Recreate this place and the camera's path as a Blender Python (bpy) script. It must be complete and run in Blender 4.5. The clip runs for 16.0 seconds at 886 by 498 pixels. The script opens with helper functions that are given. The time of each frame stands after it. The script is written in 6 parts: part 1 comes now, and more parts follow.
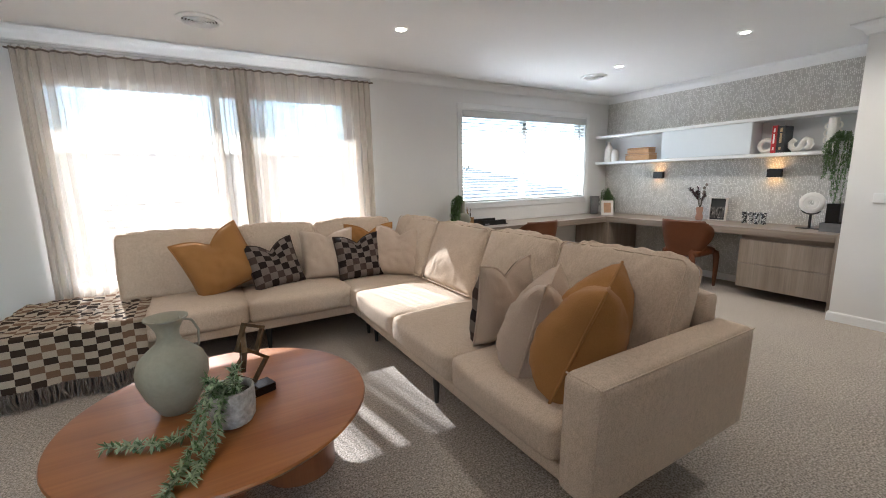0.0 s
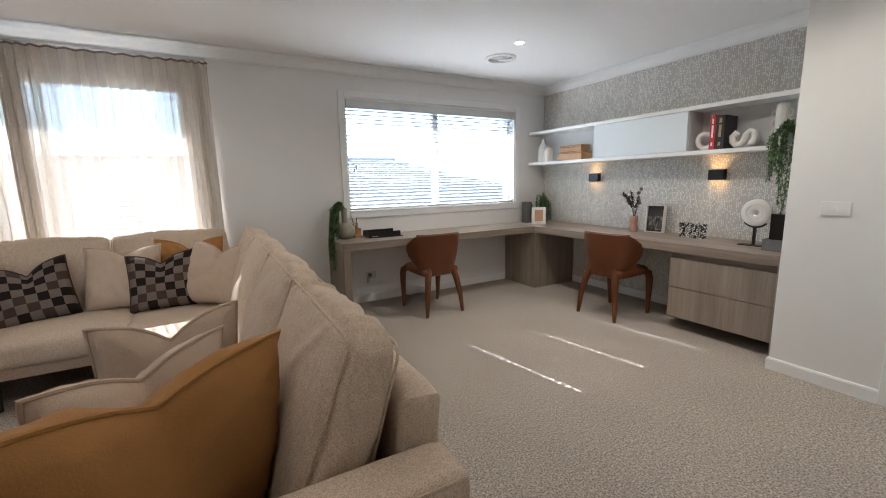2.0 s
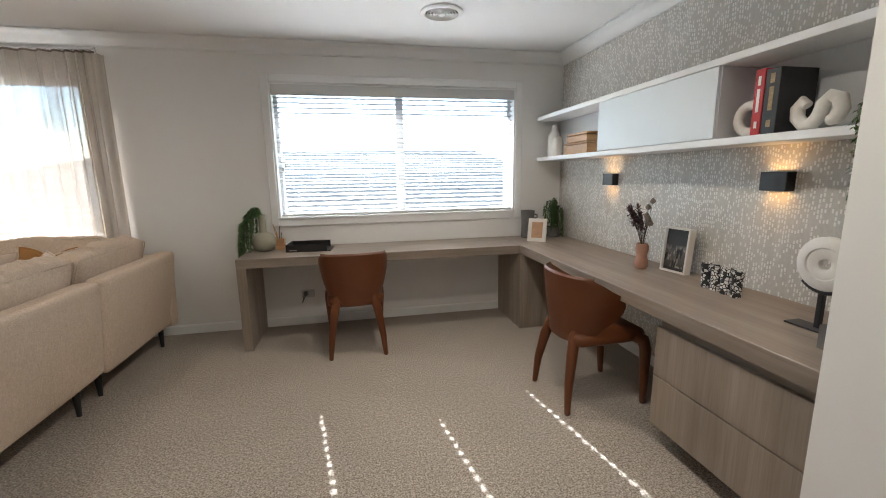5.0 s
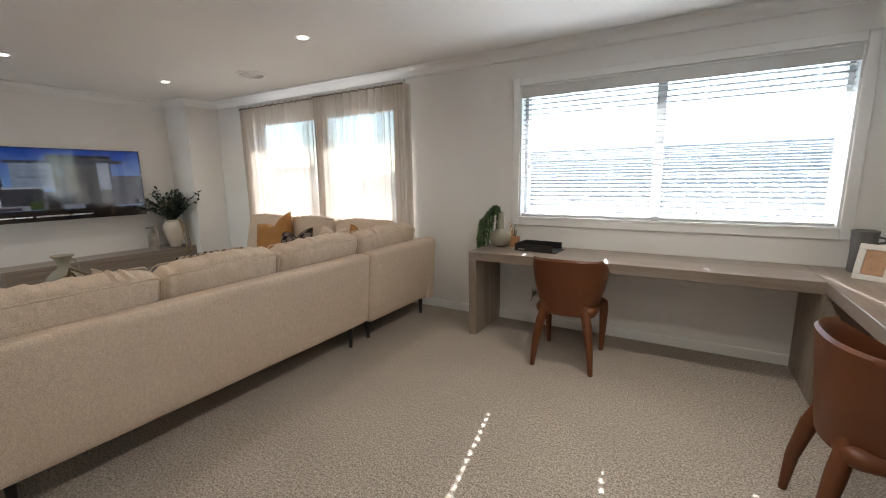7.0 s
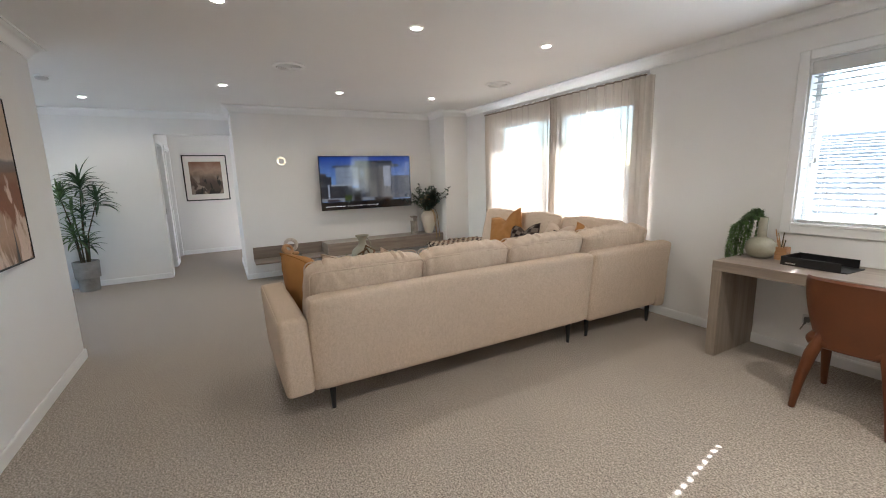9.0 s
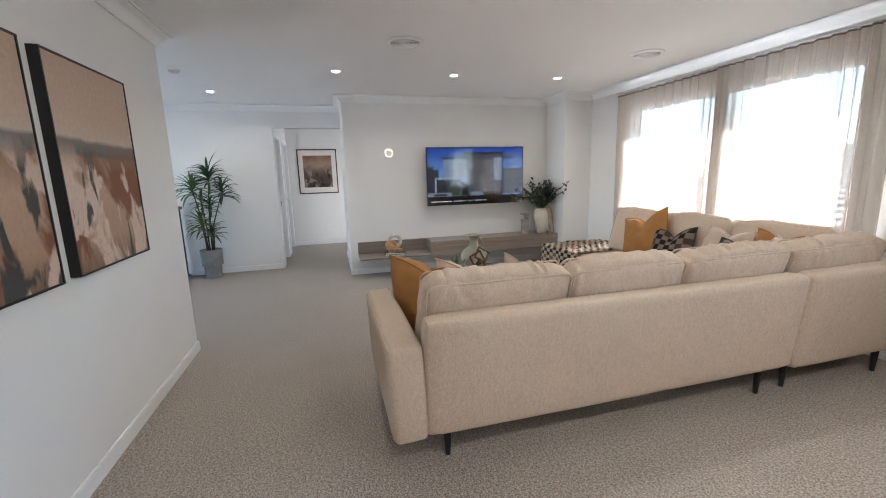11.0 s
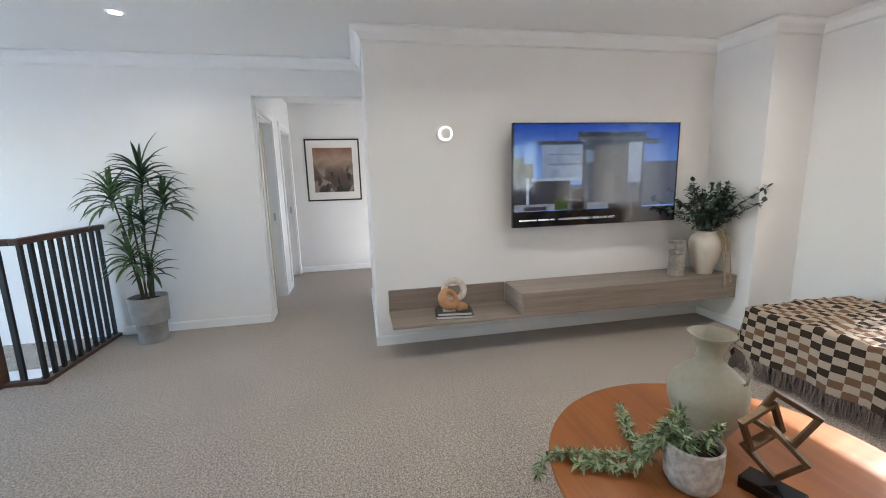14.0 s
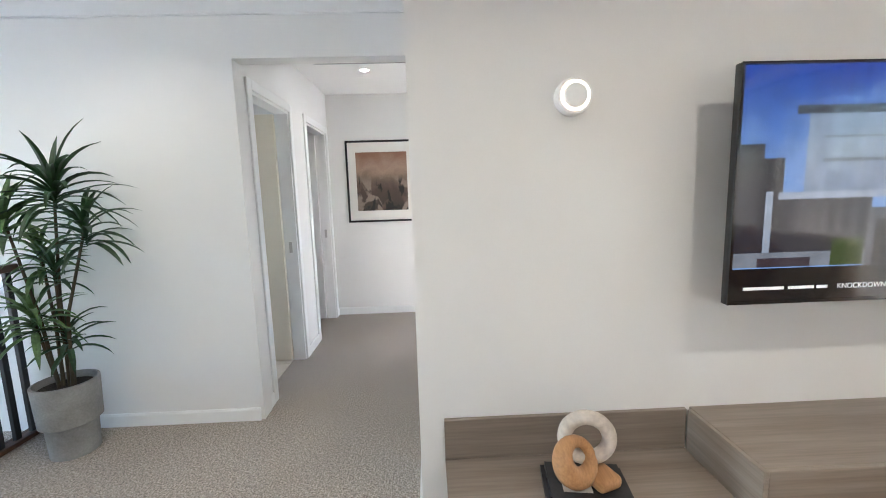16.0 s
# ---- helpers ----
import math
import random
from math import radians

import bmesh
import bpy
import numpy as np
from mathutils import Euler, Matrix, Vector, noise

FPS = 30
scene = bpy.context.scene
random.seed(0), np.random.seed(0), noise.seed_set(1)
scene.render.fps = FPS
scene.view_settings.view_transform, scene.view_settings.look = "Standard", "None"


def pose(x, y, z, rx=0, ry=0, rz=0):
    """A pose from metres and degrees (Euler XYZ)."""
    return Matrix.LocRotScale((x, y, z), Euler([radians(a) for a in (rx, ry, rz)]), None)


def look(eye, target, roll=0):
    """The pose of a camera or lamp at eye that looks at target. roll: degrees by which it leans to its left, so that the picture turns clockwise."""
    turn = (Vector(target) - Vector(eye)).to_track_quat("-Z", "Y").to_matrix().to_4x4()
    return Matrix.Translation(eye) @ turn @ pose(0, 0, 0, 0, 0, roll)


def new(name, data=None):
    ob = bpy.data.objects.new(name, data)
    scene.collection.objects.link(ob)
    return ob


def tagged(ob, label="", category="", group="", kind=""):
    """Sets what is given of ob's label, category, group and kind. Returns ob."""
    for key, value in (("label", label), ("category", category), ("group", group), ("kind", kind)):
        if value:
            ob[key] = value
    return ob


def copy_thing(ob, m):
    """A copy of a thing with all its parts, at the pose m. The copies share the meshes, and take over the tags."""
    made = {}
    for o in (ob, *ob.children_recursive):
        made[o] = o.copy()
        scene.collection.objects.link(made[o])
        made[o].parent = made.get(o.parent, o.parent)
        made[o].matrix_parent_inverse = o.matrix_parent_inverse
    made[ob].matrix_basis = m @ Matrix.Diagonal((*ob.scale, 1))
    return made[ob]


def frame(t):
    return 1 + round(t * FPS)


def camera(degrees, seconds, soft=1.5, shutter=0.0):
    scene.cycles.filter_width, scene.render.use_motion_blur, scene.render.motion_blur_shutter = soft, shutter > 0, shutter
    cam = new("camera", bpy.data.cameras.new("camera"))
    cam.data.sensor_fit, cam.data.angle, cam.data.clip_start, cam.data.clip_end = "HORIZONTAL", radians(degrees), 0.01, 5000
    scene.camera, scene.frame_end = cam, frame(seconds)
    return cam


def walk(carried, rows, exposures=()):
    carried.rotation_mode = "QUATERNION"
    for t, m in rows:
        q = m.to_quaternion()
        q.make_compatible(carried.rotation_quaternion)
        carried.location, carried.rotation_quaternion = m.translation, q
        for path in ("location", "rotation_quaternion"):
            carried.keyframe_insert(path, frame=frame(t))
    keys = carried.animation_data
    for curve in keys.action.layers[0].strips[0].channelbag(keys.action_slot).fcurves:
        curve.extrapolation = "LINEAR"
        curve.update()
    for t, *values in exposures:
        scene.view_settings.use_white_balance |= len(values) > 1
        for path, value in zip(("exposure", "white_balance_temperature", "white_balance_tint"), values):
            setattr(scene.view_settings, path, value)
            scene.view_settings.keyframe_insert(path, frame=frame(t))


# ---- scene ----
cam = camera(94.7, 16.0, soft=1.0)
PATH = [
    (0, (0.59, 0.652, 1.331), (1.588, 2.351, 0.99), -1.2),
    (0.5, (0.973, 0.644, 1.337), (1.95, 2.355, 0.996), -1.3),
    (1, (1.367, 0.702, 1.33), (2.338, 2.417, 0.99), -1.4),
    (1.5, (1.784, 0.721, 1.318), (2.757, 2.436, 0.984), -1.3),
    (2, (2.155, 0.741, 1.306), (3.127, 2.458, 0.979), -1.2),
    (2.5, (2.528, 0.789, 1.327), (3.492, 2.509, 0.992), -1.2),
    (3, (2.906, 0.803, 1.346), (3.835, 2.542, 1.008), -1.2),
    (5.5, (4.4, 1.228, 1.369), (4.487, 3.195, 1.017), -1.0),
    (6, (4.614, 1.323, 1.342), (4.32, 3.273, 1.007), -1.1),
    (6.5, (4.709, 1.362, 1.362), (4.046, 3.218, 1.019), -1.0),
    (7, (4.778, 1.346, 1.385), (3.772, 3.039, 1.039), -0.9),
    (7.5, (4.805, 1.262, 1.425), (3.508, 2.741, 1.065), -1.3),
    (8, (4.854, 1.209, 1.435), (3.355, 2.483, 1.076), -1.5),
    (8.5, (4.89, 1.212, 1.446), (3.252, 2.302, 1.089), -1.6),
    (9, (4.888, 1.219, 1.442), (3.154, 2.15, 1.088), -1.7),
    (9.5, (4.854, 1.213, 1.441), (3.056, 2.014, 1.086), -1.7),
    (10, (4.765, 1.212, 1.426), (2.921, 1.901, 1.072), -1.7),
    (12.5, (2.951, 1.307, 1.391), (1.022, 1.694, 1.033), -1.7),
    (13, (2.52, 1.342, 1.385), (0.583, 1.723, 1.034), -1.8),
    (13.5, (2.053, 1.392, 1.392), (0.119, 1.764, 1.044), -1.6),
    (14, (1.588, 1.377, 1.377), (-0.345, 1.761, 1.033), -1.6),
    (14.5, (1.131, 1.452, 1.357), (-0.804, 1.834, 1.024), -1.6),
    (15, (0.657, 1.487, 1.349), (-1.289, 1.831, 1.042), -1.5),
    (15.5, (0.228, 1.518, 1.37), (-1.736, 1.757, 1.082), -1.6),
    (16, (-0.146, 1.524, 1.383), (-2.126, 1.59, 1.112), -1.7),
]
walk(cam, [(t, look(eye, target, roll)) for t, eye, target, roll in PATH], exposures=((0.0, 3.82, 5650, 10), (2.5, 3.6, 5750, 10), (5.5, 3.57, 5950, 10), (8.5, 3.9, 5850, 10), (10.0, 4.2, 5550, 10), (12.5, 4.15, 5480, 10), (14.5, 4.48, 5600, 10), (16.0, 4.65, 5650, 9)))

# ---- light ----
world = bpy.data.worlds.new("sky")
scene.world = world
world.use_nodes = True
_n = world.node_tree.nodes
_sky = _n.new("ShaderNodeTexSky")
_sky.sky_type = "NISHITA"
_sky.sun_disc = False
SUN_EL = radians(34.5)
SUN_TRAVEL = Vector((0.17, -0.985, 0)).normalized()
_sky.sun_elevation = SUN_EL
_sky.sun_rotation = math.atan2(-SUN_TRAVEL.x, -SUN_TRAVEL.y)
_sky.air_density, _sky.dust_density = 1.0, 0.3
world.node_tree.links.new(_sky.outputs[0], _n["Background"].inputs[0])
_n["Background"].inputs[1].default_value = 0.08
sun = new("sun", bpy.data.lights.new("sun", "SUN"))
sun.data.energy, sun.data.angle, sun.data.color = 5.0, radians(0.5), (1.0, 0.965, 0.92)
_way = Vector((SUN_TRAVEL.x * math.cos(SUN_EL), SUN_TRAVEL.y * math.cos(SUN_EL), -math.sin(SUN_EL)))
sun.matrix_world = look((0, 30, 20), Vector((0, 30, 20)) + _way)

# ---- materials ----


def nodes_of(name, rough=0.5, metal=0.0):
    m = bpy.data.materials.new(name)
    m.use_nodes = True
    nt = m.node_tree
    b = nt.nodes["Principled BSDF"]
    b.inputs["Roughness"].default_value = rough
    b.inputs["Metallic"].default_value = metal
    return m, nt, b


def noise_tex(nt, scale, detail=4, stretch=(1, 1, 1), rough=0.55):
    tc = nt.nodes.new("ShaderNodeTexCoord")
    mp = nt.nodes.new("ShaderNodeMapping")
    mp.inputs["Scale"].default_value = stretch
    nt.links.new(tc.outputs["Object"], mp.inputs[0])
    n = nt.nodes.new("ShaderNodeTexNoise")
    n.inputs["Scale"].default_value, n.inputs["Detail"].default_value, n.inputs["Roughness"].default_value = scale, detail, rough
    nt.links.new(mp.outputs[0], n.inputs["Vector"])
    return n


def ramp(nt, fac, stops):
    r = nt.nodes.new("ShaderNodeValToRGB")
    while len(r.color_ramp.elements) < len(stops):
        r.color_ramp.elements.new(0.5)
    for e, (p, c) in zip(r.color_ramp.elements, stops):
        e.position, e.color = p, (*c, 1)
    nt.links.new(fac, r.inputs[0])
    return r


def mixc(nt, fac, a, b, mode="MIX"):
    m = nt.nodes.new("ShaderNodeMix")
    m.data_type, m.blend_type = "RGBA", mode
    for sock, v in ((m.inputs[0], fac), (m.inputs[6], a), (m.inputs[7], b)):
        if isinstance(v, (int, float)):
            sock.default_value = v
        elif isinstance(v, tuple):
            sock.default_value = (*v, 1)
        else:
            nt.links.new(v, sock)
    return m.outputs[2]


def bump(nt, b, height, strength=0.2, dist=0.01):
    n = nt.nodes.new("ShaderNodeBump")
    n.inputs["Strength"].default_value, n.inputs["Distance"].default_value = strength, dist
    nt.links.new(height, n.inputs["Height"])
    nt.links.new(n.outputs[0], b.inputs["Normal"])


def plain(name, c, rough=0.5, metal=0.0, vary=0.08, scale=6.0, grain=120.0, bumps=0.05, spec=None):
    m, nt, b = nodes_of(name, rough, metal)
    n1, n2 = noise_tex(nt, scale), noise_tex(nt, grain, 3)
    lo, hi = tuple(v * (1 - vary) for v in c), tuple(min(1, v * (1 + vary)) for v in c)
    r = ramp(nt, n1.outputs[0], [(0.3, lo), (0.7, hi)])
    r2 = ramp(nt, n2.outputs[0], [(0.3, (1 - vary,) * 3), (0.7, (1.0,) * 3)])
    nt.links.new(mixc(nt, 1.0, r.outputs[0], r2.outputs[0], "MULTIPLY"), b.inputs["Base Color"])
    bump(nt, b, n2.outputs[0], bumps, 0.004)
    if spec is not None:
        b.inputs["Specular IOR Level"].default_value = spec
    return m


def fabric(name, c, c2, weave=420.0, rough=0.95, heather=1.0):
    m, nt, b = nodes_of(name, rough)
    b.inputs["Specular IOR Level"].default_value = 0.15
    b.inputs["Sheen Weight"].default_value = 0.05
    fine, mid, big = noise_tex(nt, weave, 2), noise_tex(nt, weave / 4, 3, (1, 1, 0.6)), noise_tex(nt, 3.0, 3)
    r = ramp(nt, fine.outputs[0], [(0.35, c2), (0.62, c)])
    r2 = ramp(nt, mid.outputs[0], [(0.3, (1 - 0.16 * heather,) * 3), (0.7, (1.0,) * 3)])
    r3 = ramp(nt, big.outputs[0], [(0.3, (0.94,) * 3), (0.7, (1.0,) * 3)])
    a = mixc(nt, 1.0, r.outputs[0], r2.outputs[0], "MULTIPLY")
    nt.links.new(mixc(nt, 1.0, a, r3.outputs[0], "MULTIPLY"), b.inputs["Base Color"])
    bump(nt, b, mid.outputs[0], 0.35, 0.004)
    return m


def wood(name, dark, light, along, rough=0.45, scale=1.0, knots=0.5):
    m, nt, b = nodes_of(name, rough)
    st = [14.0, 14.0, 14.0]
    st["xyz".index(along)] = 0.9
    st2 = [60.0, 60.0, 60.0]
    st2["xyz".index(along)] = 1.6
    g1, g2, big = noise_tex(nt, scale, 6, st, 0.62), noise_tex(nt, scale * 2, 3, st2), noise_tex(nt, 1.6, 2)
    mid = tuple((p + q) / 2 for p, q in zip(dark, light))
    r = ramp(nt, g1.outputs[0], [(0.28, dark), (0.5, mid), (0.72, light)])
    r2 = ramp(nt, g2.outputs[0], [(0.35, (1 - 0.35 * knots,) * 3), (0.6, (1.0,) * 3)])
    r3 = ramp(nt, big.outputs[0], [(0.3, (0.88,) * 3), (0.7, (1.0,) * 3)])
    a = mixc(nt, 1.0, r.outputs[0], r2.outputs[0], "MULTIPLY")
    nt.links.new(mixc(nt, 1.0, a, r3.outputs[0], "MULTIPLY"), b.inputs["Base Color"])
    bump(nt, b, g2.outputs[0], 0.08, 0.002)
    return m


def glow(name, c, strength):
    m, nt, b = nodes_of(name)
    b.inputs["Base Color"].default_value = (*c, 1)
    b.inputs["Emission Color"].default_value = (*c, 1)
    b.inputs["Emission Strength"].default_value = strength
    return m


WALL = plain("wall_paint", (0.80, 0.79, 0.77), 0.7, vary=0.02, scale=1.2, grain=260, bumps=0.06)
CEIL = plain("ceiling_paint", (0.82, 0.82, 0.81), 0.85, vary=0.015, scale=1.0, grain=200, bumps=0.04)
TRIM = plain("trim_paint", (0.84, 0.84, 0.83), 0.35, vary=0.015, scale=3, grain=80, bumps=0.02)
# White melamine with the open bay's shade put into its grey.
SHELFSHADED = plain("shaded_white_melamine", (0.60, 0.61, 0.62), 0.5, vary=0.015, scale=3, grain=90, bumps=0.01)
# White door board; the blue-grey reflection on it is put into the colour.
DOORREFLECT = plain("white_melamine_reflection", (0.66, 0.70, 0.74), 0.42, vary=0.012, scale=3, grain=90, bumps=0.01)
SHELFWHITE = plain("white_melamine", (0.80, 0.80, 0.80), 0.4, vary=0.015, scale=3, grain=90, bumps=0.01)
OAK_X = wood("grey_oak_laminate_x", (0.20, 0.155, 0.12), (0.36, 0.30, 0.245), "x", 0.34, knots=0.35)
OAK_Y = wood("grey_oak_laminate_y", (0.20, 0.155, 0.12), (0.36, 0.30, 0.245), "y", 0.34, knots=0.35)
OAK_Z = wood("grey_oak_laminate_z", (0.21, 0.165, 0.125), (0.38, 0.315, 0.255), "z", knots=0.35)
WALNUT = wood("walnut_veneer", (0.235, 0.074, 0.015), (0.40, 0.150, 0.037), "x", 0.34, 0.8, 0.3)
DARKOAK = wood("stained_timber", (0.045, 0.02, 0.01), (0.12, 0.055, 0.03), "x", 0.4)
BAMBOO = wood("honey_timber", (0.42, 0.21, 0.08), (0.58, 0.33, 0.15), "x", 0.45)
SOFA = fabric("sofa_fabric", (0.74, 0.600, 0.465), (0.50, 0.395, 0.295), 280, heather=0.9)
CREAM = fabric("cream_cotton", (0.60, 0.475, 0.37), (0.50, 0.39, 0.30), 700, heather=0.5)
MUSTARD = fabric("mustard_cotton", (0.42, 0.208, 0.068), (0.33, 0.16, 0.05), 800, heather=0.45)
LEATHER = plain("tan_leather", (0.13, 0.038, 0.009), 0.46, vary=0.14, scale=5, grain=260, bumps=0.12)
BLACKMETAL = plain("black_metal", (0.012, 0.012, 0.013), 0.42, vary=0.1, bumps=0.02)
BLACKGLOSS = plain("black_gloss", (0.008, 0.008, 0.01), 0.12, vary=0.05, bumps=0.0)
ALU = plain("white_aluminium", (0.62, 0.63, 0.64), 0.4, vary=0.02, bumps=0.01)
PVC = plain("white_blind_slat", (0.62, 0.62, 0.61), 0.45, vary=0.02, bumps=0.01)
# Same white PVC as the rails; the slats' shaded grey is in the colour.
SLAT = plain("shaded_blind_slat", (0.52, 0.52, 0.51), 0.5, vary=0.02, bumps=0.01)
CONCRETE = plain("grey_concrete", (0.30, 0.29, 0.275), 0.85, vary=0.18, scale=9, grain=90, bumps=0.25)
SAGE = plain("sage_ceramic", (0.33, 0.31, 0.235), 0.55, vary=0.1, scale=5, grain=60, bumps=0.08)
WHITECER = plain("matt_white_ceramic", (0.74, 0.71, 0.66), 0.7, vary=0.06, scale=9, grain=70, bumps=0.15)
TERRAC = plain("pink_terracotta", (0.42, 0.23, 0.16), 0.7, vary=0.1, scale=9, bumps=0.1)
GREYCER = plain("grey_stoneware", (0.16, 0.155, 0.15), 0.65, vary=0.15, scale=10, bumps=0.15)
LEAF = plain("green_leaf", (0.12, 0.21, 0.07), 0.5, vary=0.45, scale=14, grain=50, bumps=0.05)
LEAFLIGHT = plain("pale_leaf", (0.38, 0.46, 0.27), 0.55, vary=0.4, scale=20, grain=50, bumps=0.05)
LEAFDARK = plain("dark_leaf", (0.03, 0.075, 0.025), 0.5, vary=0.4, scale=14, grain=50, bumps=0.05)
EUC = plain("eucalyptus_leaf", (0.05, 0.085, 0.06), 0.6, vary=0.35, scale=14, grain=50, bumps=0.05)
CREAMCER = plain("cream_urn_glaze", (0.62, 0.555, 0.46), 0.6, vary=0.05, scale=7, grain=60, bumps=0.1)
# White door leaf with the bathroom's warm lamplight put into its cream.
WARMLITPAINT = plain("warm_lit_door_paint", (0.78, 0.71, 0.58), 0.4, vary=0.02, scale=2, grain=80, bumps=0.02)
STEM = plain("brown_stem", (0.085, 0.065, 0.035), 0.8, vary=0.3, bumps=0.2)
DRIED = plain("dried_flower", (0.42, 0.31, 0.18), 0.9, vary=0.25, scale=30, bumps=0.2)
BURGUNDY = plain("burgundy_leaf", (0.055, 0.02, 0.022), 0.6, vary=0.35, scale=20)
SEEDPOD = plain("seed_pod", (0.22, 0.18, 0.15), 0.85, vary=0.2, scale=30)
RINGSTONE = plain("travertine", (0.62, 0.55, 0.47), 0.7, vary=0.18, scale=16, grain=60, bumps=0.3)
STONE = plain("grey_marble", (0.36, 0.32, 0.27), 0.5, vary=0.35, scale=14, grain=40, bumps=0.15)
BRONZE = plain("bronze_metal", (0.17, 0.11, 0.06), 0.4, 0.75, vary=0.2, scale=20)
PAPER = plain("paper_white", (0.78, 0.75, 0.70), 0.8, vary=0.03)
RED = plain("red_cover", (0.42, 0.015, 0.02), 0.45, vary=0.08)
DARKCOVER = plain("dark_cover", (0.03, 0.03, 0.033), 0.4, vary=0.3, scale=18)
DUCTSHADE = plain("duct_shade", (0.06, 0.055, 0.05), 0.6)
CHROME = plain("brushed_steel", (0.55, 0.54, 0.52), 0.3, 1.0, vary=0.05)
SOIL = plain("dark_soil", (0.03, 0.022, 0.016), 0.95, vary=0.4, scale=60, bumps=0.5)


def carpet_material():
    m, nt, b = nodes_of("wool_carpet", 0.97)
    b.inputs["Specular IOR Level"].default_value = 0.1
    a, c, d, e = noise_tex(nt, 125, 3), noise_tex(nt, 56, 5), noise_tex(nt, 2.2, 4), noise_tex(nt, 300, 2)
    r = ramp(nt, a.outputs[0], [(0.34, (0.21, 0.178, 0.148)), (0.49, (0.43, 0.378, 0.322)), (0.64, (0.65, 0.58, 0.505))])
    r2 = ramp(nt, c.outputs[0], [(0.34, (0.68,) * 3), (0.64, (1.02,) * 3)])
    r3 = ramp(nt, d.outputs[0], [(0.35, (0.93, 0.93, 0.94)), (0.65, (1.0,) * 3)])
    q = mixc(nt, 1.0, r.outputs[0], r2.outputs[0], "MULTIPLY")
    nt.links.new(mixc(nt, 1.0, q, r3.outputs[0], "MULTIPLY"), b.inputs["Base Color"])
    h = mixc(nt, 0.4, a.outputs[0], e.outputs[0])
    bump(nt, b, h, 0.14, 0.004)
    return m


def wallpaper_material():
    """Warm grey ground with short pale vertical dashes in broken columns."""
    m, nt, b = nodes_of("dash_wallpaper", 0.6)
    L = nt.links.new

    def op(kind, x, y=None):
        n = nt.nodes.new("ShaderNodeMath")
        n.operation = kind
        for s, v in zip(n.inputs, (x, y)):
            if v is None:
                continue
            if isinstance(v, (int, float)):
                s.default_value = v
            else:
                L(v, s)
        return n.outputs[0]
    tc = nt.nodes.new("ShaderNodeTexCoord")
    sp = nt.nodes.new("ShaderNodeSeparateXYZ")
    L(tc.outputs["Object"], sp.inputs[0])
    wob = noise_tex(nt, 5, 2)
    u = op("ADD", op("MULTIPLY", sp.outputs[1], 70.0), op("MULTIPLY", wob.outputs[0], 1.5))
    col = op("FLOOR", u)
    wn = nt.nodes.new("ShaderNodeTexWhiteNoise")
    wn.noise_dimensions = "1D"
    L(col, wn.inputs["W"])
    v = op("ADD", op("MULTIPLY", sp.outputs[2], 42.0), op("MULTIPLY", wn.outputs[0], 17.0))
    row = op("FLOOR", v)
    cv = nt.nodes.new("ShaderNodeCombineXYZ")
    L(col, cv.inputs[0]), L(row, cv.inputs[1])
    wn2 = nt.nodes.new("ShaderNodeTexWhiteNoise")
    wn2.noise_dimensions = "2D"
    L(cv.outputs[0], wn2.inputs["Vector"])
    fu, fv = op("FRACT", u), op("FRACT", v)
    mu = op("LESS_THAN", op("ABSOLUTE", op("SUBTRACT", fu, 0.5)), 0.27)
    ln = op("ADD", 0.16, op("MULTIPLY", wn2.outputs[0], 0.26))
    mv = op("LESS_THAN", op("ABSOLUTE", op("SUBTRACT", fv, 0.5)), ln)
    patch = noise_tex(nt, 7, 4, (1, 1, 0.5))
    keep = op("GREATER_THAN", op("ADD", wn2.outputs[0], op("MULTIPLY", op("SUBTRACT", patch.outputs[0], 0.5), 0.8)), 0.46)
    mask = op("MULTIPLY", op("MULTIPLY", mu, mv), keep)
    base = ramp(nt, noise_tex(nt, 22, 4, (1, 1, 0.15)).outputs[0], [(0.3, (0.50, 0.48, 0.44)), (0.7, (0.59, 0.57, 0.525))])
    fine = ramp(nt, noise_tex(nt, 180, 2, (1, 1, 0.3)).outputs[0], [(0.3, (0.86,) * 3), (0.7, (1.0,) * 3)])
    g = mixc(nt, 1.0, base.outputs[0], fine.outputs[0], "MULTIPLY")
    L(mixc(nt, op("MULTIPLY", mask, 0.66), g, (0.88, 0.86, 0.82)), b.inputs["Base Color"])
    L(op("SUBTRACT", 0.68, op("MULTIPLY", mask, 0.36)), b.inputs["Roughness"])
    bump(nt, b, mask, 0.15, 0.002)
    return m


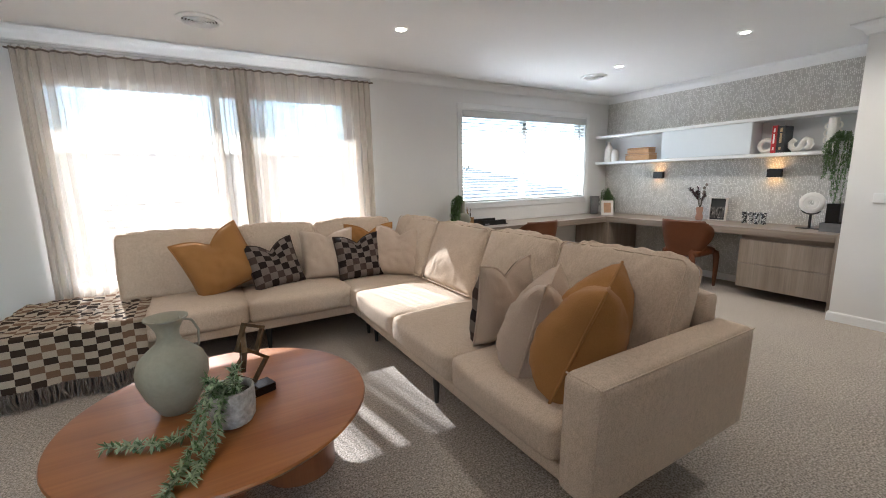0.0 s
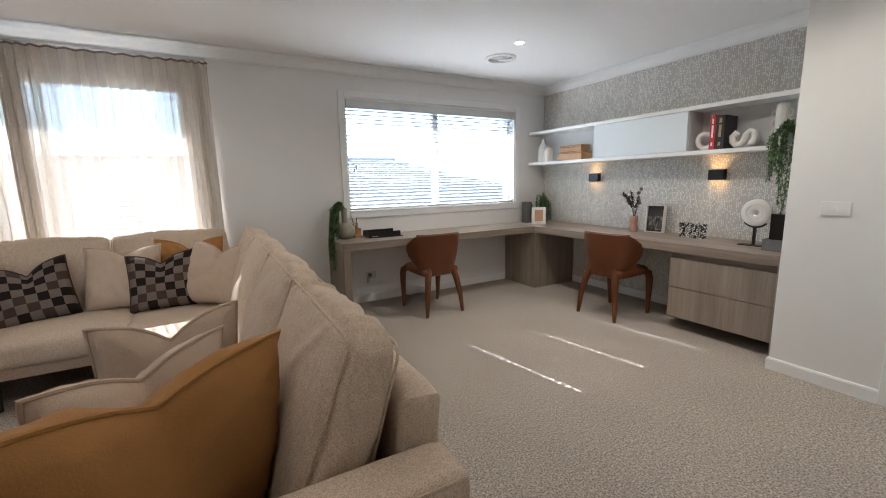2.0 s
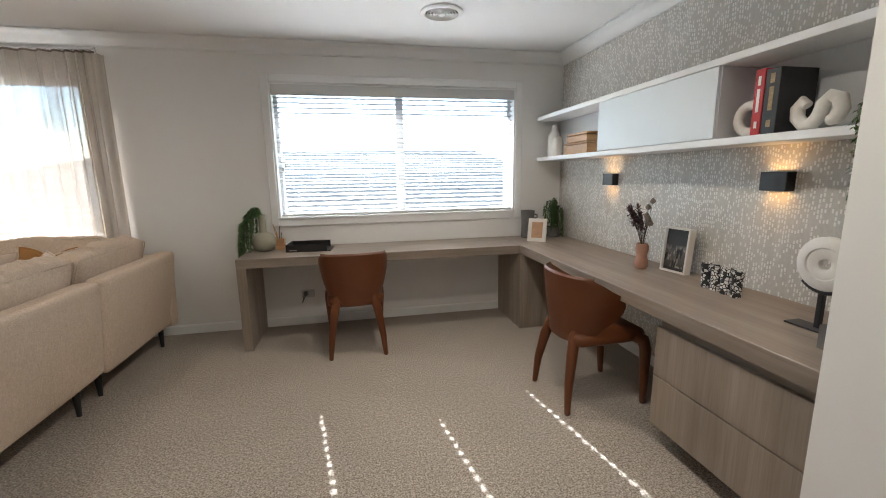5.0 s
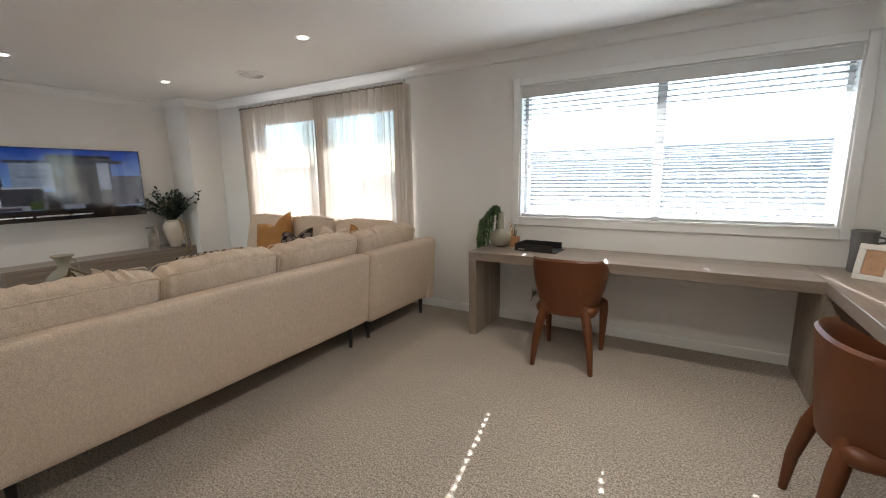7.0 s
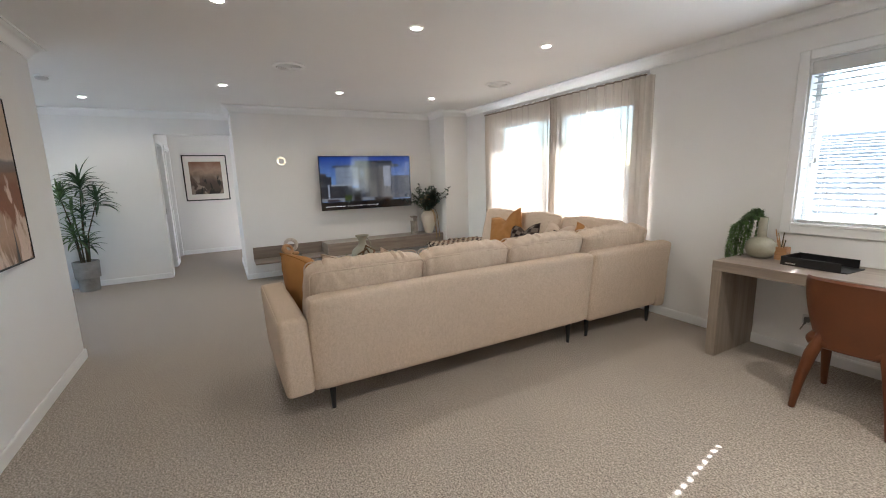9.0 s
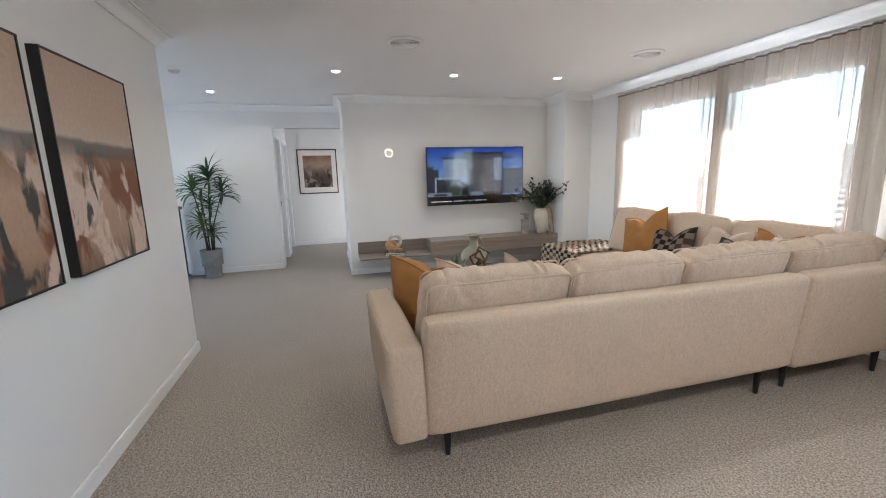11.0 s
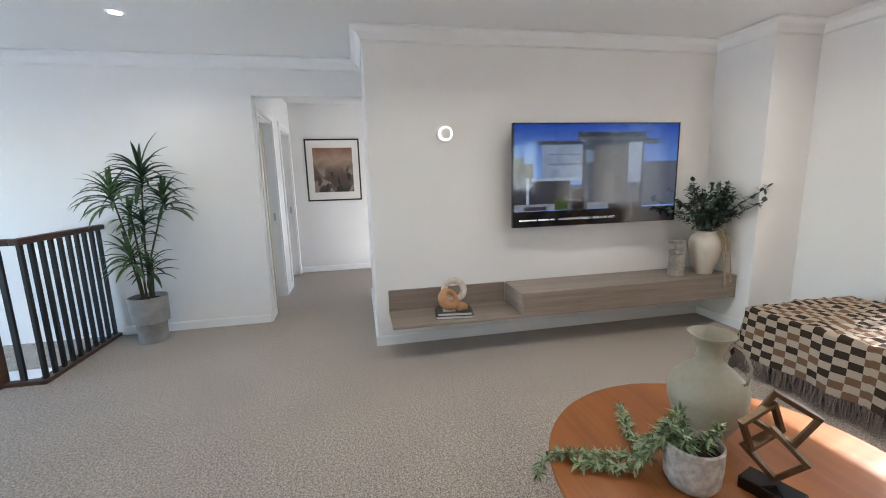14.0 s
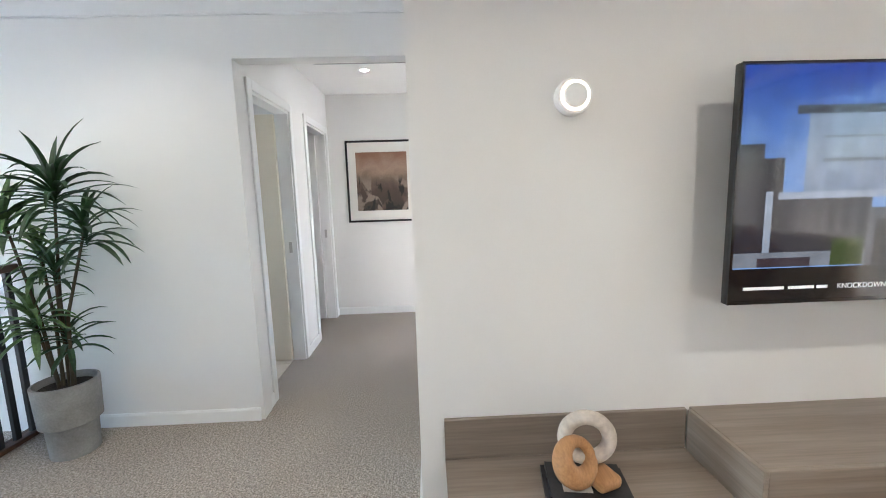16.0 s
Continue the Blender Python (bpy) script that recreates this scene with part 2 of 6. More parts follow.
def check_material(name, c1, c2, c3, size, rough=0.95):
    """Woven blocks in three tones over UV."""
    m, nt, b = nodes_of(name, rough)
    b.inputs["Specular IOR Level"].default_value = 0.1
    L = nt.links.new
    uv = nt.nodes.new("ShaderNodeTexCoord")
    mp = nt.nodes.new("ShaderNodeMapping")
    mp.inputs["Scale"].default_value = (size[0], size[1], 1)
    L(uv.outputs["UV"], mp.inputs[0])
    ck = nt.nodes.new("ShaderNodeTexChecker")
    ck.inputs["Scale"].default_value = 1.0
    L(mp.outputs[0], ck.inputs[0])
    fl = nt.nodes.new("ShaderNodeVectorMath")
    fl.operation = "FLOOR"
    L(mp.outputs[0], fl.inputs[0])
    wn = nt.nodes.new("ShaderNodeTexWhiteNoise")
    wn.noise_dimensions = "2D"
    L(fl.outputs[0], wn.inputs["Vector"])
    r = ramp(nt, wn.outputs[0], [(0.0, c1), (0.55, c2)])
    r.color_ramp.interpolation = "CONSTANT"
    f = noise_tex(nt, 500, 2)
    fr = ramp(nt, f.outputs[0], [(0.3, (0.72,) * 3), (0.7, (1.0,) * 3)])
    a = mixc(nt, ck.outputs[1], r.outputs[0], c3)
    L(mixc(nt, 1.0, a, fr.outputs[0], "MULTIPLY"), b.inputs["Base Color"])
    bump(nt, b, f.outputs[0], 0.4, 0.004)
    return m


def sheer_material():
    m = bpy.data.materials.new("sheer_linen")
    m.use_nodes = True
    nt = m.node_tree
    nt.nodes.remove(nt.nodes["Principled BSDF"])
    out = nt.nodes["Material Output"]
    L = nt.links.new
    th = noise_tex(nt, 300, 2, (1, 1, 0.25))
    r = ramp(nt, th.outputs[0], [(0.3, (0.58, 0.52, 0.455)), (0.7, (0.70, 0.64, 0.57))])
    d, t, tr = nt.nodes.new("ShaderNodeBsdfDiffuse"), nt.nodes.new("ShaderNodeBsdfTranslucent"), nt.nodes.new("ShaderNodeBsdfTransparent")
    tr.inputs[0].default_value = (1.0, 0.985, 0.965, 1)
    L(r.outputs[0], d.inputs[0]), L(r.outputs[0], t.inputs[0])
    m1, m2 = nt.nodes.new("ShaderNodeMixShader"), nt.nodes.new("ShaderNodeMixShader")
    m1.inputs[0].default_value = 0.055
    # the open weave closes where a fold turns across the window
    ge, sx = nt.nodes.new("ShaderNodeNewGeometry"), nt.nodes.new("ShaderNodeSeparateXYZ")
    ab = nt.nodes.new("ShaderNodeMath")
    ab.operation = "ABSOLUTE"
    L(ge.outputs["True Normal"], sx.inputs[0]), L(sx.outputs[1], ab.inputs[0])
    wv = ramp(nt, ab.outputs[0], [(0.60, (0.012,) * 3), (0.97, (0.27,) * 3)])
    L(wv.outputs[0], m2.inputs[0])
    L(d.outputs[0], m1.inputs[1]), L(t.outputs[0], m1.inputs[2])
    L(m1.outputs[0], m2.inputs[1]), L(tr.outputs[0], m2.inputs[2])
    L(m2.outputs[0], out.inputs[0])
    return m


def glass_material():
    m = bpy.data.materials.new("window_glass")
    m.use_nodes = True
    nt = m.node_tree
    nt.nodes.remove(nt.nodes["Principled BSDF"])
    g, tr, mx = (nt.nodes.new(k) for k in ("ShaderNodeBsdfGlossy", "ShaderNodeBsdfTransparent", "ShaderNodeMixShader"))
    mx.inputs[0].default_value = 0.05
    g.inputs["Roughness"].default_value = 0.0
    tr.inputs[0].default_value = (0.95, 0.97, 0.96, 1)
    nt.links.new(tr.outputs[0], mx.inputs[1]), nt.links.new(g.outputs[0], mx.inputs[2])
    nt.links.new(mx.outputs[0], nt.nodes["Material Output"].inputs[0])
    return m


CARPET, WALLPAPER, SHEER, GLASS = carpet_material(), wallpaper_material(), sheer_material(), glass_material()
CHECK = check_material("checked_weave", (0.028, 0.02, 0.019), (0.085, 0.058, 0.048), (0.21, 0.168, 0.14), (7, 7))
THROW = check_material("basket_weave_throw", (0.05, 0.034, 0.026), (0.20, 0.12, 0.075), (0.47, 0.385, 0.29), (17, 28))

# ---- mesh helpers ----


def box(x0, x1, y0, y1, z0, z1, bev=0.0, seg=2):
    bm = bmesh.new()
    bmesh.ops.create_cube(bm, size=1)
    bmesh.ops.scale(bm, vec=(x1 - x0, y1 - y0, z1 - z0), verts=bm.verts)
    bmesh.ops.translate(bm, vec=((x0 + x1) / 2, (y0 + y1) / 2, (z0 + z1) / 2), verts=bm.verts)
    if bev:
        bmesh.ops.bevel(bm, geom=list(bm.edges), offset=bev, segments=seg, affect="EDGES", profile=0.5)
    return bm


def merged(bms):
    out = bmesh.new()
    tmp = bpy.data.meshes.new("tmp")
    for b in bms:
        b.to_mesh(tmp)
        out.from_mesh(tmp)
        b.free()
    bpy.data.meshes.remove(tmp)
    return out


def moved(bm, m):
    bmesh.ops.transform(bm, matrix=m, verts=bm.verts)
    return bm


def lathe(profile, seg=28, at=(0, 0, 0)):
    bm = bmesh.new()
    rings = []
    for r, z in profile:
        if r < 1e-5:
            rings.append([bm.verts.new((at[0], at[1], at[2] + z))])
        else:
            rings.append([bm.verts.new((at[0] + r * math.cos(2 * math.pi * i / seg), at[1] + r * math.sin(2 * math.pi * i / seg), at[2] + z)) for i in range(seg)])
    for a, b in zip(rings, rings[1:]):
        for i in range(seg):
            j = (i + 1) % seg
            if len(a) == 1 and len(b) > 1:
                bm.faces.new((a[0], b[j], b[i]))
            elif len(b) == 1 and len(a) > 1:
                bm.faces.new((a[i], a[j], b[0]))
            elif len(a) > 1:
                bm.faces.new((a[i], a[j], b[j], b[i]))
    bmesh.ops.recalc_face_normals(bm, faces=bm.faces)
    return bm


def tube(points, radii, seg=8, closed=False):
    pts = [Vector(p) for p in points]
    n = len(pts)
    if isinstance(radii, (int, float)):
        radii = [radii] * n
    bm = bmesh.new()
    rings, up = [], None
    for i, p in enumerate(pts):
        a, b = (pts[i - 1], pts[(i + 1) % n]) if closed else (pts[max(0, i - 1)], pts[min(n - 1, i + 1)])
        d = (b - a).normalized()
        if up is None:
            up = Vector((0, 0, 1)) if abs(d.z) < 0.9 else Vector((1, 0, 0))
        s = d.cross(up)
        if s.length < 1e-6:
            s = d.orthogonal()
        s.normalize()
        up = s.cross(d).normalized()
        rings.append([bm.verts.new(p + (s * math.cos(2 * math.pi * k / seg) + up * math.sin(2 * math.pi * k / seg)) * radii[i]) for k in range(seg)])
    pairs = list(zip(rings, rings[1:])) + ([(rings[-1], rings[0])] if closed else [])
    for a, b in pairs:
        for k in range(seg):
            bm.faces.new((a[k], a[(k + 1) % seg], b[(k + 1) % seg], b[k]))
    if not closed:
        bm.faces.new(rings[0][::-1]), bm.faces.new(rings[-1])
    bmesh.ops.recalc_face_normals(bm, faces=bm.faces)
    return bm


def soft_box(x0, x1, y0, y1, z0, z1, r=0.05, bulge=0.02, n=10, wob=0.006, seed=0, pucker=0.0):
    """An upholstered block: rounded edges, crowned faces, slight unevenness."""
    c = Vector(((x0 + x1) / 2, (y0 + y1) / 2, (z0 + z1) / 2))
    h = Vector(((x1 - x0) / 2, (y1 - y0) / 2, (z1 - z0) / 2))
    bm = bmesh.new()
    bmesh.ops.create_cube(bm, size=2)
    bmesh.ops.subdivide_edges(bm, edges=list(bm.edges), cuts=n, use_grid_fill=True)
    r = min(r, min(h) * 0.95)
    for v in bm.verts:
        u = Vector(v.co)
        s = Vector([math.copysign(abs(a) ** 0.8, a) for a in u])
        p = Vector([s[i] * h[i] for i in range(3)])
        q = Vector([max(-(h[i] - r), min(h[i] - r, p[i])) for i in range(3)])
        d = p - q
        if d.length > 1e-7:
            d = d.normalized() * r
        p = q + d
        for i in range(3):
            o = [k for k in range(3) if k != i]
            w = (1 - u[o[0]] ** 2) * (1 - u[o[1]] ** 2)
            if abs(abs(u[i]) - 1) < 1e-4:
                thin = h[i] == min(h) or not pucker
                p[i] += math.copysign(bulge * w * (1.0 if thin else 0.35), u[i])
        nz = noise.noise_vector((p + c) * 5 + Vector((seed * 7.1, 0, 0)))
        if pucker:
            k = max(0, u[2]) ** 2 + 0.35
            lo = 0 if h[0] > h[1] else 1
            q2 = p[lo] * 26 + 2.2 * noise.noise((p[lo] * 6, p[2] * 5, seed))
            nz = nz + Vector((0, 0, 1)) * (pucker / wob) * k * noise.noise((q2, p[2] * 4, seed * 3.3)) + Vector((1, 1, 0)) * (pucker / wob) * 0.6 * noise.noise((q2 * 0.7, p[2] * 9, seed + 40))
        v.co = c + p + nz * wob
    return bm


def sweep(profile, line, closed=False):
    """A profile of (inward, up) pairs along a plan line with the room on its left, mitred."""
    pts = [Vector((x, y)) for x, y in line]
    n = len(pts)
    bm = bmesh.new()
    rings = []
    for i, p in enumerate(pts):
        dirs = []
        if closed or i > 0:
            dirs.append((p - pts[i - 1]).normalized())
        if closed or i < n - 1:
            dirs.append((pts[(i + 1) % n] - p).normalized())
        ns = [Vector((-d.y, d.x)) for d in dirs]
        m = ns[0] if len(ns) == 1 else (ns[0] + ns[1]) / max(0.2, 1 + ns[0].dot(ns[1]))
        rings.append([bm.verts.new((p.x + m.x * a, p.y + m.y * a, z)) for a, z in profile])
    k = len(profile)
    for a, b in list(zip(rings, rings[1:])) + ([(rings[-1], rings[0])] if closed else []):
        for j in range(k):
            bm.faces.new((a[j], b[j], b[(j + 1) % k], a[(j + 1) % k]))
    if not closed:
        bm.faces.new(rings[0]), bm.faces.new(rings[-1][::-1])
    bmesh.ops.recalc_face_normals(bm, faces=bm.faces)
    return bm


def finish(name, bm, mat, smooth):
    me = bpy.data.meshes.new(name)
    bm.normal_update()
    if smooth:
        for f in bm.faces:
            f.smooth = True
        for e in bm.edges:
            if len(e.link_faces) == 2 and e.calc_face_angle(0) > 0.7:
                e.smooth = False
    bm.to_mesh(me)
    bm.free()
    me.materials.append(mat)
    return new(name, me)


def root_of(ob):
    while ob.parent:
        ob = ob.parent
    return ob


def part(name, bm, mat, parent, label="", smooth=True):
    """One mesh under a thing or a part; its shape is given in the room's metres."""
    moved(bm, Matrix.Translation(-root_of(parent).location))
    ob = finish(name, bm, mat, smooth)
    ob.parent = parent
    if label:
        tagged(ob, label)
    return ob


def thing(name, label, category, at=(0, 0, 0), group=""):
    return tagged(new(name), label, category, group) if not any(at) else _at(tagged(new(name), label, category, group), at)


def _at(ob, at):
    ob.location = at
    return ob


def single(name, bm, mat, label, category, group="", smooth=True):
    """A thing that is one mesh; its origin is put at its base."""
    lo = Vector([min(v.co[i] for v in bm.verts) for i in range(3)])
    hi = Vector([max(v.co[i] for v in bm.verts) for i in range(3)])
    o = Vector(((lo.x + hi.x) / 2, (lo.y + hi.y) / 2, lo.z))
    moved(bm, Matrix.Translation(-o))
    ob = finish(name, bm, mat, smooth)
    ob.location = o
    return tagged(ob, label, category, group)


def setting(name, bm, mat, label, category, smooth=False):
    return tagged(finish(name, bm, mat, smooth), label, category, kind="structure")


def wall_with_holes(axis, a0, a1, lo, hi, z0, z1, holes=()):
    """A wall slab between a0 and a1 across `axis`, from lo to hi along it, with (l0, l1, z0, z1) openings through it."""
    ls = sorted({lo, hi, *[h[0] for h in holes], *[h[1] for h in holes]})
    zs = sorted({z0, z1, *[h[2] for h in holes], *[h[3] for h in holes]})
    out = []
    for l0, l1 in zip(ls, ls[1:]):
        run = None
        for b0, b1 in zip(zs, zs[1:]):
            m, k = (l0 + l1) / 2, (b0 + b1) / 2
            if any(h[0] < m < h[1] and h[2] < k < h[3] for h in holes):
                if run:
                    out.append((l0, l1, *run))
                run = None
            else:
                run = (run[0], b1) if run else (b0, b1)
        if run:
            out.append((l0, l1, *run))
    return merged([box(l0, l1, a0, a1, c0, c1) if axis == "y" else box(a0, a1, l0, l1, c0, c1) for l0, l1, c0, c1 in out])

# ---- structure ----
WY, WX, H = 5.0, 6.16, 2.49          # window wall, papered wall, ceiling
SX, SY = 0.545, 0.06                 # end and face of the wall with the paintings
TVX, TVY = -1.71, 1.46               # television wall and its free corner
PX, CY = -2.60, 0.43                 # wall behind the pot plant, passage side wall
FARX = -4.86
BIGWIN = (-0.43, 2.05, 0.50, 2.17)
DESKWIN = (3.44, 5.67, 1.00, 2.17)

setting("floor", merged([box(-5.2, WX + 0.2, -0.93, WY + 0.2, -0.25, 0), box(-5.2, PX + 0.001, -2.6, -0.93, -0.25, 0),
                         box(-1.66, SX, -1.25, -0.93, -0.25, 0), box(-5.2, -3.3, 5.201, 6.0, -0.25, 0)]), CARPET,
        "beige grey loop-pile wool carpet floor", "floor")
setting("ceiling", box(-5.2, WX + 0.2, -4.3, WY + 0.2, H, H + 0.12), CEIL, "flat white painted plaster ceiling", "ceiling")
setting("wall_north", wall_with_holes("y", WY, WY + 0.2, -1.9, WX + 0.2, -0.25, H + 0.1, [BIGWIN, DESKWIN]), WALL, "white painted wall with two windows", "wall")
setting("wall_east", box(WX, WX + 0.15, 1.93, WY, -0.2, H + 0.05), WALLPAPER, "grey papered wall with pale dashed pattern", "wall")
setting("wall_nib", wall_with_holes("x", 5.36, WX + 0.15, -0.1, 1.93, -0.2, H + 0.05, [(0.42, 1.335, -0.01, 2.06)]), WALL, "white painted return wall beside the desk", "wall")
setting("wall_south", box(SX, 5.36, SY - 0.12, SY, -0.2, H + 0.05), WALL, "white painted wall hung with paintings", "wall")
setting("wall_stair_side", box(SX, SX + 0.12, -4.2, SY - 0.12, -2.9, H + 0.05), WALL, "white painted wall beside the stair", "wall")
setting("wall_tv", merged([box(TVX - 0.16, TVX, TVY, WY, -0.2, H + 0.05), box(-3.3, TVX - 0.16, TVY, TVY + 0.12, -0.2, H + 0.05)]), WALL, "white painted television wall", "wall")
setting("wall_pier", box(TVX - 0.1, -1.175, 4.56, WY + 0.01, -0.2, H + 0.05), WALL, "white painted pier beside the curtained window", "wall")
setting("wall_plant", wall_with_holes("x", PX - 0.12, PX, -4.2, TVY, -2.9, H + 0.05, [(CY + 0.02, TVY, -0.01, 2.165)]), WALL, "white painted wall with a passage opening", "wall")
setting("wall_passage", wall_with_holes("y", CY - 0.10, CY, FARX, PX - 0.12, -0.2, H + 0.05, [(-3.56, -2.86, -0.01, 2.06), (-4.74, -4.02, -0.01, 2.06)]), WALL, "white passage wall with two doorways", "wall")
setting("wall_far", box(FARX - 0.12, FARX, -2.6, 6.0, -0.2, H + 0.05), WALL, "white painted wall at the passage end", "wall")
setting("wall_hall_side", box(-3.42, -3.30, TVY + 0.12, 6.0, -0.2, H + 0.05), WALL, "white hall wall", "wall")
setting("wall_hall_end", wall_with_holes("y", 6.0, 6.15, FARX - 0.1, -3.3, -0.2, H + 0.05, [(-4.35, -3.95, 1.0, 1.9)]), WALL, "white hall wall with a window opening", "wall")
setting("wall_stair_back", wall_with_holes("y", -4.3, -4.2, PX - 0.12, SX + 0.12, -2.9, H + 0.05, [(-2.1, -0.15, -0.35, 2.0)]), WALL, "white stairwell wall with a window opening", "wall")
# The opening in the back wall is added, out of view, to brighten the bathroom.
setting("wall_rooms_back", merged([wall_with_holes("y", -2.6, -2.5, FARX, PX - 0.12, -0.2, H, [(-3.7, -2.85, 1.0, 2.1)]), box(-3.86, -3.76, -2.5, CY - 0.1, -0.2, H)]), WALL, "white walls of the rooms off the passage", "wall")
setting("wall_closet", box(WX + 0.15, WX + 0.25, -0.1, 1.93, -0.2, H), WALL, "white wall behind the doorway", "wall")
setting("lower_floor", box(PX, SX, -4.2, 1.0, -2.95, -2.85), OAK_Y, "brown timber floor below the stair", "floor")

ROOM = [(SX, SY), (5.36, SY), (5.36, 1.93), (WX, 1.93), (WX, WY), (-1.175, WY), (-1.175, 4.56), (TVX, 4.56), (TVX, TVY), (PX, TVY), (PX, -4.2), (SX, -4.2)]
COVE = [(0, H - 0.098), (0.012, H - 0.098), (0.012, H - 0.088), (0.018, H - 0.084), (0.027, H - 0.066), (0.042, H - 0.045), (0.062, H - 0.028), (0.082, H - 0.019), (0.086, H - 0.012), (0.098, H - 0.012), (0.098, H + 0.002), (0, H + 0.002)]
setting("cornice", sweep(COVE, ROOM, True), CEIL, "white coved plaster cornice", "cornice", True)
SKIRT = [(0, 0), (0.014, 0), (0.014, 0.07), (0.009, 0.082), (0, 0.082)]
for run in ([(PX, CY), (PX, -0.86)], [(SX, -1.25), (SX, SY), (5.36, SY), (5.36, 0.35)],
            [(5.36, 1.40), (5.36, 1.93), (WX, 1.93), (WX, WY), (-1.175, WY), (-1.175, 4.56), (TVX, 4.56), (TVX, TVY), (-3.3, TVY)],
            [(FARX, 6.0), (FARX, CY), (-4.81, CY)], [(-3.96, CY), (-3.62, CY)], [(-2.8, CY), (PX - 0.06, CY)]):
    setting("baseboard", sweep(SKIRT, run), TRIM, "white painted skirting board", "baseboard")


def architrave(name, axis, face, sign, l0, l1, top, w=0.065, t=0.016, bottom=None):
    """Flat moulded boards round an opening on one wall face."""
    f0, f1 = sorted((face, face + sign * t))
    z0 = 0 if bottom is None else bottom
    bits = [(l0 - w, l0, z0 - (w if bottom is not None else 0), top + w), (l1, l1 + w, z0 - (w if bottom is not None else 0), top + w), (l0, l1, top, top + w)]
    if bottom is not None:
        bits.append((l0, l1, bottom - w, bottom))
    ms = [box(a, b, f0, f1, c, d, 0.004, 1) if axis == "y" else box(f0, f1, a, b, c, d, 0.004, 1) for a, b, c, d in bits]
    return setting(name, merged(ms), TRIM, "white painted timber architrave", "trim")


architrave("trim_desk_window", "y", WY, -1, DESKWIN[0], DESKWIN[1], DESKWIN[3], bottom=DESKWIN[2])
architrave("trim_passage_door_1", "y", CY, 1, -3.56, -2.86, 2.06)
architrave("trim_passage_door_2", "y", CY, 1, -4.74, -4.02, 2.06)
architrave("trim_side_door", "x", 5.36, -1, 0.42, 1.335, 2.06)


def window(name, x0, x1, z0, z1, y, mullion, transom, label):
    w = thing(name, label, "window", ((x0 + x1) / 2, y, z0))
    w["kind"] = "structure"
    f = 0.045
    part("window_frame", merged([box(x0, x1, y, y + 0.09, z0, z0 + f, 0.003, 1), box(x0, x1, y, y + 0.09, z1 - f, z1, 0.003, 1), box(x0, x0 + f, y, y + 0.09, z0 + f, z1 - f, 0.003, 1), box(x1 - f, x1, y, y + 0.09, z0 + f, z1 - f, 0.003, 1)]), ALU, w, smooth=False)
    for m in mullion:
        part("mullion", box(m - 0.035, m + 0.035, y + 0.01, y + 0.08, z0 + f, z1 - f, 0.003, 1), ALU, w, smooth=False)
    xs = [x0 + f] + [v for m in mullion for v in (m - 0.035, m + 0.035)] + [x1 - f]
    for a, b in zip(xs[::2], xs[1::2]):
        if transom:
            part("glazing_bar", box(a, b, y + 0.02, y + 0.07, transom - 0.022, transom + 0.022, 0.002, 1), ALU, w, smooth=False)
        p = part("pane", box(a, b, y + 0.042, y + 0.048, z0 + f, z1 - f), GLASS, w, smooth=False)
        p.visible_shadow = False
    part("window_sill", box(x0, x1, WY - 0.025, y, z0 - 0.002, z0 + 0.016, 0.003, 1), TRIM, w, "white painted timber sill", smooth=False)
    part("reveal", merged([box(x0, x0 + 0.014, WY - 0.002, y, z0 + 0.016, z1), box(x1 - 0.014, x1, WY - 0.002, y, z0 + 0.016, z1), box(x0 + 0.014, x1 - 0.014, WY - 0.002, y, z1 - 0.014, z1)]), TRIM, w, smooth=False)
    return w


window("window_1", *BIGWIN, WY + 0.1, [0.80], None, "large white aluminium window behind sheer curtains")
window("window_2", *DESKWIN, WY + 0.1, [4.56], None, "white aluminium window behind a slatted blind")


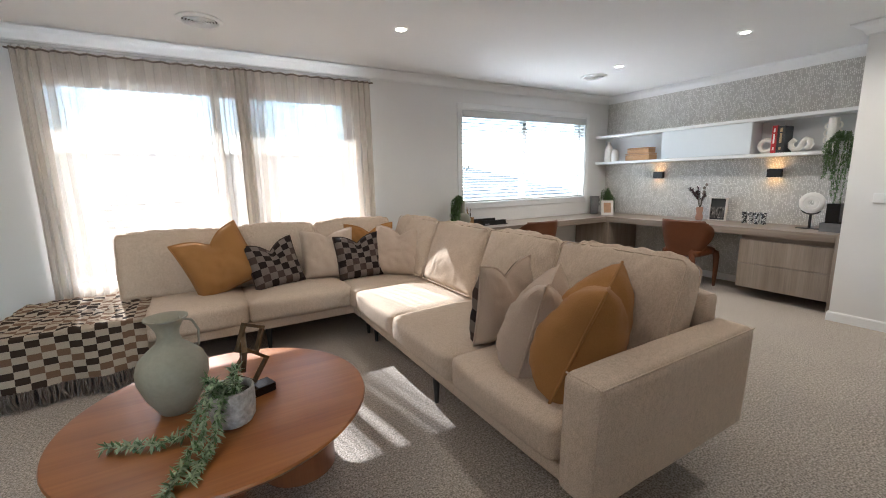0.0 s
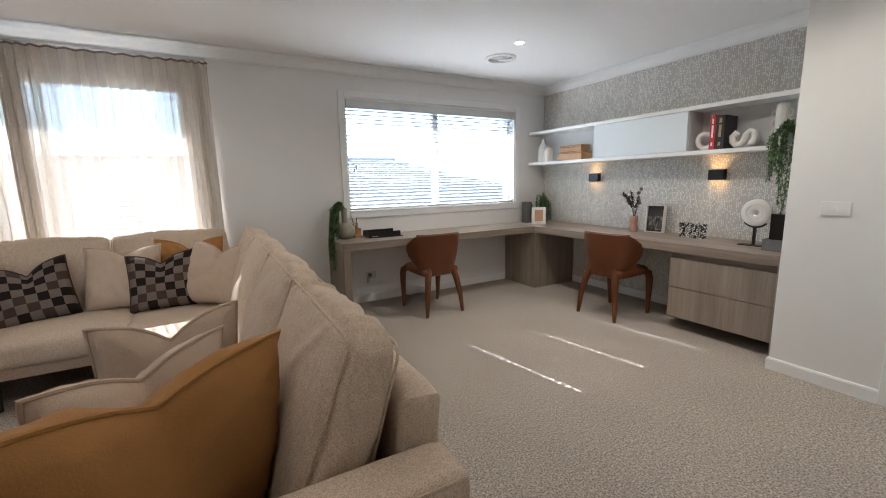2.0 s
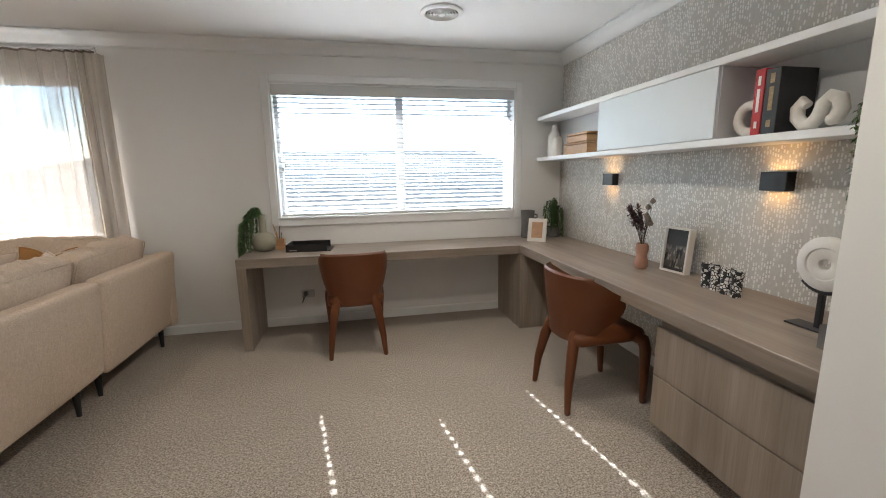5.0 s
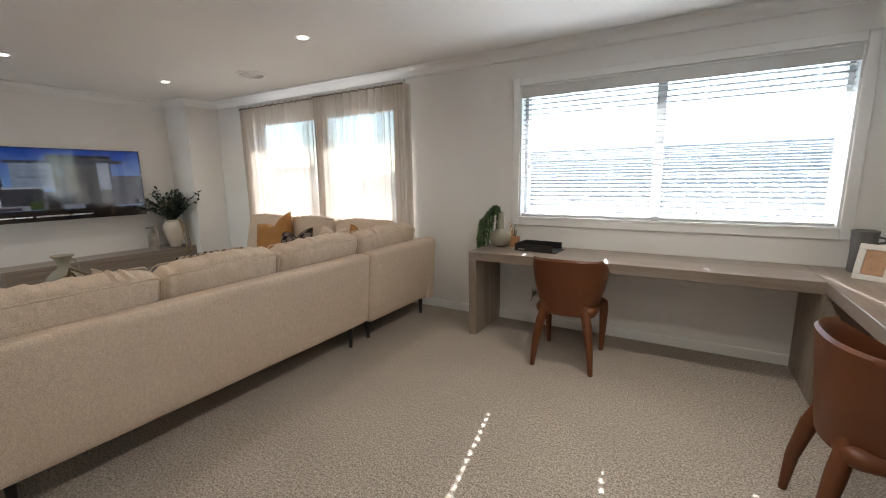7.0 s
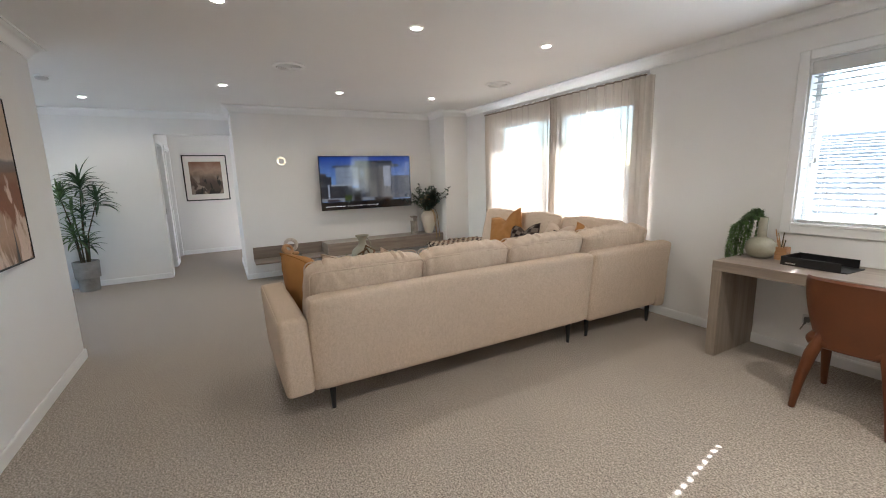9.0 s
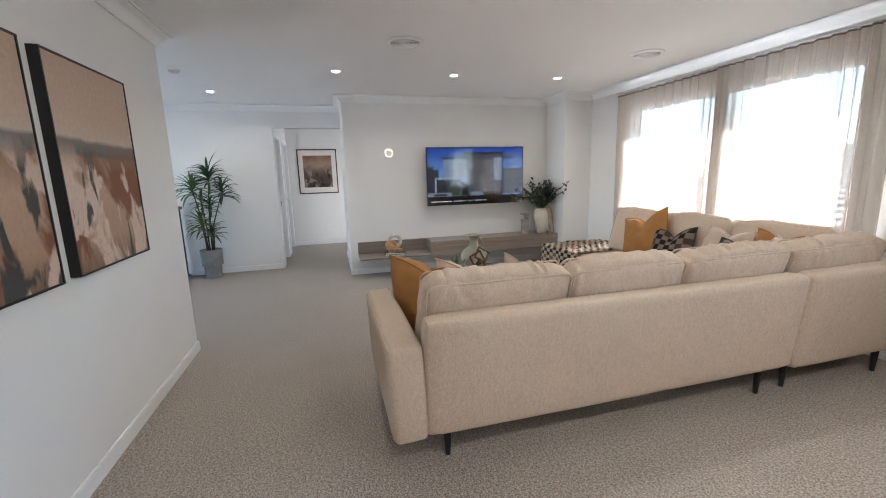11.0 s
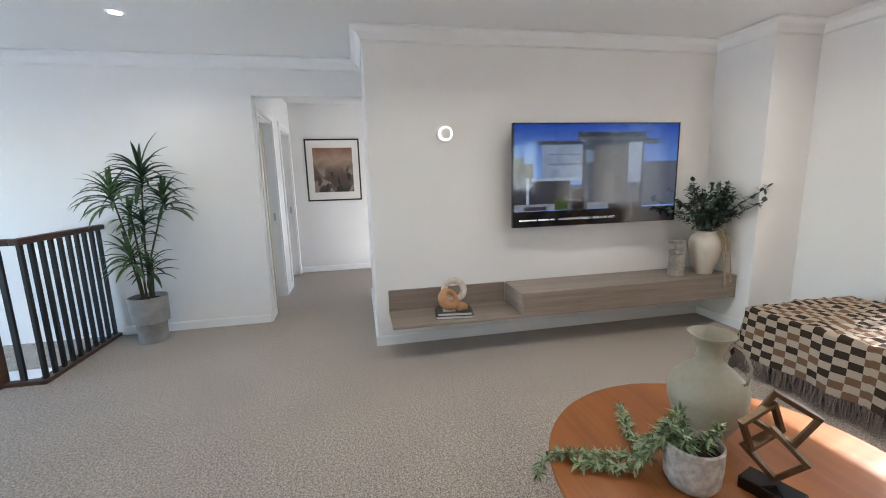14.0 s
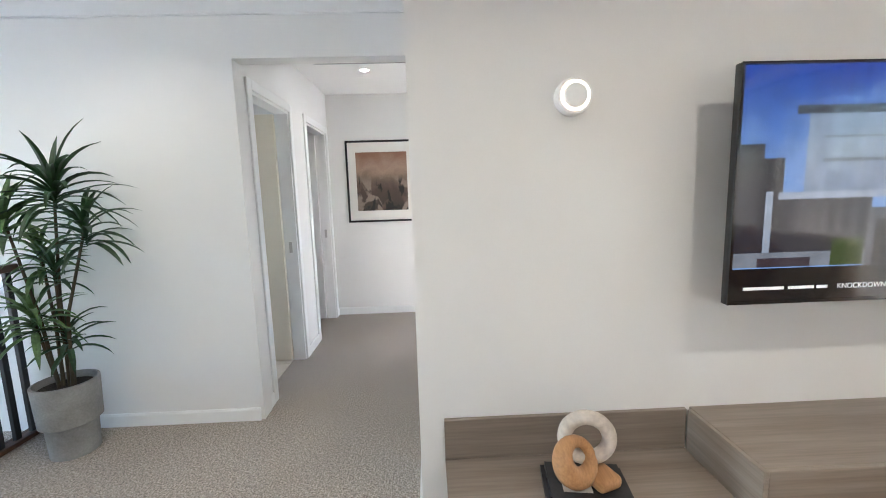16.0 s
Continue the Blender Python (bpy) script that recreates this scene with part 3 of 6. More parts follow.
def venetian_blind():
    x0, x1, z0, z1 = DESKWIN
    b = thing("venetian_blind", "white slatted venetian blind lowered with open slats", "blind", ((x0 + x1) / 2, WY + 0.04, z0))
    part("valance", box(x0 + 0.016, x1 - 0.016, WY - 0.012, WY + 0.01, z1 - 0.105, z1 - 0.016, 0.003, 1), PVC, b, smooth=False)
    part("head_rail", box(x0 + 0.02, x1 - 0.02, WY + 0.012, WY + 0.07, z1 - 0.075, z1 - 0.02, 0.003, 1), PVC, b, smooth=False)
    cords = [x0 + 0.14, x0 + 0.77, x0 + 1.41, x0 + 2.03]
    edges = [x0 + 0.022] + [v for c in cords for v in (c - 0.009, c + 0.009)] + [x1 - 0.022]
    mids = [(a, q) for a, q in zip(edges[::2], edges[1::2])]
    ms = []
    for a, q in mids:
        s = box(a, q, -0.03, 0.03, -0.0014, 0.0014)
        ms.append(s)
    for c in cords:
        ms += [box(c - 0.009, c + 0.009, -0.03, -0.009, -0.0014, 0.0014), box(c - 0.009, c + 0.009, 0.009, 0.03, -0.0014, 0.0014)]
    slat_bm = moved(merged(ms), pose(0, 0, 0, -3, 0, 0))
    me = bpy.data.meshes.new("slat")
    slat_bm.to_mesh(me)
    slat_bm.free()
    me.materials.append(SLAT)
    z = z0 + 0.075
    while z < z1 - 0.1:
        s = new("slat", me)
        s.parent = b
        s.location = Vector((0, WY + 0.042, z)) - b.location
        z += 0.0425
    part("bottom_rail", box(x0 + 0.022, x1 - 0.022, WY + 0.014, WY + 0.07, z0 + 0.02, z0 + 0.042, 0.004, 1), PVC, b, smooth=False)
    for c in cords:
        for dy in (0.013, 0.071):
            part("ladder_cord", tube([(c, WY + dy, z0 + 0.04), (c, WY + dy, z1 - 0.05)], 0.0009, 5), PVC, b)
    part("pull_cord", tube([(x0 + 0.07, WY - 0.004, z1 - 0.1), (x0 + 0.072, WY - 0.006, 1.46)], 0.0012, 5), PVC, b)
    part("cord_toggle", merged([lathe([(0.002, 0), (0.01, 0.004), (0.011, 0.03), (0.004, 0.042), (0, 0.042)], 12, (x0 + 0.072, WY - 0.014, 1.42)), lathe([(0.002, 0), (0.01, 0.004), (0.011, 0.03), (0.004, 0.042), (0, 0.042)], 12, (x0 + 0.096, WY - 0.014, 1.45))]), ALU, b)
    return b


venetian_blind()


def curtain(x0, x1, seed, label, yc=4.902, end=0):
    c = thing("sheer_curtain", label, "curtain", ((x0 + x1) / 2, yc, 0.0), "pair of sheer curtains")
    n, rows = 280, 26
    bm = bmesh.new()
    folds = round((x1 - x0) / 0.082)

    def spread(u):
        # the cloth is bunched towards both ends of each panel
        return x0 + (x1 - x0) * (u - 0.075 * math.sin(2 * math.pi * u))
    grid = []
    for j in range(rows + 1):
        v = j / rows
        z = 0.012 + v * 2.318
        row = []
        for i in range(n + 1):
            u = i / n
            a = 2 * math.pi * folds * u
            amp = 0.027 * (0.8 + 0.7 * (1 - v) * noise.noise((u * 8, seed, v * 0.8)) + 0.2 * noise.noise((u * 21, seed + 2, 0.5)))
            drift = 0.03 * (1 - v) * noise.noise((u * 6, seed + 5, v * 1.3))
            x = spread(u) + drift + 0.005 * math.sin(2 * a)
            y = yc + amp * math.sin(a + 1.6 * (1 - v) * noise.noise((u * 5, v * 1.5, seed))) + 0.016 * (1 - v) * noise.noise((u * 3.3, seed + 9, v))
            back = max(0.0, 1 - abs(u - end) / 0.045)  # the outer edge turns back to the wall
            y += (WY - 0.012 - y) * back * back * (3 - 2 * back)
            row.append(bm.verts.new((x, y, z)))
        grid.append(row)
    for a, b in zip(grid, grid[1:]):
        for i in range(n):
            bm.faces.new((a[i], a[i + 1], b[i + 1], b[i]))
    part("cloth", bm, SHEER, c)
    part("heading_tape", tube([(spread(q / 160), yc + 0.022 * math.sin(2 * math.pi * folds * q / 160), 2.318) for q in range(161)], 0.007, 6), HEADING, c, "darker stitched heading tape")
    for k in range(folds):
        x = spread((k + 0.75) / folds)
        part("hook", box(x - 0.006, x + 0.006, 4.892, 4.912, 2.318, 2.348, 0.002, 1), PVC, c, smooth=False)
    return c


HEADING = fabric("heading_linen", (0.30, 0.25, 0.20), (0.22, 0.18, 0.145), 500)
curtain(-0.50, 1.06, 3, "sheer oatmeal linen curtain drawn across the window")
curtain(0.96, 2.25, 8, "sheer oatmeal linen curtain overlapping its neighbour", 4.86, 1)
track = thing("curtain_track", "white aluminium curtain track fixed to the wall", "curtain track", (0.86, 4.900, 2.345))
part("rail", box(-0.52, 2.24, 4.887, 4.917, 2.345, 2.367, 0.003, 1), PVC, track, smooth=False)
for x in (-0.4, 0.45, 1.3, 2.1):
    part("bracket", merged([box(x - 0.012, x + 0.012, 4.900, WY, 2.367, 2.373), box(x - 0.012, x + 0.012, WY - 0.006, WY, 2.33, 2.40)]), PVC, track, smooth=False)

# ---- outside ----
ROOFTILE = plain("grey_roof_tile", (0.26, 0.245, 0.225), 0.8, vary=0.1, scale=3, grain=30, bumps=0.2)
RENDERED = plain("white_render", (0.55, 0.53, 0.50), 0.85, vary=0.05, scale=2)
GROUND = plain("pale_gravel_ground", (0.46, 0.43, 0.38), 0.95, vary=0.2, scale=0.6, grain=12, bumps=0.2)
setting("ground", box(-400, 400, -300, 700, -3.3, -3.0), GROUND, "pale gravel and dry grass ground", "ground")
setting("eave", merged([box(-2.4, 7.2, WY + 0.2, 5.86, 2.42, 2.62, 0.01, 1)]), ALU, "white eave soffit and gutter over the windows", "eave")


def neighbour(x0, x1, y0, eave_z, ridge_z, depth):
    h = thing("neighbour_house", "neighbouring house with white walls and grey tiled roof", "house", ((x0 + x1) / 2, y0 + depth, -3.0))
    part("wall", box(x0 + 0.5, x1 - 0.5, y0 + 0.5, y0 + 2 * depth - 0.5, -3.0, eave_z), RENDERED, h, smooth=False)
    n = 22
    ms = []
    for k in range(n):
        t0, t1 = k / n, (k + 1) / n
        ya, yb = y0 + depth * t0, y0 + depth * t1
        za, zb = eave_z + (ridge_z - eave_z) * t0, eave_z + (ridge_z - eave_z) * t1
        xa, xb = x0 + depth * 0.5 * t0, x1 - depth * 0.5 * t0
        nt_ = int((xb - xa) / 0.34)
        for q in range(nt_):
            a, b = xa + (xb - xa) * q / nt_, xa + (xb - xa) * (q + 1) / nt_
            bm = bmesh.new()
            vs = [bm.verts.new(p) for p in ((a + 0.01, ya, za + 0.05), (b - 0.01, ya, za + 0.05), (b - 0.01, yb, zb + 0.01), (a + 0.01, yb, zb + 0.01), (a + 0.01, ya, za), (b - 0.01, ya, za))]
            bm.faces.new(vs[:4]), bm.faces.new((vs[4], vs[5], vs[1], vs[0]))
            ms.append(bm)
    tagged(part("roof_tiles", merged(ms), ROOFTILE, h, "grey interlocking roof tiles", smooth=False), kind="stuff")
    bm = bmesh.new()
    vs = [bm.verts.new(p) for p in ((x0, y0, eave_z - 0.02), (x1, y0, eave_z - 0.02), (x1 - depth * 0.5, y0 + depth, ridge_z - 0.02), (x0 + depth * 0.5, y0 + depth, ridge_z - 0.02), (x1, y0 + 2 * depth, eave_z - 0.02), (x0, y0 + 2 * depth, eave_z - 0.02))]
    for f in ((0, 1, 2, 3), (1, 4, 2), (4, 5, 3, 2), (5, 0, 3)):
        bm.faces.new([vs[i] for i in f])
    part("roof", bm, ROOFTILE, h, smooth=False)
    part("ridge", tube([(x0 + depth * 0.5, y0 + depth, ridge_z + 0.02), (x1 - depth * 0.5, y0 + depth, ridge_z + 0.02)], 0.1, 8), ROOFTILE, h)
    part("gutter", box(x0, x1, y0 - 0.12, y0, eave_z - 0.1, eave_z + 0.02, 0.01, 1), ALU, h, smooth=False)


neighbour(-6.0, 11.4, 7.6, 0.45, 2.05, 6.8)
neighbour(-24.0, -8.0, 10.0, -0.2, 1.9, 5.5)

# ---- ceiling fittings ----
LAMPDISC = glow("downlight_lens", (1.0, 0.90, 0.74), 6.0)


def downlight(x, y, z=H, watts=0.28):
    d = thing("downlight", "recessed round white downlight, lit", "downlight", (x, y, z), "ceiling downlights")
    part("trim_ring", lathe([(0.034, -0.001), (0.036, -0.006), (0.05, -0.005), (0.055, -0.001), (0.055, 0.0), (0.034, 0.0)], 28, (x, y, z)), TRIM, d)
    part("lens", lathe([(0, -0.002), (0.034, -0.002), (0.034, -0.0005), (0, -0.0005)], 24, (x, y, z)), LAMPDISC, d)
    l = new("downlight_lamp", bpy.data.lights.new("downlight_lamp", "AREA"))
    l.data.shape, l.data.size, l.data.energy, l.data.color, l.data.spread = "DISK", 0.065, watts, (1.0, 0.86, 0.68), radians(150)
    l.matrix_world = pose(x, y, z - 0.008)


for x, y in ((-0.40, 1.38), (-0.39, 2.66), (-0.35, 3.93), (1.99, 1.33), (2.03, 2.59), (2.08, 3.77), (4.68, 2.52), (4.65, 3.71), (4.70, 1.28), (-1.63, -0.1), (-3.98, 1.0)):
    downlight(x, y, H, 0.50 if x > 3 and y < 2 else 0.85 if x > 3 else 0.06 if x < -3 else 0.30 if x < 0 else 0.18)


def air_vent(x, y):
    v = thing("ceiling_vent", "round white louvred ceiling air vent", "air vent", (x, y, H), "round ceiling vents")
    part("rim", lathe([(0.115, 0), (0.15, -0.001), (0.152, -0.008), (0.14, -0.016), (0.122, -0.018), (0.115, -0.012), (0.115, 0)], 40, (x, y, H)), TRIM, v)
    for r in (0.098, 0.078, 0.058, 0.038):
        part("louvre_ring", lathe([(r - 0.004, -0.006), (r + 0.006, -0.022), (r + 0.009, -0.020), (r + 0.001, -0.005), (r - 0.004, -0.006)], 36, (x, y, H)), TRIM, v)
    part("hub", lathe([(0, -0.026), (0.022, -0.022), (0.024, -0.012), (0, -0.006)], 24, (x, y, H)), TRIM, v)
    # Flat dark disc gives the duct's shade as a colour; no hole behind it.
    part("throat_shade", lathe([(0, -0.0015), (0.116, -0.0015), (0.116, -0.0005), (0, -0.0005)], 32, (x, y, H)), DUCTSHADE, v)


for x, y in ((0.72, 4.26), (0.66, 1.92), (4.78, 4.15)):
    air_vent(x, y)
sd = thing("smoke_detector", "small white round smoke detector on the ceiling", "smoke detector", (-0.54, -0.15, H))
part("base", lathe([(0, 0), (0.055, 0), (0.055, -0.012), (0, -0.012)], 28, (-0.54, -0.15, H)), TRIM, sd)
part("cover", lathe([(0.05, -0.012), (0.048, -0.03), (0.03, -0.04), (0, -0.042)], 28, (-0.54, -0.15, H)), PVC, sd)
gr = thing("slot_vent", "long grey linear slot vent in passage ceiling", "air vent", (-3.73, 1.0, H))
part("frame", merged([box(-3.79, -3.775, 0.62, 1.40, H - 0.01, H), box(-3.685, -3.67, 0.62, 1.40, H - 0.01, H), box(-3.79, -3.67, 0.605, 0.62, H - 0.01, H), box(-3.79, -3.67, 1.40, 1.415, H - 0.01, H)]), ALU, gr, smooth=False)
for k in range(3):
    part("slat", box(-3.765 + k * 0.028, -3.755 + k * 0.028, 0.62, 1.40, H - 0.012, H - 0.001), CONCRETE, gr, smooth=False)

# ---- built-in desk and shelf ----
D, DX = 0.75, 5.52
desk = thing("corner_desk", "built-in L-shaped grey oak laminate corner desk", "desk", (5.4, 4.5, 0))
part("window_top", box(3.19, DX, 4.45, WY - 0.001, D - 0.075, D, 0.003, 1), OAK_X, desk, smooth=False)
part("wall_top", box(DX + 0.001, WX - 0.001, 2.0, WY - 0.001, D - 0.075, D, 0.003, 1), OAK_Y, desk, smooth=False)
part("end_panel", box(3.19, 3.26, 4.45, WY - 0.001, 0, D - 0.0755, 0.003, 1), OAK_Z, desk, smooth=False)
part("end_panel", box(DX + 0.001, WX - 0.001, 1.935, 1.999, 0, D, 0.003, 1), OAK_Z, desk, smooth=False)
corner = thing("corner_cabinet", "grey oak laminate corner cabinet under the desk", "cabinet", (5.8, 4.7, 0))
part("body", box(5.505, WX - 0.016, 4.40, WY - 0.016, 0.0, D - 0.08, 0.002, 1), OAK_Z, corner, smooth=False)
drawers = thing("drawer_cabinet", "hung grey oak two-drawer cabinet under the desk", "cabinet", (5.85, 2.4, 0.11))
part("body", box(5.57, WX - 0.02, 2.005, 2.77, 0.115, 0.62, 0.002, 1), OAK_Z, drawers, smooth=False)
part("recess_rail", box(5.575, 5.60, 2.005, 2.77, 0.622, D - 0.077), OAK_Y, drawers, smooth=False)
for z0, z1 in ((0.11, 0.368), (0.374, 0.625)):
    part("drawer_front", box(5.55, 5.568, 2.006, 2.775, z0, z1, 0.002, 1), OAK_Z, drawers, smooth=False)

shelf = thing("wall_shelf", "long white wall shelf with a central closed cabinet", "shelf", (6.03, 3.5, 1.49))
SF = 5.90
part("top_board", box(SF, WX - 0.001, 1.932, WY - 0.001, 1.875, 1.91, 0.002, 1), SHELFWHITE, shelf, smooth=False)
part("bottom_board", box(SF, WX - 0.001, 1.932, WY - 0.001, 1.49, 1.525, 0.002, 1), SHELFWHITE, shelf, smooth=False)
part("back_board", box(WX - 0.016, WX - 0.0015, 1.932, WY - 0.001, 1.526, 1.874), SHELFSHADED, shelf, smooth=False)
part("divider", box(SF + 0.02, WX - 0.017, 2.915, 2.945, 1.526, 1.874, 0.002, 1), SHELFSHADED, shelf, smooth=False)
part("divider", box(SF + 0.02, WX - 0.017, 3.915, 3.945, 1.526, 1.874, 0.002, 1), SHELFWHITE, shelf, smooth=False)
part("cabinet_door", box(SF + 0.001, SF + 0.019, 2.917, 3.943, 1.528, 1.872, 0.002, 1), DOORREFLECT, shelf, "white cabinet door with blue-grey reflection in its colour", smooth=False)


def wall_sconce(y):
    x, z = 6.133, 1.315
    s = thing("wall_sconce", "small black up and down wall light, lit warm", "wall light", (x, y, z - 0.045), "wall lights over the desk")
    part("housing", merged([box(x - 0.028, x - 0.022, y - 0.066, y + 0.066, z - 0.045, z + 0.045, 0.002, 1), box(x + 0.018, x + 0.026, y - 0.066, y + 0.066, z - 0.045, z + 0.045), box(x - 0.022, x + 0.018, y - 0.066, y - 0.060, z - 0.045, z + 0.045), box(x - 0.022, x + 0.018, y + 0.060, y + 0.066, z - 0.045, z + 0.045)]), BLACKMETAL, s, smooth=False)
    part("diffuser", box(x - 0.021, x + 0.017, y - 0.059, y + 0.059, z - 0.015, z + 0.015), SCONCE, s, "glowing warm diffuser", smooth=False)
    for k in (1, -1):
        l = new("sconce_lamp", bpy.data.lights.new("sconce_lamp", "AREA"))
        l.data.shape, l.data.size, l.data.size_y, l.data.energy, l.data.color, l.data.spread = "RECTANGLE", 0.034, 0.11, 0.012, (1.0, 0.52, 0.16), radians(130)
        l.matrix_world = pose(x, y, z + k * 0.03, 180 if k > 0 else 0)


SCONCE = glow("sconce_diffuser", (1.0, 0.58, 0.22), 1.0)
wall_sconce(4.10)
wall_sconce(2.75)

# ---- chairs ----


def desk_chair():
    c = thing("desk_chair", "tan leather tub chair with leather-wrapped legs", "chair", (0, 0, 0), "pair of tan leather desk chairs")
    n, rows = 44, 14
    bm = bmesh.new()
    outer, inner = [], []
    for i in range(n + 1):
        u = i / n * 2 - 1
        ro, ri = [], []
        for j in range(rows + 1):
            v = j / rows
            # the shell is a narrow band at the seat, opens into wings and rounds off at the top corners
            a = u * radians(62 + 37 * math.sin(math.pi * v ** 1.3) ** 0.85) if 0 < v < 1 else u * radians(62)
            z = 0.405 + 0.38 * v + 0.012 * math.cos(a) * v
            fl = 0.188 + 0.082 * math.sin(0.5 * math.pi * v) ** 0.9
            fy = 0.225 + 0.035 * v
            sx, cy = math.sin(a), math.cos(a)
            x, y = fl * math.copysign(abs(sx) ** 0.78, sx), -fy * math.copysign(abs(cy) ** 0.78, cy)
            t = 0.040 * (1 - 0.5 * v) * (1 - 0.5 * abs(u) ** 6)
            ro.append((x, y, z))
            ri.append((x * (1 - t / 0.24), y * (1 - t / 0.24), z))
        outer.append(ro), inner.append(ri)
    vo = [[bm.verts.new(p) for p in r] for r in outer]
    vi = [[bm.verts.new(p) for p in r] for r in inner]
    rim = [bm.verts.new(tuple((a + b) / 2 + (0.013 if k == 2 else 0) for k, (a, b) in enumerate(zip(o[-1], q[-1])))) for o, q in zip(outer, inner)]
    for i in range(n):
        for j in range(rows):
            bm.faces.new((vo[i][j], vo[i + 1][j], vo[i + 1][j + 1], vo[i][j + 1]))
            bm.faces.new((vi[i][j], vi[i][j + 1], vi[i + 1][j + 1], vi[i + 1][j]))
        bm.faces.new((vo[i][-1], vo[i + 1][-1], rim[i + 1], rim[i]))
        bm.faces.new((rim[i], rim[i + 1], vi[i + 1][-1], vi[i][-1]))
        bm.faces.new((vo[i][0], vi[i][0], vi[i + 1][0], vo[i + 1][0]))
    for i in (0, n):
        for j in range(rows):
            bm.faces.new((vo[i][j], vo[i][j + 1], vi[i][j + 1], vi[i][j]))
        bm.faces.new((vo[i][-1], rim[i], vi[i][-1]))
    bmesh.ops.recalc_face_normals(bm, faces=bm.faces)
    part("backrest", bm, LEATHER, c)
    part("seat", soft_box(-0.205, 0.205, -0.20, 0.255, 0.385, 0.47, 0.038, 0.014, 8, 0.002), LEATHER, c)
    for sx in (-1, 1):
        back = [(sx * 0.126, -0.170, 0.50), (sx * 0.138, -0.182, 0.44), (sx * 0.163, -0.206, 0.35), (sx * 0.190, -0.237, 0.18), (sx * 0.206, -0.25, 0.004)]
        front = [(sx * 0.150, 0.12, 0.425), (sx * 0.190, 0.185, 0.425), (sx * 0.211, 0.222, 0.405), (sx * 0.217, 0.238, 0.35), (sx * 0.214, 0.245, 0.18), (sx * 0.208, 0.25, 0.004)]
        for pts, radii in ((back, [0.020, 0.031, 0.032, 0.025, 0.0165]), (front, [0.022, 0.034, 0.036, 0.033, 0.025, 0.0165])):
            leg = part("leg", tube(pts, radii, 14), LEATHER, c)
            part("glide", lathe([(0, 0), (0.014, 0), (0.014, 0.005), (0, 0.005)], 12, (pts[-1][0], pts[-1][1], 0)), BLACKMETAL, leg)
    return c


first_chair = desk_chair()
copy_thing(first_chair, pose(5.50, 3.29, 0, 0, 0, -88))
first_chair.matrix_basis = pose(4.08, 4.385, 0, 0, 0, 2)

# ---- sofas ----


def legs(parent, spots):
    for x, y in spots:
        part("leg", lathe([(0, 0), (0.013, 0), (0.024, 0.2), (0, 0.2)], 12, (x, y, 0)), BLACKMETAL, parent, "black tapered metal leg")


def cushion_piping(m, w, h, off, r=0.045):
    """Two corded seams round a loose back cushion, w wide along y and h high."""
    pts = []
    for cy, cz, a0 in ((w / 2 - r, r, -90), (w / 2 - r, h - r, 0), (-w / 2 + r, h - r, 90), (-w / 2 + r, r, 180)):
        pts += [(cy + (r - 0.004) * math.cos(radians(a0 + k * 18)), cz + (r - 0.004) * math.sin(radians(a0 + k * 18))) for k in range(6)]
    return merged([moved(tube([(s * off, y, z) for y, z in pts], 0.005, 6, True), m) for s in (-1, 1)])


def seam(points):
    return tube(points, 0.0035, 6)


sofa = thing("sofa", "long beige upholstered sofa with one arm and loose cushions", "sofa", (2.15, 2.6, 0), "beige sectional sofa")
part("base", soft_box(1.635, 2.53, 1.60, 3.825, 0.192, 0.275, 0.02, 0.0, 8, 0.001), SOFA, sofa)
part("arm", moved(soft_box(-0.56, 0.455, -0.083, 0.083, 0.0, 0.462, 0.034, 0.006, 20, 0.002), pose(2.15, 1.508, 0.214, 2, 0, 0)), SOFA, sofa)
part("back_frame", moved(soft_box(-0.06, 0.06, -1.135, 1.11, 0.0, 0.585, 0.035, 0.004, 20, 0.002), pose(2.517, 2.715, 0.208, 0, 5.5, 0)), SOFA, sofa)
for y0, y1 in ((1.61, 2.336), (2.34, 3.084)):
    part("seat_cushion", soft_box(1.60, 2.36, y0, y1, 0.265, 0.445, 0.045, 0.022, 12, 0.004, y0), SOFA, sofa)
part("seat_cushion", soft_box(1.60, 2.36, 3.088, 3.822, 0.265, 0.44, 0.04, 0.012, 12, 0.003, 5), SOFA, sofa)


def wedge(bm, h):
    """Thins a loose back cushion from its full foot to a slim top edge and lets its top corners sag."""
    half = max(abs(v.co.y) for v in bm.verts)
    for v in bm.verts:
        v.co.z -= 0.02 * (abs(v.co.y) / half) ** 4 * max(0.0, v.co.z / h) ** 2
        v.co.x *= 1.10 - 0.24 * max(0.0, min(1.0, v.co.z / h))
    return bm


for k, (y0, y1) in enumerate(((1.61, 2.352), (2.357, 3.045), (3.05, 3.815))):
    lean = pose(2.292, (y0 + y1) / 2, 0.437, 0, 19, 0)
    part("back_cushion", moved(wedge(soft_box(-0.078, 0.078, -(y1 - y0) / 2, (y1 - y0) / 2, 0.0, 0.54, 0.04, 0.046, 40, 0.010, k + 2, 0.013), 0.545), lean), SOFA, sofa)
    part("cushion_piping", moved(wedge(cushion_piping(pose(0, 0, 0), y1 - y0, 0.54, 0.075, 0.036), 0.54), lean), SOFA, sofa)
part("piping", merged([seam([(1.605, 1.418, 0.665), (2.59, 1.418, 0.665)]), seam([(1.605, 1.418, 0.665), (1.605, 1.566, 0.670)]), seam([(1.600, 1.420, 0.655), (1.600, 1.435, 0.235)])]), SOFA, sofa)
legs(sofa, ((1.72, 1.60), (2.43, 1.715), (1.692, 2.64), (2.465, 3.71), (1.74, 3.74)))

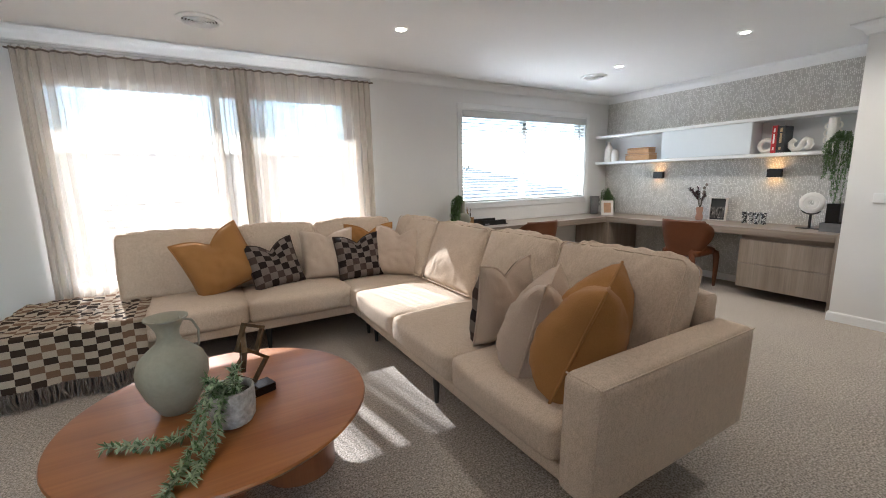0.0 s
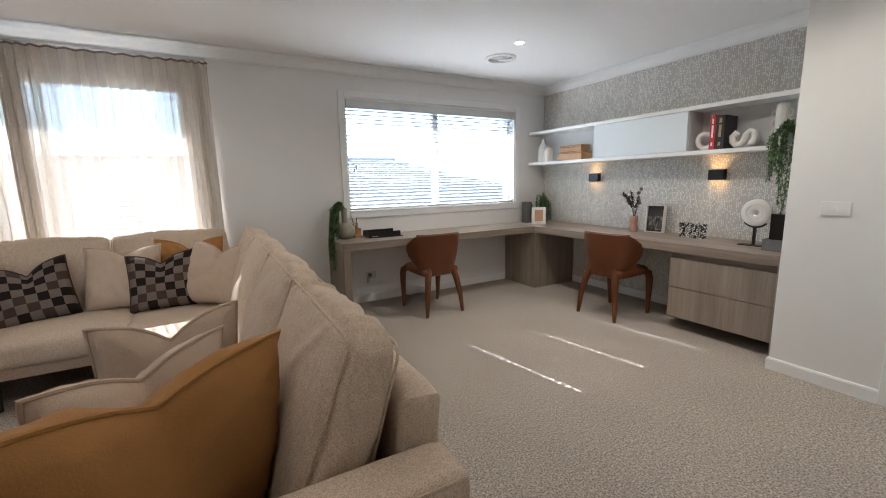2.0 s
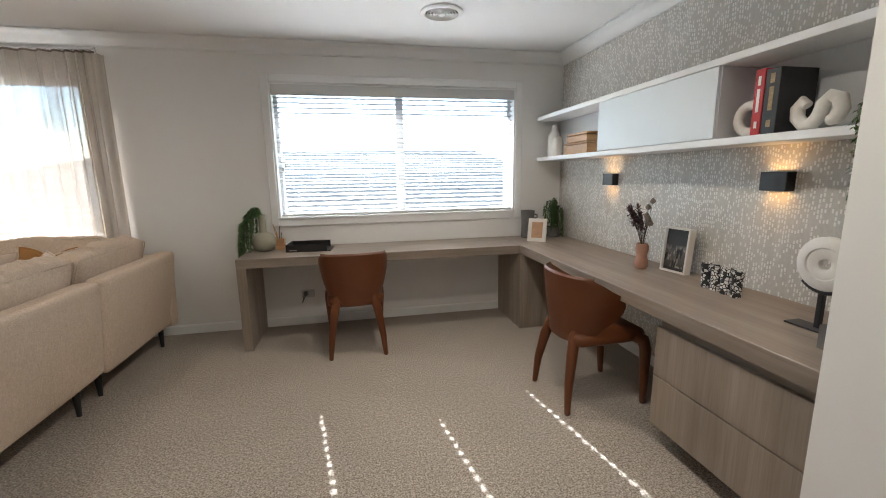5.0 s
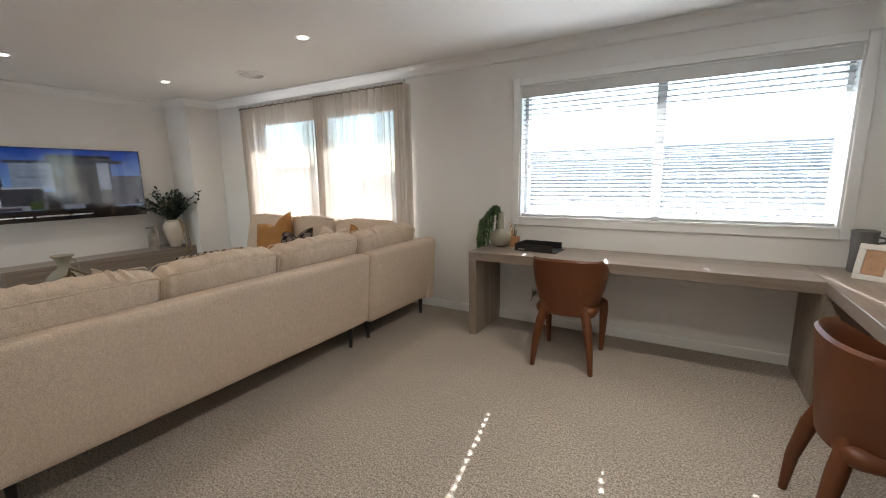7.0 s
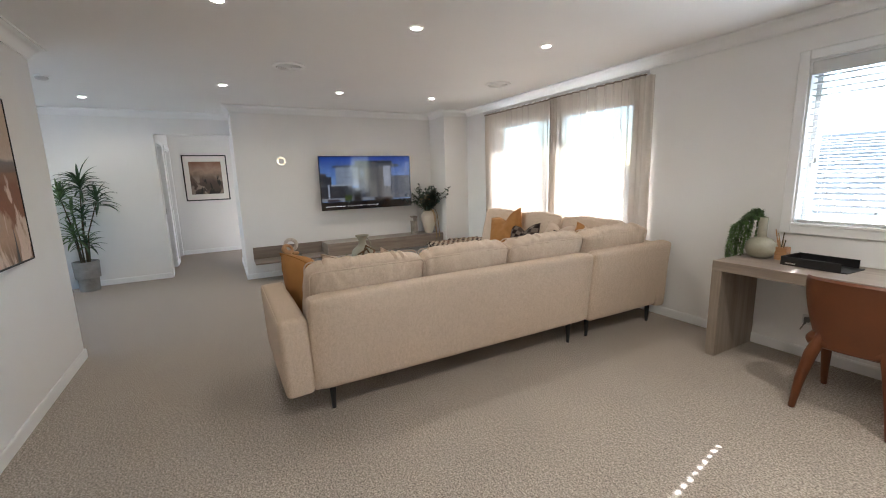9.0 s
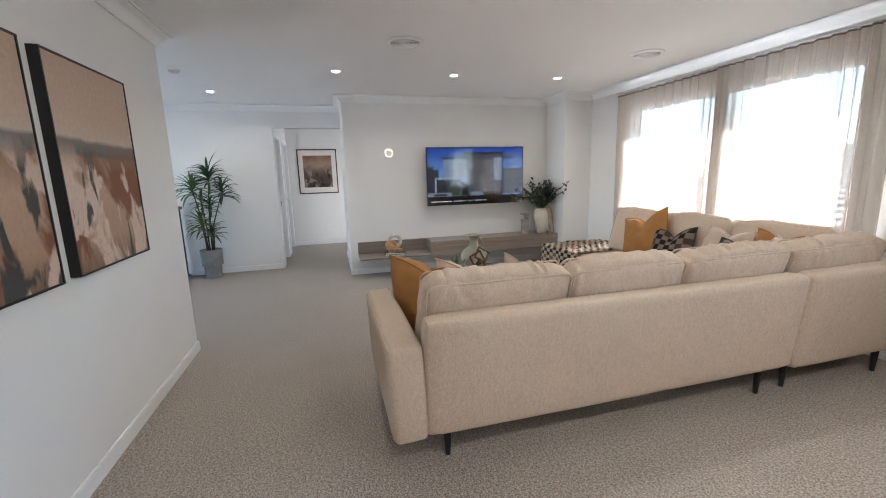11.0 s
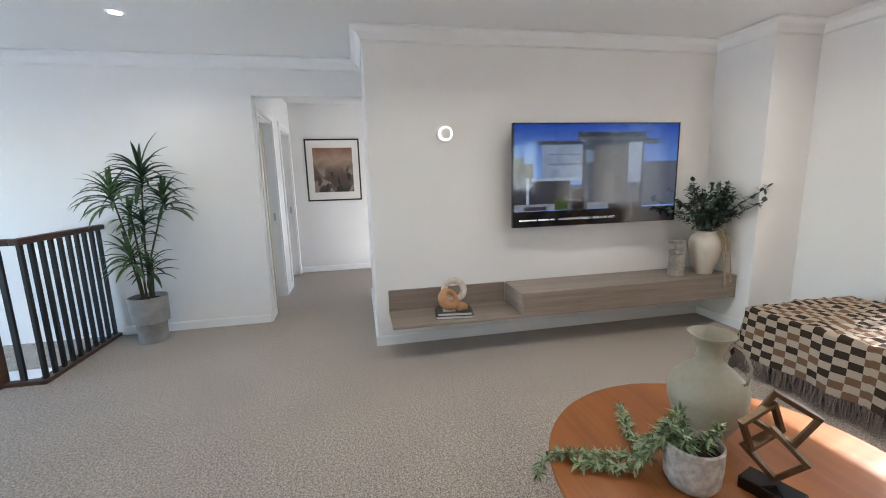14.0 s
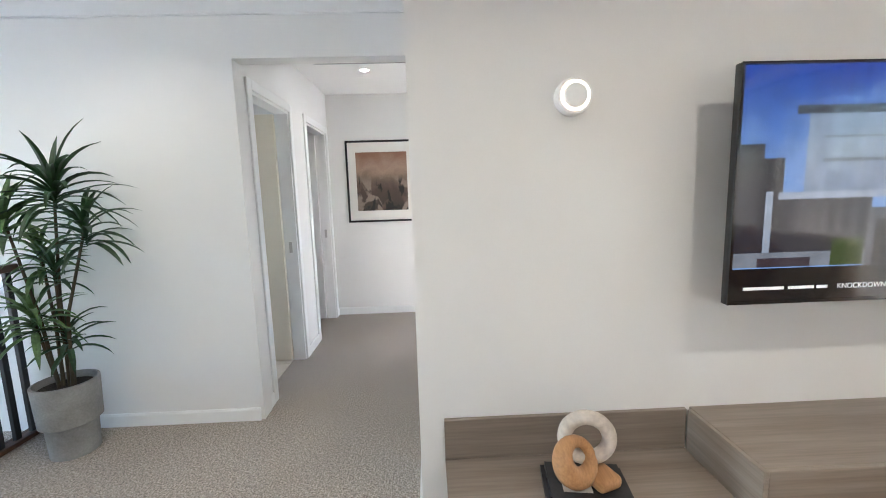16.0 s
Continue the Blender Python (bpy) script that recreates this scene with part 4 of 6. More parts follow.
sofa2 = thing("sofa", "beige upholstered corner sofa section with loose cushions", "sofa", (1.2, 4.3, 0), "beige sectional sofa")
part("base", merged([soft_box(0.10, 2.53, 3.975, 4.78, 0.192, 0.275, 0.02, 0.0, 8, 0.001), soft_box(1.635, 2.53, 3.835, 3.99, 0.192, 0.272, 0.02, 0, 6, 0.001)]), SOFA, sofa2)
part("back_frame", moved(soft_box(0.10, 2.6, -0.07, 0.07, 0.0, 0.60, 0.03, 0.004, 12, 0.002), pose(0, 4.755, 0.165, -4, 0, 0)), SOFA, sofa2)
part("side_back_frame", moved(soft_box(-0.06, 0.06, -0.485, 0.52, 0.0, 0.605, 0.035, 0.004, 20, 0.002), pose(2.517, 4.318, 0.188, 0, 5.5, 0)), SOFA, sofa2)
for x0, x1 in ((0.10, 0.82), (0.824, 1.64)):
    part("seat_cushion", soft_box(x0, x1, 3.935, 4.62, 0.265, 0.445, 0.045, 0.020, 12, 0.004, x0), SOFA, sofa2)
part("seat_cushion", soft_box(1.60, 2.40, 3.826, 4.62, 0.265, 0.44, 0.04, 0.012, 12, 0.003, 9), SOFA, sofa2)
for k, (x0, x1) in enumerate(((-0.01, 0.735), (0.745, 1.48), (1.49, 2.25))):
    lean = pose((x0 + x1) / 2, 4.555, 0.435, -12, 0, 0) @ pose(0, 0, 0, 0, 0, 90)
    part("back_cushion", moved(wedge(soft_box(-0.08, 0.08, -(x1 - x0) / 2, (x1 - x0) / 2, 0.0, 0.525, 0.034, 0.04, 34, 0.009, k + 12, 0.008), 0.525), lean), SOFA, sofa2)
    part("cushion_piping", moved(wedge(cushion_piping(pose(0, 0, 0), x1 - x0, 0.525, 0.078, 0.032), 0.525), lean), SOFA, sofa2)
lean = pose(2.292, 4.225, 0.435, 0, 19, 0)
part("corner_cushion", moved(wedge(soft_box(-0.078, 0.078, -0.395, 0.395, 0.0, 0.54, 0.04, 0.046, 40, 0.010, 31, 0.013), 0.545), lean), SOFA, sofa2)
part("cushion_piping", moved(wedge(cushion_piping(pose(0, 0, 0), 0.79, 0.54, 0.075, 0.036), 0.545), lean), SOFA, sofa2)
legs(sofa2, ((0.2, 4.02), (0.95, 4.02), (2.45, 3.945), (2.49, 4.72), (0.2, 4.7), (1.75, 3.95)))

ott = thing("ottoman", "beige upholstered square ottoman under a throw", "ottoman", (-0.24, 4.35, 0))
part("base", soft_box(-0.60, 0.08, 3.96, 4.76, 0.16, 0.275, 0.02, 0.0, 8, 0.001), SOFA, ott)
part("cushion", soft_box(-0.61, 0.09, 3.945, 4.77, 0.26, 0.425, 0.045, 0.015, 12, 0.003, 4), SOFA, ott)
legs(ott, ((-0.52, 4.04), (0.0, 4.04), (-0.52, 4.68), (0.0, 4.68)))


def throw():
    """A fringed woven throw draped over the ottoman, hanging down its front and passage side."""
    x0, x1, y0, y1 = -0.625, 0.19, 3.92, 4.80
    dropf, drops = 0.325, 0.30
    nu, nv = 90, 90
    bm = bmesh.new()
    uvl = bm.loops.layers.uv.new("UVMap")
    L1, L2 = drops + (x1 - x0), dropf + (y1 - y0)
    g = []
    for j in range(nv + 1):
        row = []
        q = j / nv * L2
        for i in range(nu + 1):
            p = i / nu * L1
            x, y, z = x0 + max(0, p - drops), y0 + max(0, q - dropf), 0.449
            hx, hy = max(0, drops - p), max(0, dropf - q)
            if p > L1 - 0.10:
                z += 0.006
            z -= math.hypot(hx, hy) if hx and hy else hx + hy
            out = 0.014 + 0.08 * (hx + hy)
            f = noise.noise((p * 3.2, q * 3.2, 1.7))
            if hx:
                x -= out * (0.6 + 0.5 * math.sin(q * 19 + 2 * f))
            if hy:
                y -= out * (0.6 + 0.5 * math.sin(p * 17 + 2 * f))
            if not hx and not hy:
                z += 0.036 * max(0, f) ** 1.2 + 0.024 * abs(noise.noise((p * 9 + 2 * f, q * 5, 4))) + 0.030 * max(0, noise.noise((p * 6 + q * 11, q * 3, 8)))
            row.append(bm.verts.new((x, y, max(0.05, z))))
        g.append(row)
    for j in range(nv):
        for i in range(nu):
            f = bm.faces.new((g[j][i], g[j][i + 1], g[j + 1][i + 1], g[j + 1][i]))
            for lp, (a, b) in zip(f.loops, ((i, j), (i + 1, j), (i + 1, j + 1), (i, j + 1))):
                lp[uvl].uv = (a / nu, b / nv)
    t = thing("throw_blanket", "checked brown and cream woven throw draped over the ottoman", "blanket", (-0.2, 4.3, 0.45))
    edge_f = [g[0][i].co.copy() for i in range(0, nu + 1)]
    edge_s = [g[j][0].co.copy() for j in range(0, nv + 1)]
    part("cloth", bm, THROW, t)
    rnd = random.Random(4)
    ms = []
    for e in edge_f + edge_s:
        for k in range(2):
            a = e + Vector((rnd.uniform(-0.006, 0.006), rnd.uniform(-0.006, 0.006), 0.004))
            ms.append(tube([a, a + Vector((rnd.uniform(-0.01, 0.01), rnd.uniform(-0.01, 0.01), -0.05)), a + Vector((rnd.uniform(-0.02, 0.02), rnd.uniform(-0.02, 0.02), -min(0.115, e.z - 0.004)))], [0.003, 0.0028, 0.002], 4))
    tagged(part("fringe", merged(ms), FRINGE, t, "grey brown knotted fringe"), kind="stuff")


FRINGE = fabric("fringe_wool", (0.26, 0.21, 0.17), (0.16, 0.12, 0.10), 300)
throw()


def pillow(label, w, h, t, mat, m, chop=0.10, pipe=None, seed=0, group="sofa scatter cushions", front=None):
    """A square scatter cushion standing in its x-z plane, pinched corners, a dent chopped in the top edge."""
    n = 26
    bm = bmesh.new()
    uvl = bm.loops.layers.uv.new("UVMap")

    def edge(u, v):
        k = 0.055
        x, z = w / 2 * u * (1 - k * (1 - v * v)), h / 2 * v * (1 - k * (1 - u * u))
        if v > -0.3:
            z -= chop * ((v + 0.3) / 1.3) ** 1.6 * math.exp(-(abs(u) / 0.34) ** 1.3)
        return x, z
    sheets = []
    for s in (1, -1):
        g = []
        for j in range(n + 1):
            row = []
            for i in range(n + 1):
                u, v = i / n * 2 - 1, j / n * 2 - 1
                x, z = edge(u, v)
                th = t / 2 * ((1 - u ** 4) * (1 - v ** 4)) ** 0.45
                th *= 1.03 - 0.18 * v - 0.34 * max(0.0, v) ** 1.5
                th *= 1 - 0.62 * math.exp(-(u / 0.30) ** 2) * max(0, v) * (1 if chop > 0.03 else 0)
                wr = 0.014 * noise.noise((u * 2.1 + seed, v * 2.1, s * 2.0)) + 0.009 * noise.noise((u * 5 + v * 3 + seed, v * 4 - u * 2, s)) + 0.004 * noise.noise((u * 13 + seed, v * 7, s))
                row.append(bm.verts.new((x, s * (th + wr * min(1, th / 0.02)), z)))
            g.append(row)
        sheets.append(g)
        for j in range(n):
            for i in range(n):
                q = (g[j][i], g[j][i + 1], g[j + 1][i + 1], g[j + 1][i])
                ij = ((i, j), (i + 1, j), (i + 1, j + 1), (i, j + 1))
                if s > 0:
                    q, ij = q[::-1], ij[::-1]
                f = bm.faces.new(q)
                f.material_index = 1 if front and s > 0 else 0
                for lp, (a, b) in zip(f.loops, ij):
                    lp[uvl].uv = (a / n, b / n)
    bmesh.ops.remove_doubles(bm, verts=bm.verts, dist=0.0002)
    p = thing("scatter_cushion", label, "cushion", (0, 0, 0), group)
    cover = part("cover", bm, mat, p)
    if front:
        cover.data.materials.append(front)
    line = [(-1 + 2 * k / 24, -1) for k in range(24)] + [(1, -1 + 2 * k / 24) for k in range(24)] + [(1 - 2 * k / 24, 1) for k in range(24)] + [(-1, 1 - 2 * k / 24) for k in range(24)]
    part("piping", tube([(edge(u, v)[0], 0, edge(u, v)[1]) for u, v in line], 0.0065, 6, True), pipe or mat, p)
    p.matrix_basis = m
    return p


def stand(x, y, z, yaw, lean, roll=0.0, h=0.45):
    """A cushion standing on its lower edge at (x, y, z): yaw turns it, lean tips it backwards."""
    return pose(x, y, z, 0, 0, yaw) @ pose(0, 0, 0, -lean, 0, 0) @ pose(0, 0, h * 0.47, 0, roll, 0)


CHECKL = "brown checked scatter cushion standing on the sofa"
pillow("mustard yellow piped cotton cushion leaning on the sofa arm", 0.58, 0.52, 0.33, MUSTARD, stand(1.935, 1.865, 0.458, 31, -22, 0, 0.52), 0.065, seed=1)
pillow("cream piped cotton cushion leaning beside the mustard cushion", 0.47, 0.46, 0.29, CREAM, stand(1.895, 2.075, 0.45, 37, -15, 0, 0.46), 0.06, seed=2)
pillow("taupe cushion with a checked front beside the cream cushion", 0.43, 0.45, 0.20, CREAM, stand(1.985, 2.41, 0.45, 12, -7, 0, 0.45), 0.085, seed=3, front=CHECK)
pillow("large mustard cotton cushion standing on the sofa", 0.52, 0.52, 0.20, MUSTARD, stand(0.68, 4.33, 0.475, 6, 20, -20, 0.52), 0.10, seed=5)
pillow(CHECKL, 0.42, 0.42, 0.17, CHECK, stand(1.09, 4.29, 0.455, 8, 22, -8, 0.42), 0.09, seed=6)
pillow("cream piped cotton cushion standing on the sofa", 0.47, 0.47, 0.19, CREAM, stand(1.55, 4.36, 0.452, -10, 17, 0, 0.47), 0.06, seed=7)
pillow(CHECKL, 0.42, 0.42, 0.17, CHECK, stand(1.80, 4.20, 0.450, -6, 20, -3, 0.42), 0.075, seed=8)
pillow("mustard cotton cushion tucked behind others in the corner", 0.47, 0.48, 0.16, MUSTARD, stand(1.97, 4.40, 0.452, -14, 10, 0, 0.48), 0.08, seed=9)
pillow("cream piped cotton cushion in the sofa corner", 0.48, 0.48, 0.20, CREAM, stand(2.12, 4.10, 0.450, -34, 20, 4, 0.48), 0.07, seed=10)

# ---- coffee table ----
TX, TY, TZ = 0.595, 2.525, 0.40
tb = thing("coffee_table", "low round walnut coffee table with drum legs", "coffee table", (TX, TY, 0))
part("tabletop", lathe([(0, -0.045), (0.50, -0.045), (0.568, -0.03), (0.585, -0.01), (0.581, -0.001), (0.576, 0), (0, 0)], 72, (TX, TY, TZ)), WALNUT, tb)
WALNUT_Z = wood("walnut_veneer_upright", (0.17, 0.05, 0.018), (0.30, 0.105, 0.04), "z", 0.35, 0.8, 0.3)
for x, y in ((0.46, 2.30), (0.87, 2.53)):
    part("drum_leg", lathe([(0, 0), (0.165, 0), (0.165, TZ - 0.046), (0, TZ - 0.046)], 40, (x, y, 0)), WALNUT_Z, tb)

# ---- television wall ----
CF, CT, CB, CYR, CYL = -1.30, 0.47, 0.275, 4.555, 1.56
con = thing("tv_console", "floating grey oak laminate television console with open niche", "console", (-1.5, 3.0, CB))
part("niche_shelf", box(TVX + 0.001, CF, CYL, 2.565, CB, CB + 0.022, 0.002, 1), OAK_Y, con, smooth=False)
part("niche_back", box(TVX + 0.001, TVX + 0.02, CYL, 2.565, CB + 0.0225, CT, 0.002, 1), OAK_Y, con, smooth=False)
part("niche_side", box(TVX + 0.021, CF + 0.001, 2.566, 2.584, CB, CT, 0.002, 1), OAK_X, con, smooth=False)
part("cabinet_top", box(TVX + 0.001, CF - 0.019, 2.585, CYR, CT - 0.018, CT, 0.002, 1), OAK_Y, con, smooth=False)
part("cabinet_body", box(TVX + 0.001, CF - 0.019, 2.585, CYR, CB, CT - 0.0185), OAK_Y, con, smooth=False)
part("cabinet_front", box(CF - 0.018, CF, 2.585, CYR, CB, CT, 0.002, 1), OAK_Y, con, smooth=False)


def emission_picture():
    """The screen: sky, a pale two-storey house, dark garage, shrubs, built from soft rectangles over UV."""
    m, nt, b = nodes_of("screen_picture", 0.08)
    L = nt.links.new
    tc = nt.nodes.new("ShaderNodeTexCoord")
    sp = nt.nodes.new("ShaderNodeSeparateXYZ")
    L(tc.outputs["UV"], sp.inputs[0])

    def op(kind, x, y):
        n = nt.nodes.new("ShaderNodeMath")
        n.operation = kind
        for s, v in zip(n.inputs, (x, y)):
            if isinstance(v, (int, float)):
                s.default_value = v
            else:
                L(v, s)
        return n.outputs[0]

    def rect(a, c, d, e):
        u, v = sp.outputs[0], sp.outputs[1]
        return op("MULTIPLY", op("MULTIPLY", op("GREATER_THAN", u, a), op("LESS_THAN", u, c)), op("MULTIPLY", op("GREATER_THAN", v, d), op("LESS_THAN", v, e)))
    col = ramp(nt, sp.outputs[1], [(0.35, (0.30, 0.50, 0.85)), (1.0, (0.015, 0.07, 0.42))]).outputs[0]
    cl = noise_tex(nt, 14, 5)
    for r, c in (((0, 0.11, 0.20, 0.62), (0.035, 0.035, 0.045)), ((0, 0.06, 0.62, 0.68), (0.05, 0.05, 0.06)),
                 ((0.77, 1, 0.16, 0.62), (0.13, 0.14, 0.17)), ((0.16, 0.42, 0.46, 0.82), (0.32, 0.37, 0.46)), ((0.13, 0.42, 0.80, 0.835), (0.06, 0.06, 0.075)),
                 ((0.20, 0.40, 0.60, 0.615), (0.17, 0.19, 0.23)), ((0.20, 0.40, 0.70, 0.71), (0.17, 0.19, 0.23)), ((0.40, 0.78, 0.16, 0.86), (0.07, 0.08, 0.11)),
                 ((0.47, 0.68, 0.22, 0.79), (0.15, 0.14, 0.135)), ((0.53, 0.60, 0.22, 0.52), (0.25, 0.23, 0.20)), ((0.42, 0.47, 0.62, 0.74), (0.16, 0.22, 0.30)),
                 ((0.37, 0.80, 0.84, 0.875), (0.11, 0.11, 0.12)), ((0.37, 0.79, 0.875, 0.92), (0.035, 0.04, 0.05)), ((0.78, 0.87, 0.80, 0.85), (0.08, 0.085, 0.10)),
                 ((0.685, 0.77, 0.41, 0.82), (0.40, 0.43, 0.50)), ((0.685, 0.765, 0.16, 0.41), (0.17, 0.17, 0.175)), ((0.10, 0.40, 0.445, 0.475), (0.50, 0.53, 0.58)),
                 ((0.07, 0.088, 0.18, 0.48), (0.50, 0.54, 0.60)), ((0.11, 0.33, 0.20, 0.445), (0.045, 0.045, 0.055)), ((0, 0.60, 0.15, 0.215), (0.30, 0.31, 0.33)),
                 ((0.325, 0.437, 0.14, 0.40), (0.12, 0.12, 0.13)), ((0.345, 0.415, 0.15, 0.35), (0.012, 0.012, 0.015)), ((0.24, 0.32, 0.15, 0.27), (0.05, 0.085, 0.015)),
                 ((0.06, 0.19, 0.15, 0.19), (0.07, 0.05, 0.06)), ((0.57, 0.78, 0.14, 0.20), (0.03, 0.025, 0.03)), ((0, 1, 0, 0.145), (0.004, 0.004, 0.005))):
        col = mixc(nt, rect(*r), col, c)
    v = ramp(nt, cl.outputs[0], [(0.36, (0.78,) * 3), (0.62, (1.0,) * 3)])
    col = mixc(nt, 1.0, col, v.outputs[0], "MULTIPLY")
    b.inputs["Base Color"].default_value = (0.004, 0.004, 0.005, 1)
    L(col, b.inputs["Emission Color"])
    b.inputs["Emission Strength"].default_value = SCREEN_GLOW
    return m


def quad(p, q, r, s):
    bm = bmesh.new()
    uvl = bm.loops.layers.uv.new("UVMap")
    f = bm.faces.new([bm.verts.new(v) for v in (p, q, r, s)])
    for lp, uv in zip(f.loops, ((0, 0), (1, 0), (1, 1), (0, 1))):
        lp[uvl].uv = uv
    return bm


def slab_picture(p, q, r, s, back):
    """A thin picture sheet with UV on its face."""
    bm = quad(p, q, r, s)
    bmesh.ops.recalc_face_normals(bm, faces=bm.faces)
    ex = bmesh.ops.extrude_face_region(bm, geom=list(bm.faces))
    bmesh.ops.translate(bm, vec=back, verts=[v for v in ex["geom"] if isinstance(v, bmesh.types.BMVert)])
    bmesh.ops.recalc_face_normals(bm, faces=bm.faces)
    return bm


def lettering(name, text, size, m, mat, parent, label=""):
    cu = bpy.data.curves.new(name, "FONT")
    cu.body, cu.size, cu.extrude = text, size, 0.0004
    tmp = new(name, cu)
    me = bpy.data.meshes.new_from_object(tmp.evaluated_get(bpy.context.evaluated_depsgraph_get()))
    bpy.data.objects.remove(tmp)
    me.materials.append(mat)
    ob = new(name, me)
    ob.parent = parent
    ob.matrix_basis = Matrix.Translation(-root_of(parent).location) @ m
    if label:
        tagged(ob, label)
    return ob


SCREEN_GLOW = 0.029
TV = (-1.52, 2.575, 4.073, 0.957, 1.783)
tv = thing("television", "large wall-mounted television showing a house", "television", (-1.6, 3.32, 0.957))
part("case", merged([box(TV[0] - 0.035, TV[0] - 0.004, TV[1], TV[2], TV[3], TV[4], 0.004, 2), box(TV[0] - 0.075, TV[0] - 0.035, TV[1] + 0.25, TV[2] - 0.25, TV[3] + 0.1, TV[4] - 0.2, 0.01, 1)]), BLACKMETAL, tv)
part("bezel", merged([box(TV[0] - 0.004, TV[0], TV[1], TV[2], TV[3], TV[3] + 0.012), box(TV[0] - 0.004, TV[0], TV[1], TV[2], TV[4] - 0.01, TV[4]), box(TV[0] - 0.004, TV[0], TV[1], TV[1] + 0.01, TV[3] + 0.012, TV[4] - 0.01), box(TV[0] - 0.004, TV[0], TV[2] - 0.01, TV[2], TV[3] + 0.012, TV[4] - 0.01)]), BLACKGLOSS, tv, smooth=False)
screen = part("screen", quad((TV[0] - 0.002, TV[1] + 0.01, TV[3] + 0.012), (TV[0] - 0.002, TV[2] - 0.01, TV[3] + 0.012), (TV[0] - 0.002, TV[2] - 0.01, TV[4] - 0.01), (TV[0] - 0.002, TV[1] + 0.01, TV[4] - 0.01)), emission_picture(), tv, "bright screen showing a two-storey house", smooth=False)
CAPTION = glow("caption_white", (0.9, 0.9, 0.9), 0.009)
for w0, w1 in ((0.055, 0.205), (0.22, 0.315), (0.325, 0.365)):
    part("caption_bar", box(TV[0] - 0.0018, TV[0] - 0.001, TV[1] + w0, TV[1] + w1, 1.008, 1.019), CAPTION, tv, "white caption lettering", smooth=False)
lettering("caption", "KNOCKDOWN REBUILD - ESSENDON WEST", 0.026, Matrix.Translation((TV[0] - 0.0014, TV[1] + 0.40, 1.005)) @ Matrix(((0, 0, 1, 0), (1, 0, 0, 0), (0, 1, 0, 0), (0, 0, 0, 1))), CAPTION, tv, "small white caption lettering")
part("wall_bracket", box(TVX, TV[0] - 0.075, 3.05, 3.6, 1.2, 1.55, 0.004, 1), BLACKMETAL, tv, smooth=False)

RINGGLOW = glow("ring_light", (1.0, 0.78, 0.50), 0.13)
rs = thing("round_sconce", "round white wall light with glowing ring", "wall light", (TVX, 2.07, 1.655))
turn = pose(TVX, 2.07, 1.72, 0, 90, 0)
part("body", moved(lathe([(0, 0), (0.066, 0), (0.068, 0.03), (0.064, 0.045), (0.056, 0.047), (0.054, 0.036), (0, 0.036)], 40), turn), TRIM, rs)
part("light_ring", moved(lathe([(0.042, 0.037), (0.055, 0.037), (0.055, 0.046), (0.042, 0.046), (0.042, 0.037)], 40), turn), RINGGLOW, rs)
part("centre_disc", moved(lathe([(0, 0.06), (0.04, 0.06), (0.043, 0.054), (0.043, 0.037), (0, 0.037)], 36), turn), TRIM, rs)

# ---- plants ----


def blades(out, base, way, length, width, droop, nseg=4, fold=0.25):
    """A narrow arching leaf with a folded midrib, written into plain lists to stay quick."""
    vs, fs = out
    d = Vector(way).normalized()
    side = d.cross(Vector((0, 0, 1)))
    if side.length < 1e-3:
        side = Vector((1, 0, 0))
    side.normalize()
    p, o = Vector(base), len(vs)
    for k in range(nseg + 1):
        t = k / nseg
        w = width * max(0.05, math.sin(math.pi * min(1, 0.15 + 0.85 * t)) ** 0.8)
        up = side.cross(d).normalized()
        vs += [p - side * w / 2 + up * w * fold, p.copy(), p + side * w / 2 + up * w * fold]
        p = p + d * (length / nseg)
        d = (d + Vector((0, 0, -droop / nseg))).normalized()
    for k in range(nseg):
        for i in (0, 1):
            a = o + 3 * k + i
            fs.append((a, a + 1, a + 4, a + 3))


def from_lists(out):
    me = bpy.data.meshes.new("tmp")
    me.from_pydata([tuple(v) for v in out[0]], [], out[1])
    bm = bmesh.new()
    bm.from_mesh(me)
    bpy.data.meshes.remove(me)
    return bm


